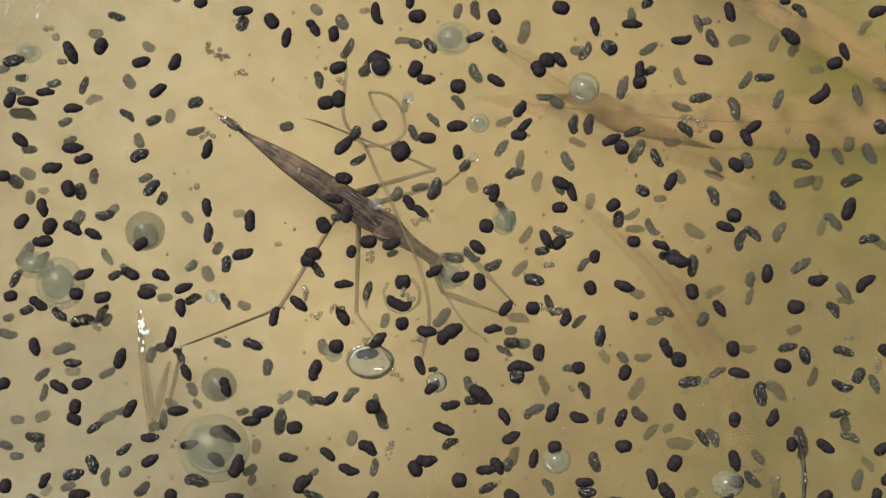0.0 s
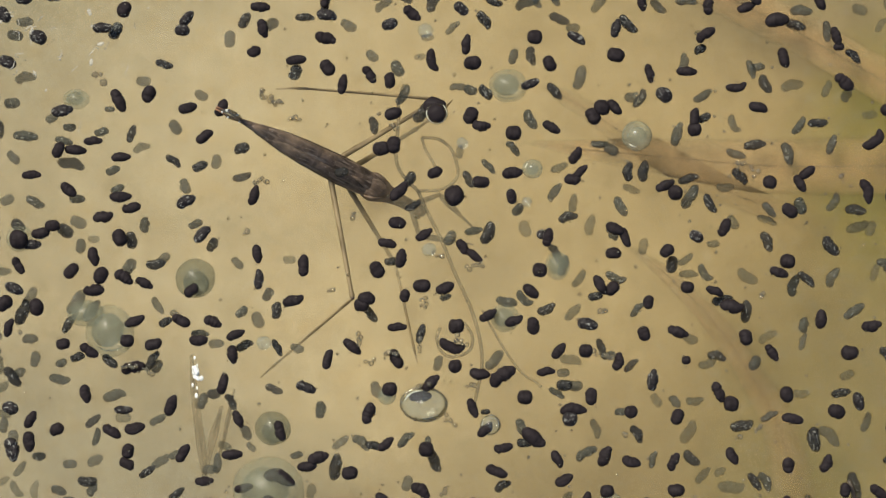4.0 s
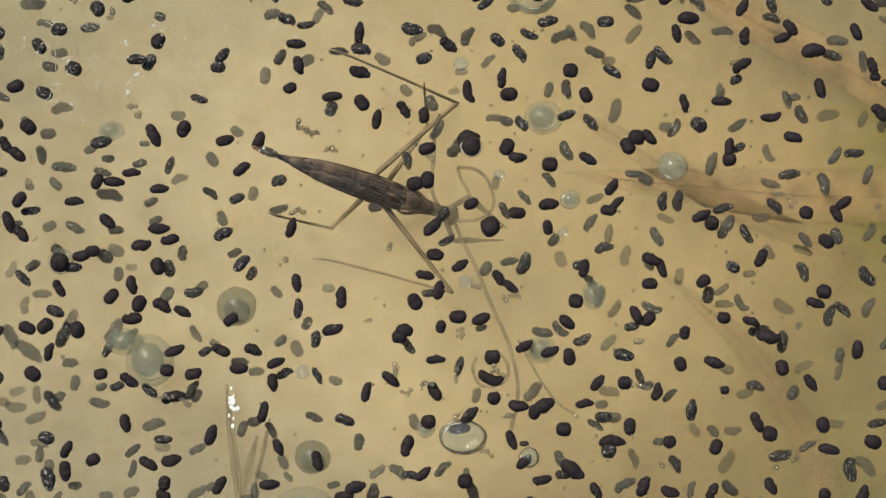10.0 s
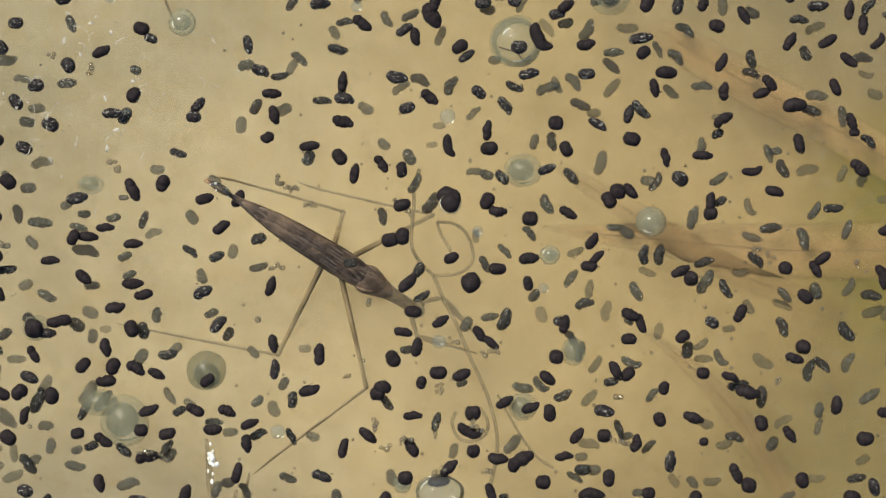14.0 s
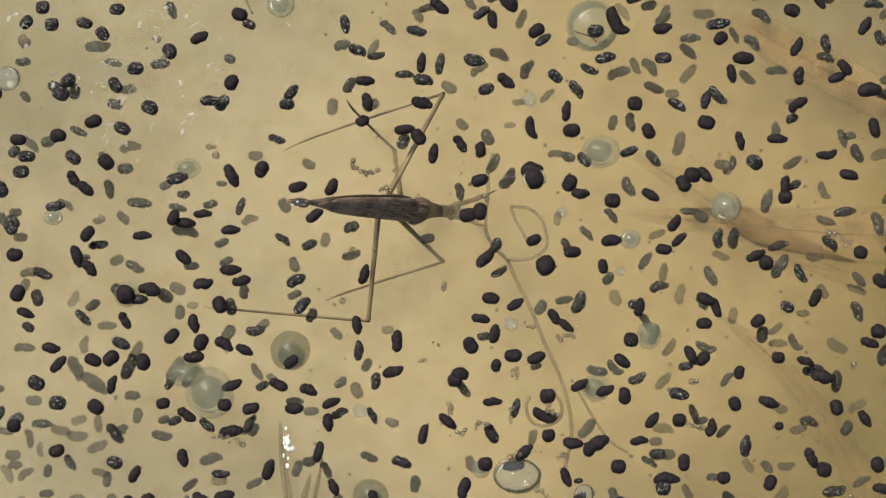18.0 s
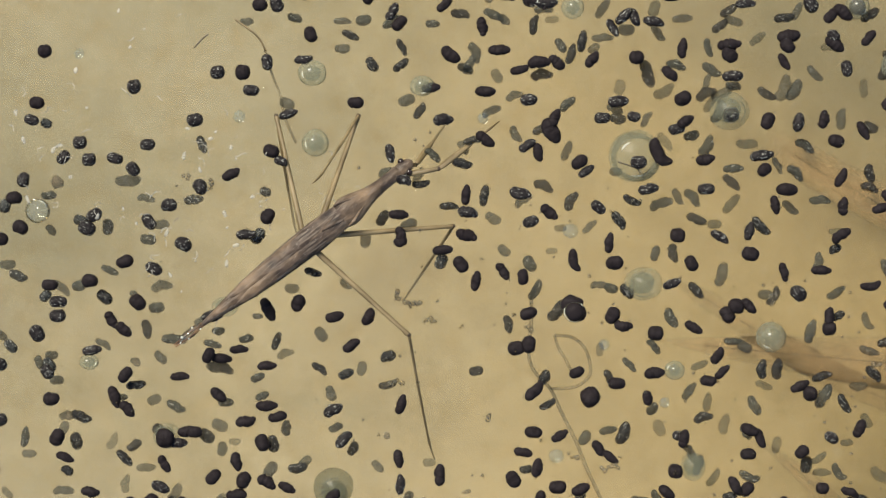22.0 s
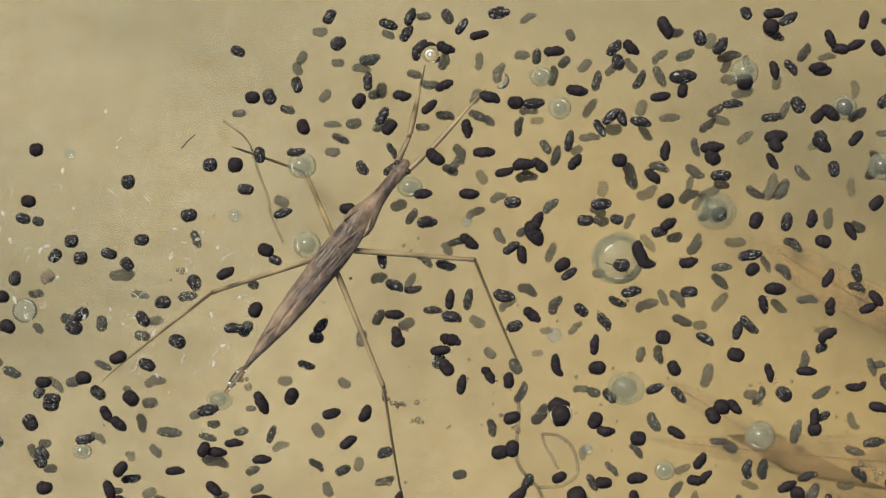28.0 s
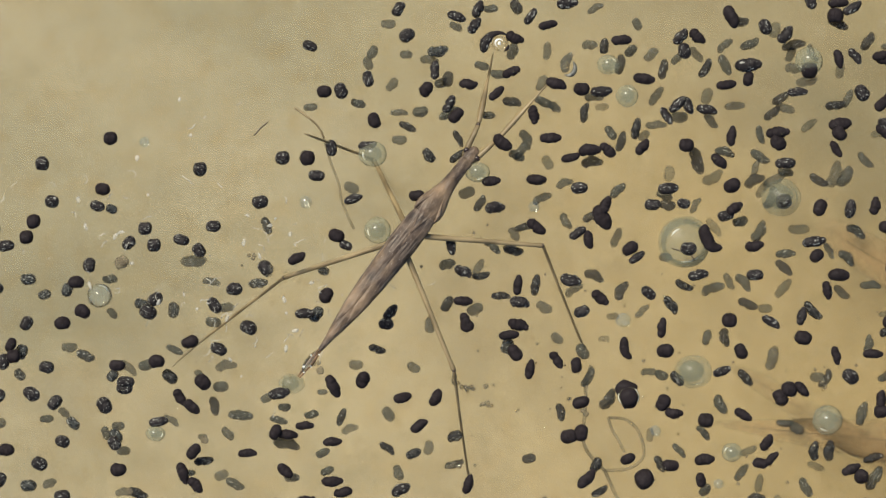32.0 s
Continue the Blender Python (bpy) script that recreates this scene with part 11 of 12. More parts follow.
    drift(bubbles[0], [(0, 0.00, -0.00), (1, -0.07, 0.14), (4, 0.41, -0.23), (7, 0.51, -0.22), (9.5, 0.21, -0.47), (11, 0.49, -0.51), (12, 0.19, -0.31), (13.5, 0.46, -0.24), (14.5, 0.12, 0.06), (18, 0.78, 0.40), (19.5, 0.59, 0.15), (24.5, 0.56, 0.07), (26.5, -0.19, -0.69), (32, 0.03, -0.50)])
    drift(bubbles[1], [(0, 0.00, -0.00), (2, 0.19, 0.11), (4.5, -0.04, 0.48), (8, 0.10, 0.02), (9.5, 0.40, 0.02), (11.5, 0.44, 0.51), (13, -0.21, 0.51), (14.5, 0.33, -0.01), (16.5, 0.92, 0.04), (19, 0.12, 0.39), (32, 0.32, 0.27)])
    drift(bubbles[2], [(0, 0.00, -0.00), (2.5, 0.14, 0.00), (4.5, -0.20, -0.43), (8, -0.02, -0.04), (10, -0.25, -0.45), (11.5, 0.39, -0.46), (13.5, -0.11, -0.53), (14.5, -0.52, -0.23), (19, -0.32, -0.56), (24.5, -0.14, -0.28), (26.5, 0.28, -0.29), (28, 0.06, -0.22), (32, 0.54, -0.31)])
    drift(bubbles[3], [(0, 0.00, -0.00), (2, -0.19, 0.02), (6.5, 0.17, -0.10), (9.5, -0.09, -0.11), (10.5, 0.32, -0.02), (11.5, -0.08, -0.06), (13, 0.53, -0.03), (14, 0.25, -0.07), (14.5, 0.79, -0.17), (16.5, 1.07, -0.04), (24.5, 1.20, -0.12), (27, 1.64, -0.07), (29.5, 1.49, -0.14), (32, 1.81, 0.08)])
    drift(bubbles[4], [(0, 0.00, -0.00), (4.5, -0.01, 0.40), (8, -0.13, -0.05), (11.5, 0.14, 0.45), (13.5, 0.11, 0.23), (14.5, 0.56, -0.29), (16.5, 0.55, 0.12), (18.5, 0.02, 0.45), (21.5, 0.34, 0.19), (22.5, 0.09, 0.36), (32, 0.09, 0.36)])
    drift(bubbles[5], [(0, 0.00, -0.00), (4.5, 0.03, 0.51), (8, 0.12, 0.09), (10, 0.38, 0.15), (11.5, 0.49, 0.63), (32, 0.44, 0.64)])
    drift(bubbles[6], [(0, 0.00, -0.00), (1.5, -0.15, 0.07), (6.5, 0.41, -0.03), (9.5, 0.05, -0.17), (10.5, 0.40, -0.17), (12, -0.21, -0.34), (13, 0.30, -0.39), (14, 0.10, -0.37), (14.5, 0.66, -0.34), (18, 1.47, 0.22), (19.5, 1.26, -0.03), (24.5, 1.22, -0.15), (26.5, 0.57, -0.80), (29.5, 0.54, -0.82), (32, 0.82, -0.52)])
    drift(bubbles[7], [(0, 0.00, -0.00), (7, -0.64, -0.35), (9.5, 0.28, 0.08), (12, -0.47, 0.13), (13, -1.50, -0.65), (13.5, -1.58, -1.15), (14, -1.22, -1.32), (17, 0.72, -0.58), (18.5, -0.09, -0.80), (20, -0.31, -1.52), (21.5, 0.06, -1.65), (32, 0.09, -1.53)])
    drift(bubbles[8], [(0, 0.00, -0.00), (2, 0.18, 0.10), (4.5, -0.04, 0.47), (9.5, 0.37, -0.03), (11.5, 0.39, 0.44), (13, -0.36, 0.45), (14.5, 0.27, -0.13), (16.5, 0.97, -0.19), (19.5, 0.12, 0.15), (32, 0.19, 0.32)])
    drift(bubbles[9], [(0, 0.00, -0.00), (7, -0.76, -0.46), (9, 0.02, -0.18), (11, 0.01, -0.19), (12.5, -1.22, -0.43), (13, -1.35, -0.72), (14, -0.71, -0.97), (16.5, 1.22, 0.87), (17, 1.37, 1.05), (18, 0.90, 1.02), (20, 0.56, 0.19), (22, 1.00, -0.25), (32, 0.96, -0.16)])
    drift(bubbles[10], [(0, 0.00, -0.00), (1.5, 0.10, -0.14), (4.5, 0.21, 0.53), (32, 0.23, 0.71)])
    drift(bubbles[11], [(0, 0.00, -0.00), (3, 0.12, 0.00), (4, 0.09, 0.32), (7.5, -0.04, 0.16), (9.5, 0.65, 0.50), (11.5, 0.45, 0.68), (12.5, -0.31, 0.65), (13.5, -0.60, -0.34), (14, -0.23, -0.54), (14.5, 0.30, -0.32), (16.5, 1.30, 0.43), (22.5, 1.02, 0.91), (32, 1.02, 0.91)])
    drift(bubbles[14], [(0, 0.00, -0.00), (4.5, -0.08, 0.07), (8.5, -0.31, -0.56), (11, 0.22, 0.01), (13, -0.13, -0.25), (14.5, -1.11, -1.12), (16.5, -1.09, -0.85), (18.5, -1.55, -0.55), (22, -1.24, -0.83), (32, -1.24, -0.82)])
    drift(bubbles[15], [(0, 0.00, -0.00), (11.5, -0.08, 0.18), (14, 0.14, 0.06), (14.5, 0.60, -0.19), (16.5, 0.66, 0.11), (19, 0.21, 0.23), (21.5, 0.43, 0.09), (29.5, 0.24, 0.15), (32, 0.58, 0.35)])
    drift(bubbles[16], [(0, 0.00, -0.00), (1.5, -0.15, 0.05), (3.5, 0.27, -0.16), (6.5, 0.48, -0.06), (9.5, -0.04, -0.45), (11, 0.20, -0.70), (12, -0.47, -0.71), (13, 0.04, -0.84), (13.5, -0.03, -0.84), (18, 1.43, 0.71), (22.5, 0.78, 0.21), (23.5, 1.02, 0.11), (24.5, 0.68, -0.22), (32, 0.78, 0.10)])
    drift(bubbles[17], [(0, 0.00, -0.00), (7.5, -0.40, -0.19), (9.5, 0.27, 0.05), (10.5, -0.01, 0.08), (11.5, 0.08, 0.37), (12.5, -0.66, 0.35), (13.5, -0.86, -0.54), (14.5, 0.10, -0.63), (16.5, 1.19, 0.04), (18.5, 0.32, 0.21), (19.5, 0.01, -0.12), (32, -0.17, 0.01)])
    drift(bubbles[18], [(0, 0.00, -0.00), (11.5, -0.04, 0.33), (14, 0.03, 0.10), (14.5, 0.45, -0.26), (16.5, 0.47, 0.10), (19, -0.05, 0.25), (21.5, 0.18, 0.07), (32, 0.04, 0.12)])
    drift(bubbles[19], [(0, 0.00, -0.00), (7, -0.80, -0.55), (7.5, -0.84, -0.49), (9, -0.05, -0.14), (11, -0.04, -0.11), (12.5, -1.34, -0.42), (13, -1.46, -0.69), (14, -0.78, -1.02), (17, 1.56, 1.15), (18, 1.14, 1.10), (19.5, 0.62, 0.18), (22, 0.99, -0.44), (24, 0.85, -0.10), (32, 0.92, -0.12)])
    drift(bubbles[20], [(0, 0.10, -0.04), (7, 0.15, -0.00), (9.5, -0.18, -0.28), (11, 0.34, -0.46), (11.5, 0.22, -0.46), (12.5, 0.33, -0.02), (13.5, 0.75, -0.26), (14, 0.58, 0.02), (14.5, 0.64, 0.85), (16.5, 0.79, -0.11), (18.5, 0.79, 0.13), (20, 0.49, 0.02), (21, 0.86, 0.16), (22.5, 0.53, -0.05), (23.5, 0.95, 0.19), (24.5, -0.09, -0.51), (32, 0.00, -0.00)])
    drift(bubbles[22], [(0, 1.53, -1.51), (8.5, 1.50, -1.50), (11.5, 2.72, -2.08), (12, 2.51, -2.38), (12.5, 2.08, -2.61), (14.5, 1.28, -1.54), (18.5, 0.75, -0.86), (20.5, -0.97, -0.84), (21.5, -0.34, -0.93), (22, -0.41, -1.02), (24, -1.54, -0.72), (26.5, 0.02, 0.22), (32, 0.00, -0.00)])
    drift(bubbles[23], [(0, -1.88, 2.19), (7, -1.91, 2.14), (8.5, -2.56, 2.30), (9, -2.44, 2.28), (10, -1.81, 1.57), (11.5, -0.85, 1.20), (12.5, -2.09, 0.34), (14.5, -2.90, 1.16), (16.5, -0.04, 0.52), (17.5, 0.88, 1.39), (18, 0.86, 1.50), (19, -0.03, 0.58), (20, -1.24, 0.32), (20.5, -1.41, 0.37), (21.5, -0.66, 0.26), (22, -0.69, 0.17), (23, -1.30, -0.13), (24, -1.71, 0.08), (24.5, -1.44, 0.26), (26.5, 0.10, -0.12), (32, 0.00, -0.00)])
    drift(bubbles[24], [(0, -0.55, -0.84), (9, -0.56, -0.88), (11, -0.26, -0.76), (12.5, -0.32, -1.48), (13.5, -0.13, -0.95), (14.5, -0.62, -0.10), (17, -0.78, 0.21), (18.5, 0.26, 0.15), (19, 0.30, 0.12), (20, -0.16, 0.09), (21.5, 0.21, 0.18), (22.5, 0.10, -0.42), (23.5, -0.52, -0.27), (24.5, -0.49, -0.77), (26.5, 0.06, -0.12), (28.5, 0.25, -0.26), (32, 0.00, -0.00)])
    drift(bubbles[25], [(0, 0.46, 1.27), (13, 0.40, 1.26), (14.5, 0.61, 0.86), (17.5, 2.27, 0.15), (18.5, 1.95, 0.11), (20, 0.03, -0.40), (22, -0.01, -0.12), (23.5, -1.07, 0.24), (24.5, -0.61, 0.39), (26.5, -0.02, -0.04), (32, 0.00, -0.00)])
    drift(bubbles[26], [(0, -1.09, 0.35), (6.5, -1.09, 0.35), (8.5, -1.40, 0.41), (11.5, -1.00, 0.45), (12.5, -2.09, 0.21), (14.5, -2.78, 0.70), (16.5, 0.39, -0.07), (18.5, 0.27, -0.10), (19, -0.20, -0.19), (20, -1.80, -0.17), (20.5, -2.03, -0.13), (21.5, -1.24, -0.11), (22, -1.24, -0.15), (24, -2.25, 0.55), (24.5, -1.81, 0.70), (26.5, 0.09, 0.05), (32, 0.00, -0.00)])
    drift(bubbles[27], [(0, -0.63, -0.56), (7, -0.55, -0.61), (9, -1.17, -1.20), (10, -0.97, -1.40), (11.5, -0.27, -1.29), (12.5, -0.41, -1.76), (13, -0.11, -1.61), (13.5, -0.02, -1.07), (14.5, -0.64, 0.21), (16.5, -0.65, 0.05), (17, -0.60, 0.40), (18.5, 0.57, 0.58), (20, 0.32, 0.45), (21.5, 0.77, 0.55), (22.5, 0.57, -0.01), (23.5, -0.10, 0.25), (24.5, -0.02, -0.43), (26.5, 0.11, -0.11), (28.5, 0.26, -0.23), (32, 0.00, -0.00)])
    drift(bubbles[28], [(0, -1.44, 0.71), (1.5, -1.64, 0.72), (3.5, -1.29, 0.47), (4.5, -1.38, 0.74), (7, -1.28, 0.64), (9.5, -1.74, 0.18), (11, -0.85, 0.09), (12, -1.07, 0.18), (13, -0.23, 0.18), (14, -0.27, 0.58), (14.5, -0.02, 1.14), (16.5, 0.36, 0.48), (18.5, 0.80, 0.87), (19.5, 0.46, 0.68), (21.5, 0.50, 0.82), (22.5, 0.03, 0.46), (23.5, 0.39, 0.31), (24.5, -0.07, -0.36), (27, -0.17, -0.04), (32, 0.00, -0.00)])
    drift(bubbles[32], [(0, -0.59, 0.35), (18.5, -0.50, 0.37), (20.5, -1.08, 0.44), (22, -0.62, 0.19), (24, -2.15, 0.50), (24.5, -2.11, 0.24), (27, -0.43, 0.12), (30, 0.08, 0.30), (32, 0.00, -0.00)])
    drift(bubbles[33], [(0, -1.00, -1.07), (7, -2.07, -1.43), (7.5, -2.07, -1.28), (9, -0.96, -0.20), (11, -0.95, -0.17), (12, -1.97, -0.96), (12.5, -2.26, -0.82), (13, -2.31, -0.91), (14, -1.74, -1.94), (14.5, -1.50, -2.02), (17, 1.08, 0.65), (17.5, 1.21, 0.92), (18, 0.95, 0.93), (19.5, 0.02, -0.29), (22, 0.19, -0.84), (24, -0.25, 0.00), (26.5, 0.68, -0.03), (32, 0.60, 0.10)])
    drift(bubbles[34], [(0, -0.46, -0.68), (7.5, -0.60, -0.68), (12.5, 0.32, 0.09), (14.5, 0.14, -0.15), (16.5, 0.69, 0.39), (17, 1.32, 0.81), (17.5, 1.45, 1.07), (18, 1.16, 1.09), (18.5, 0.68, 0.71), (19.5, -0.40, -0.71), (20, -0.63, -1.02), (21.5, -0.13, -1.14), (22.5, -0.26, -1.16), (24, -1.05, 0.05), (24.5, -0.75, -0.10), (26.5, 1.17, 0.70), (29, 0.64, 0.56), (32, 0.74, 0.76)])
    drift(bubbles[35], [(0, -1.32, 0.47), (3.5, -1.92, 0.45), (4.5, -2.41, 0.34), (6.5, -2.41, 0.34), (8.5, -3.01, 0.42), (10, -2.42, 0.16), (11, -1.56, 0.32), (11.5, -1.56, 0.33), (12.5, -2.52, 0.33), (14.5, -2.21, 0.41), (17, 1.12, 0.38), (17.5, 1.31, 0.52), (19, 0.13, 0.00), (20, -0.32, -0.56), (21.5, 0.18, -0.78), (22.5, -0.17, -0.70), (23.5, -0.59, -0.08), (24, -0.59, 0.13), (26.5, 1.23, 0.22), (32, 1.29, 0.29)])
    drift(bubbles[38], [(0, -4.60, -0.05), (6.5, -4.60, -0.05), (8.5, -5.34, 0.06), (10, -4.65, -0.27), (11, -3.92, -0.16), (11.5, -3.90, -0.08), (12.5, -4.84, -0.36), (14.5, -4.72, -0.23), (16.5, -1.09, -0.56), (17, -0.24, -0.35), (17.5, 0.15, -0.16), (18.5, -0.36, -0.24), (20, -2.79, -0.78), (20.5, -2.95, -0.92), (21.5, -2.29, -1.08), (22, -2.34, -1.19), (23.5, -3.50, -0.38), (24, -3.38, -0.31), (24.5, -2.82, -0.09), (26.5, -1.18, -0.19), (32, -1.43, -0.18)])
    drift(bubbles[39], [(0, -2.86, 0.26), (4.5, -3.65, 0.22), (6.5, -3.65, 0.22), (8.5, -4.35, 0.31), (10, -3.80, -0.02), (11, -2.94, 0.07), (11.5, -2.89, 0.02), (12.5, -3.93, -0.12), (14.5, -3.57, 0.00), (17, -0.06, -0.23), (17.5, 0.22, -0.10), (18, 0.06, -0.10), (20, -1.42, -1.10), (22, -1.00, -1.29), (23.5, -1.76, -0.58), (24, -1.71, -0.42), (26.5, 0.01, -0.29), (32, 0.15, -0.23)])
    drift(bubbles[40], [(0, -1.73, -0.14), (14.5, -1.72, -0.16), (16.5, -0.37, -0.28), (17.5, 0.02, -0.09), (18.5, -0.30, -0.17), (20, -2.19, -1.12), (20.5, -2.31, -1.37), (21.5, -1.67, -1.56), (22, -1.72, -1.66), (23.5, -2.97, -0.84), (24, -2.80, -0.77), (24.5, -2.18, -0.51), (26.5, -0.83, -0.71), (32, -0.91, -0.70)])
    drift(bubbles[41], [(0, -2.17, 1.25), (6.5, -2.17, 1.25), (8.5, -2.92, 1.35), (10, -2.24, 1.02), (11, -1.51, 1.13), (11.5, -1.51, 1.21), (12.5, -2.52, 0.92), (14.5, -2.43, 1.07), (16.5, 1.19, 0.72), (17, 2.03, 0.92), (17.5, 2.41, 1.10), (18.5, 1.91, 1.02), (20, -0.50, 0.48), (20.5, -0.66, 0.36), (21.5, -0.00, 0.19), (22, -0.06, 0.08), (23.5, -1.20, 0.88), (24, -1.09, 0.96), (26.5, 1.10, 1.06), (32, 0.86, 1.07)])
    drift(bubbles[42], [(0, -1.56, 1.39), (7, -2.21, 1.17), (9, -1.36, 1.95), (10, -1.40, 1.62), (11, -1.31, 1.77), (12.5, -2.42, 1.74), (13.5, -2.66, 1.02), (14.5, -2.13, 0.35), (17, 1.52, 1.88), (17.5, 1.76, 2.14), (18, 1.54, 2.17), (19.5, 0.03, 0.88), (20, -0.16, 0.59), (21.5, 0.17, 0.11), (22.5, -0.05, 0.04), (24, -0.55, 0.89), (26.5, 1.55, 0.98), (29, 1.20, 0.94), (32, 1.30, 1.07)])
    drift(bubbles[43], [(0, -0.11, 0.37), (7.5, -0.78, 0.80), (9, -0.35, 0.93), (10.5, -0.30, 0.83), (11, -0.42, 0.93), (12, -1.62, 1.22), (12.5, -1.95, 0.94), (13, -1.98, 0.59), (14.5, -0.92, 0.07), (16.5, 0.61, 0.39), (17, 0.69, 0.40), (18, 0.09, 0.65), (18.5, 0.13, 0.86), (20, -0.13, 0.08), (21.5, 0.13, -0.03), (24.5, 0.02, 0.03), (26.5, 0.76, 0.04), (32, 0.73, 0.18)])
    drift(bubbles[44], [(0, -3.11, 0.11), (6.5, -3.11, 0.11), (8.5, -3.85, 0.22), (10, -3.17, -0.12), (11, -2.44, 0.00), (11.5, -2.44, 0.08), (12.5, -3.43, -0.21), (14.5, -3.31, -0.08), (16.5, 0.31, -0.42), (17, 1.15, -0.22), (17.5, 1.54, -0.03), (18.5, 1.04, -0.11), (20, -1.36, -0.67), (20.5, -1.51, -0.79), (21.5, -0.85, -0.96), (22, -0.91, -1.07), (23.5, -2.07, -0.28), (24, -1.95, -0.20), (26.5, 0.25, -0.07), (32, -0.00, -0.07)])
    drift(bubbles[45], [(0, -0.28, 0.72), (14.5, -0.28, 0.70), (16.5, 1.15, 0.57), (17.5, 1.57, 0.78), (18.5, 1.23, 0.69), (20, -0.74, -0.29), (20.5, -0.87, -0.53), (21.5, -0.23, -0.72), (22, -0.28, -0.82), (23.5, -1.54, 0.01), (24, -1.38, 0.08), (24.5, -0.77, 0.33), (26.5, 0.06, -0.03), (32, -0.01, -0.02)])
    drift(bubbles[46], [(0, 0.98, 0.30), (1, 0.96, 0.42), (3, 1.19, 0.01), (4.5, 0.49, 0.12), (6.5, 0.52, 0.10), (8, 0.14, 0.01), (10, 0.49, -0.22), (11, 1.08, -0.22), (12, 0.35, -0.64), (14, -0.12, -0.05), (14.5, 0.02, 0.01), (16.5, 2.58, -0.46), (17.5, 3.14, -0.40), (24.5, 2.67, -0.82), (26.5, 4.38, -0.61), (32, 4.31, -0.56)])
    drift(bubbles[47], [(0, -3.57, 0.07), (6.5, -3.57, 0.07), (8.5, -4.28, 0.17), (10, -3.59, -0.15), (11, -2.86, -0.04), (11.5, -2.84, 0.05), (12.5, -3.63, -0.22), (14.5, -3.37, -0.15), (16.5, 0.23, -0.42), (17, 1.10, -0.20), (17.5, 1.50, 0.01), (18.5, 1.00, -0.07), (20, -1.37, -0.70), (20.5, -1.51, -0.84), (21.5, -0.85, -1.01), (22, -0.91, -1.11), (23.5, -2.10, -0.31), (24, -1.95, -0.24), (26.5, 0.26, -0.07), (32, -0.00, -0.07)])
    drift(bubbles[48], [(0, 0.11, 1.27), (7, 0.04, 1.25), (9.5, 0.24, 1.47), (13, -0.30, 1.25), (14.5, -0.17, 0.91), (16.5, 0.66, 1.82), (17, 1.21, 2.34), (17.5, 1.32, 2.56), (18.5, 0.74, 2.31), (20, -0.06, 0.67), (21.5, 0.21, 0.25), (22.5, 0.03, 0.07), (24, -0.75, 1.30), (24.5, -0.47, 1.10), (26.5, 0.18, 1.38), (32, 0.07, 1.41)])
    drift(bubbles[49], [(0, 0.00, -0.00), (2, 0.21, 0.11), (4.5, -0.02, 0.48), (9.5, 0.44, 0.02), (11.5, 0.44, 0.51), (13, -0.28, 0.51), (14.5, 0.29, 0.00), (16.5, 0.91, 0.04), (19, 0.11, 0.42), (32, 0.18, 0.37)])
    drift(bubbles[50], [(0, 0.00, -0.00), (4.5, -0.18, 0.20), (7.5, -0.32, -0.04), (11, 0.17, 0.37), (12, -0.21, 0.86), (12.5, -0.51, 0.72), (13.5, -0.38, 0.15), (14.5, 0.41, -0.35), (16.5, 1.08, -0.52), (19, 0.10, -0.53), (20, 0.03, -0.91), (22.5, -0.27, -0.87), (32, -0.27, -0.87)])
    drift(bubbles[51], [(0, -1.34, 1.45), (4.5, -2.20, 1.42), (6.5, -2.20, 1.42), (8.5, -2.88, 1.52), (10, -2.34, 1.19), (11, -1.48, 1.28), (11.5, -1.41, 1.21), (12.5, -2.46, 1.09), (14.5, -2.12, 1.24), (17, 1.34, 0.94), (17.5, 1.61, 1.07), (18, 1.45, 1.07), (20, 0.13, 0.09), (21.5, 0.67, -0.07), (22.5, 0.29, -0.01), (23.5, -0.17, 0.63), (24, -0.13, 0.80), (26.5, 1.56, 0.94), (32, 1.69, 1.01)])
    drift(bubbles[52], [(0, 1.57, 0.01), (3.5, 0.93, 0.09), (4.5, 0.43, -0.04), (6.5, 0.43, -0.04), (8.5, -0.18, 0.06), (10, 0.32, -0.26), (11, 1.18, -0.17), (11.5, 1.24, -0.24), (12.5, 0.22, -0.29), (14.5, 0.52, -0.07), (17, 3.95, -0.38), (17.5, 4.17, -0.26), (20, 2.74, -1.31), (21.5, 3.26, -1.49), (22.5, 2.89, -1.42), (23.5, 2.48, -0.77), (24, 2.49, -0.55), (26.5, 4.14, -0.41), (32, 4.24, -0.33)])
    drift(bubbles[53], [(0, -0.67, -1.18), (7.5, -1.01, -1.06), (9, -0.04, -0.07), (9.5, 0.05, -0.20), (11, -0.44, -0.34), (12, -1.73, -1.28), (13, -2.31, -1.37), (14, -1.83, -2.48), (14.5, -1.66, -2.62), (17, 0.01, -0.47), (17.5, -0.03, -0.26), (18.5, -0.55, -0.66), (19.5, -1.10, -2.05), (22, -1.02, -2.83), (32, -1.18, -2.86)])
    drift(bubbles[54], [(0, -1.16, 0.42), (6.5, -1.16, 0.42), (8.5, -1.54, 0.18), (10, -1.11, -0.16), (11.5, -0.48, 0.07), (12.5, -1.53, -0.25), (14, -2.00, 0.79), (14.5, -1.88, 0.90), (16.5, 1.38, 0.05), (17.5, 2.03, 0.82), (18, 2.11, 0.84), (19, 1.24, 0.21), (20, 0.19, 0.14), (21.5, 0.39, 0.48), (24.5, -0.28, -0.90), (26.5, 1.03, -1.17), (30.5, 1.10, -1.25), (32, 1.18, -1.62)])
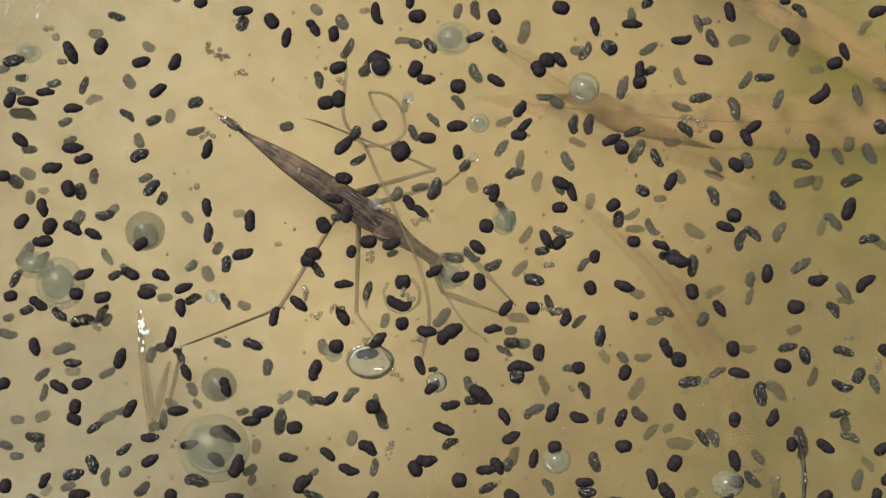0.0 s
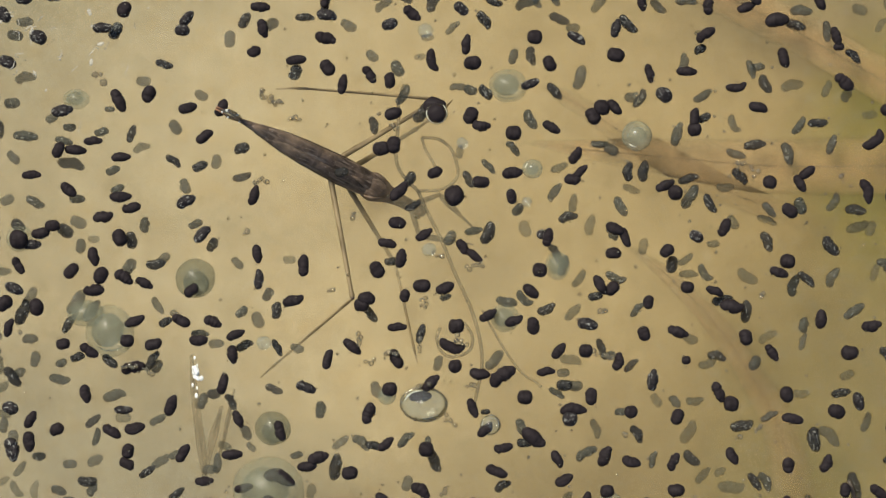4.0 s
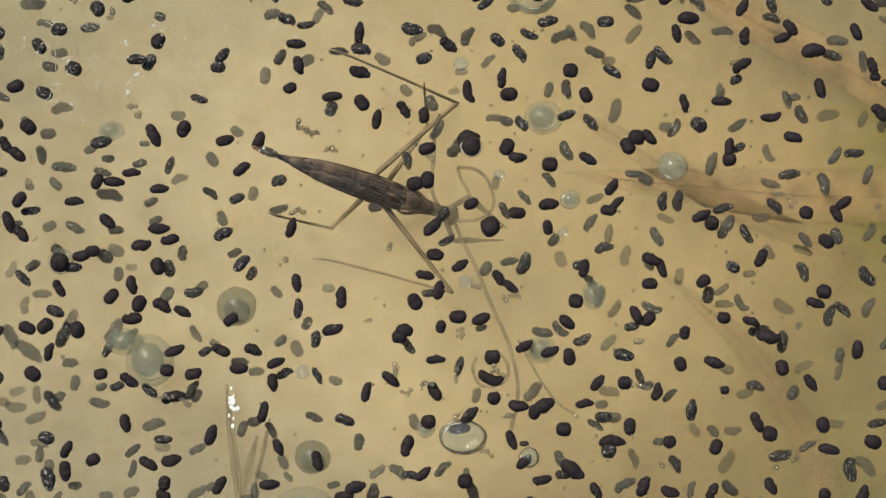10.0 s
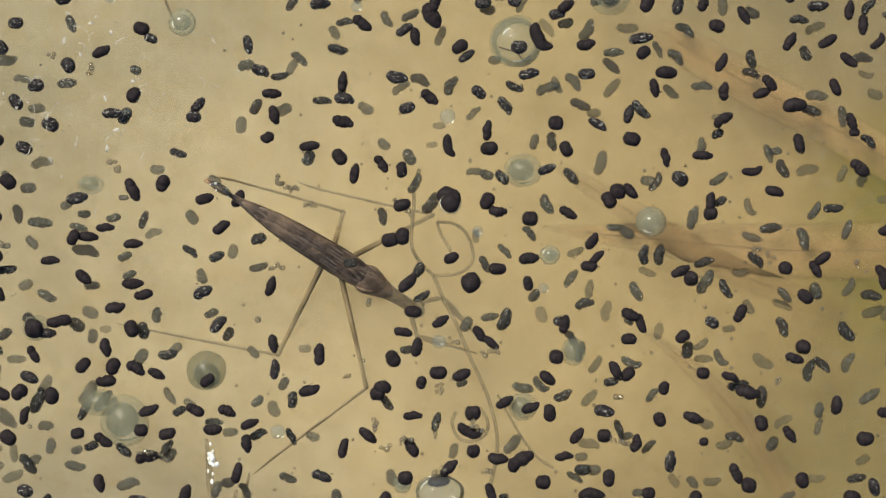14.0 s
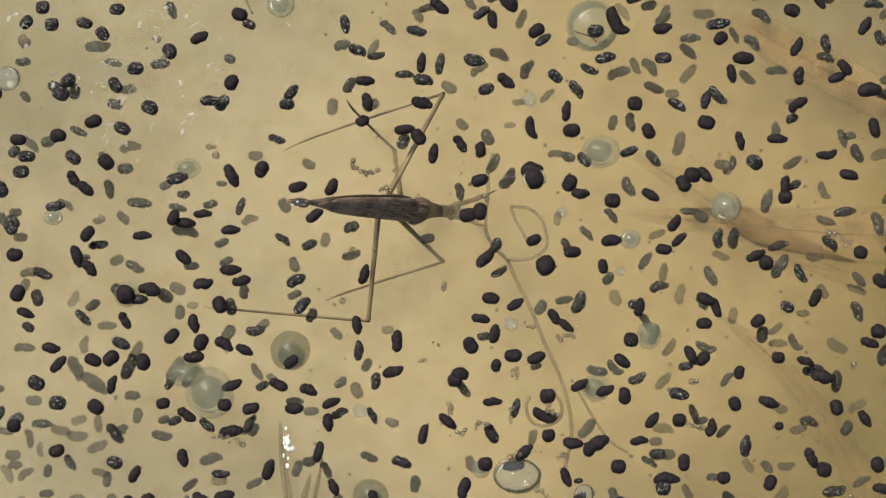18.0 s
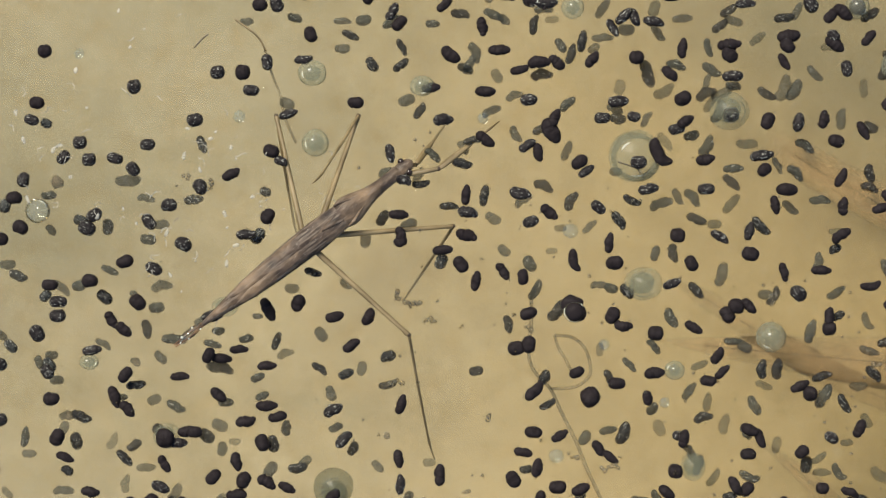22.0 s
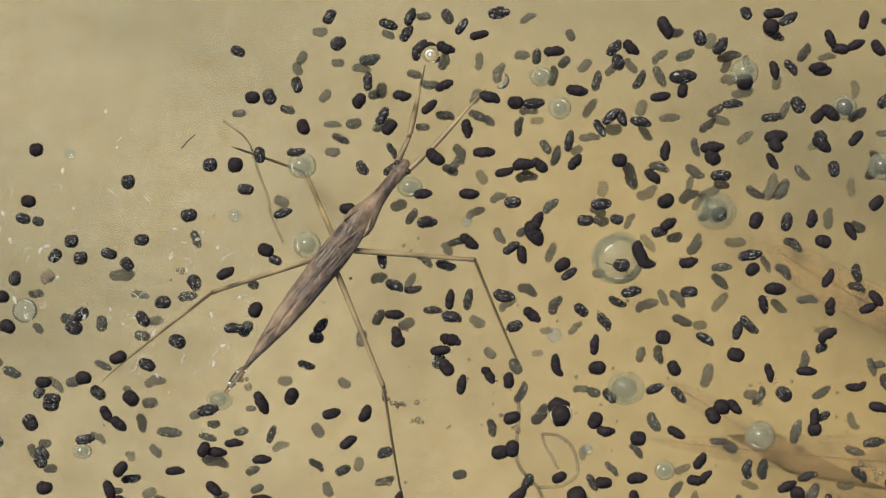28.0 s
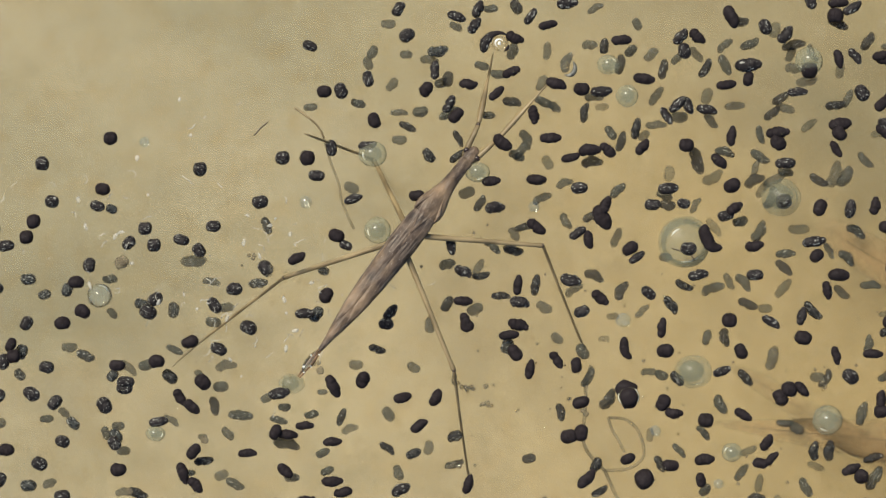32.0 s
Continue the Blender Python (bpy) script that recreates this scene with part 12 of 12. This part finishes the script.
    drift(bubbles[55], [(0, -2.22, -0.16), (6.5, -2.20, -0.17), (7, -2.20, -0.76), (8, -2.42, -1.24), (9.5, -2.61, -1.22), (11.5, -1.84, -0.94), (12.5, -1.93, -1.83), (13, -1.90, -1.62), (14.5, -2.42, -0.24), (16.5, -1.24, -0.60), (17, -1.16, -0.03), (18.5, 0.27, 0.30), (20, -0.40, 0.53), (21.5, -0.26, 0.82), (23.5, -0.70, 0.74), (24.5, -0.76, 0.31), (26.5, -0.13, 0.18), (28, -0.04, -0.02), (30.5, -0.07, 0.11), (32, 0.00, -0.18)])
    drift(bubbles[56], [(0, -1.50, -0.98), (6.5, -1.46, -0.99), (8, -1.70, -1.68), (9.5, -1.86, -1.77), (11.5, -1.20, -1.42), (12.5, -1.38, -2.08), (13.5, -1.41, -1.22), (14.5, -2.01, 0.00), (16.5, -1.53, -0.18), (17, -1.45, 0.38), (18.5, 0.28, 0.52), (20, -0.26, 0.70), (21, -0.12, 1.00), (22.5, -0.24, 0.77), (23.5, -0.59, 0.86), (24.5, -0.52, 0.24), (28.5, -0.00, -0.04), (32, -0.04, -0.10)])
    drift(bubbles[57], [(0, -1.72, -0.57), (6.5, -1.67, -0.59), (7, -1.68, -1.15), (8, -1.91, -1.64), (9.5, -2.13, -1.64), (11.5, -1.38, -1.33), (12.5, -1.51, -2.12), (13.5, -1.60, -1.32), (14.5, -2.21, -0.19), (16.5, -1.30, -0.53), (17, -1.22, 0.03), (18.5, 0.38, 0.26), (20, -0.22, 0.47), (21.5, -0.08, 0.76), (23.5, -0.52, 0.72), (24.5, -0.57, 0.26), (26.5, -0.13, 0.17), (32, -0.01, -0.16)])
    for ob, x, y in stirred:
        drift(ob, [(0, x, y), (14.5, x, y), (17.5, 0, 0), (32, 0, 0)])
    drift(small_dimple, [(0, 8.2, 0.6), (24.5, 8.2, 0.6), (26.5, 0, 0), (32, 0, 0)])
    drift(dimple, [(0, 15.0, -7.6), (23, 15.0, -7.6), (24, 6.1, -12.1), (24.5, -0.6, -8.0), (26.5, 0, 0), (32, 0, 0)])



motions()
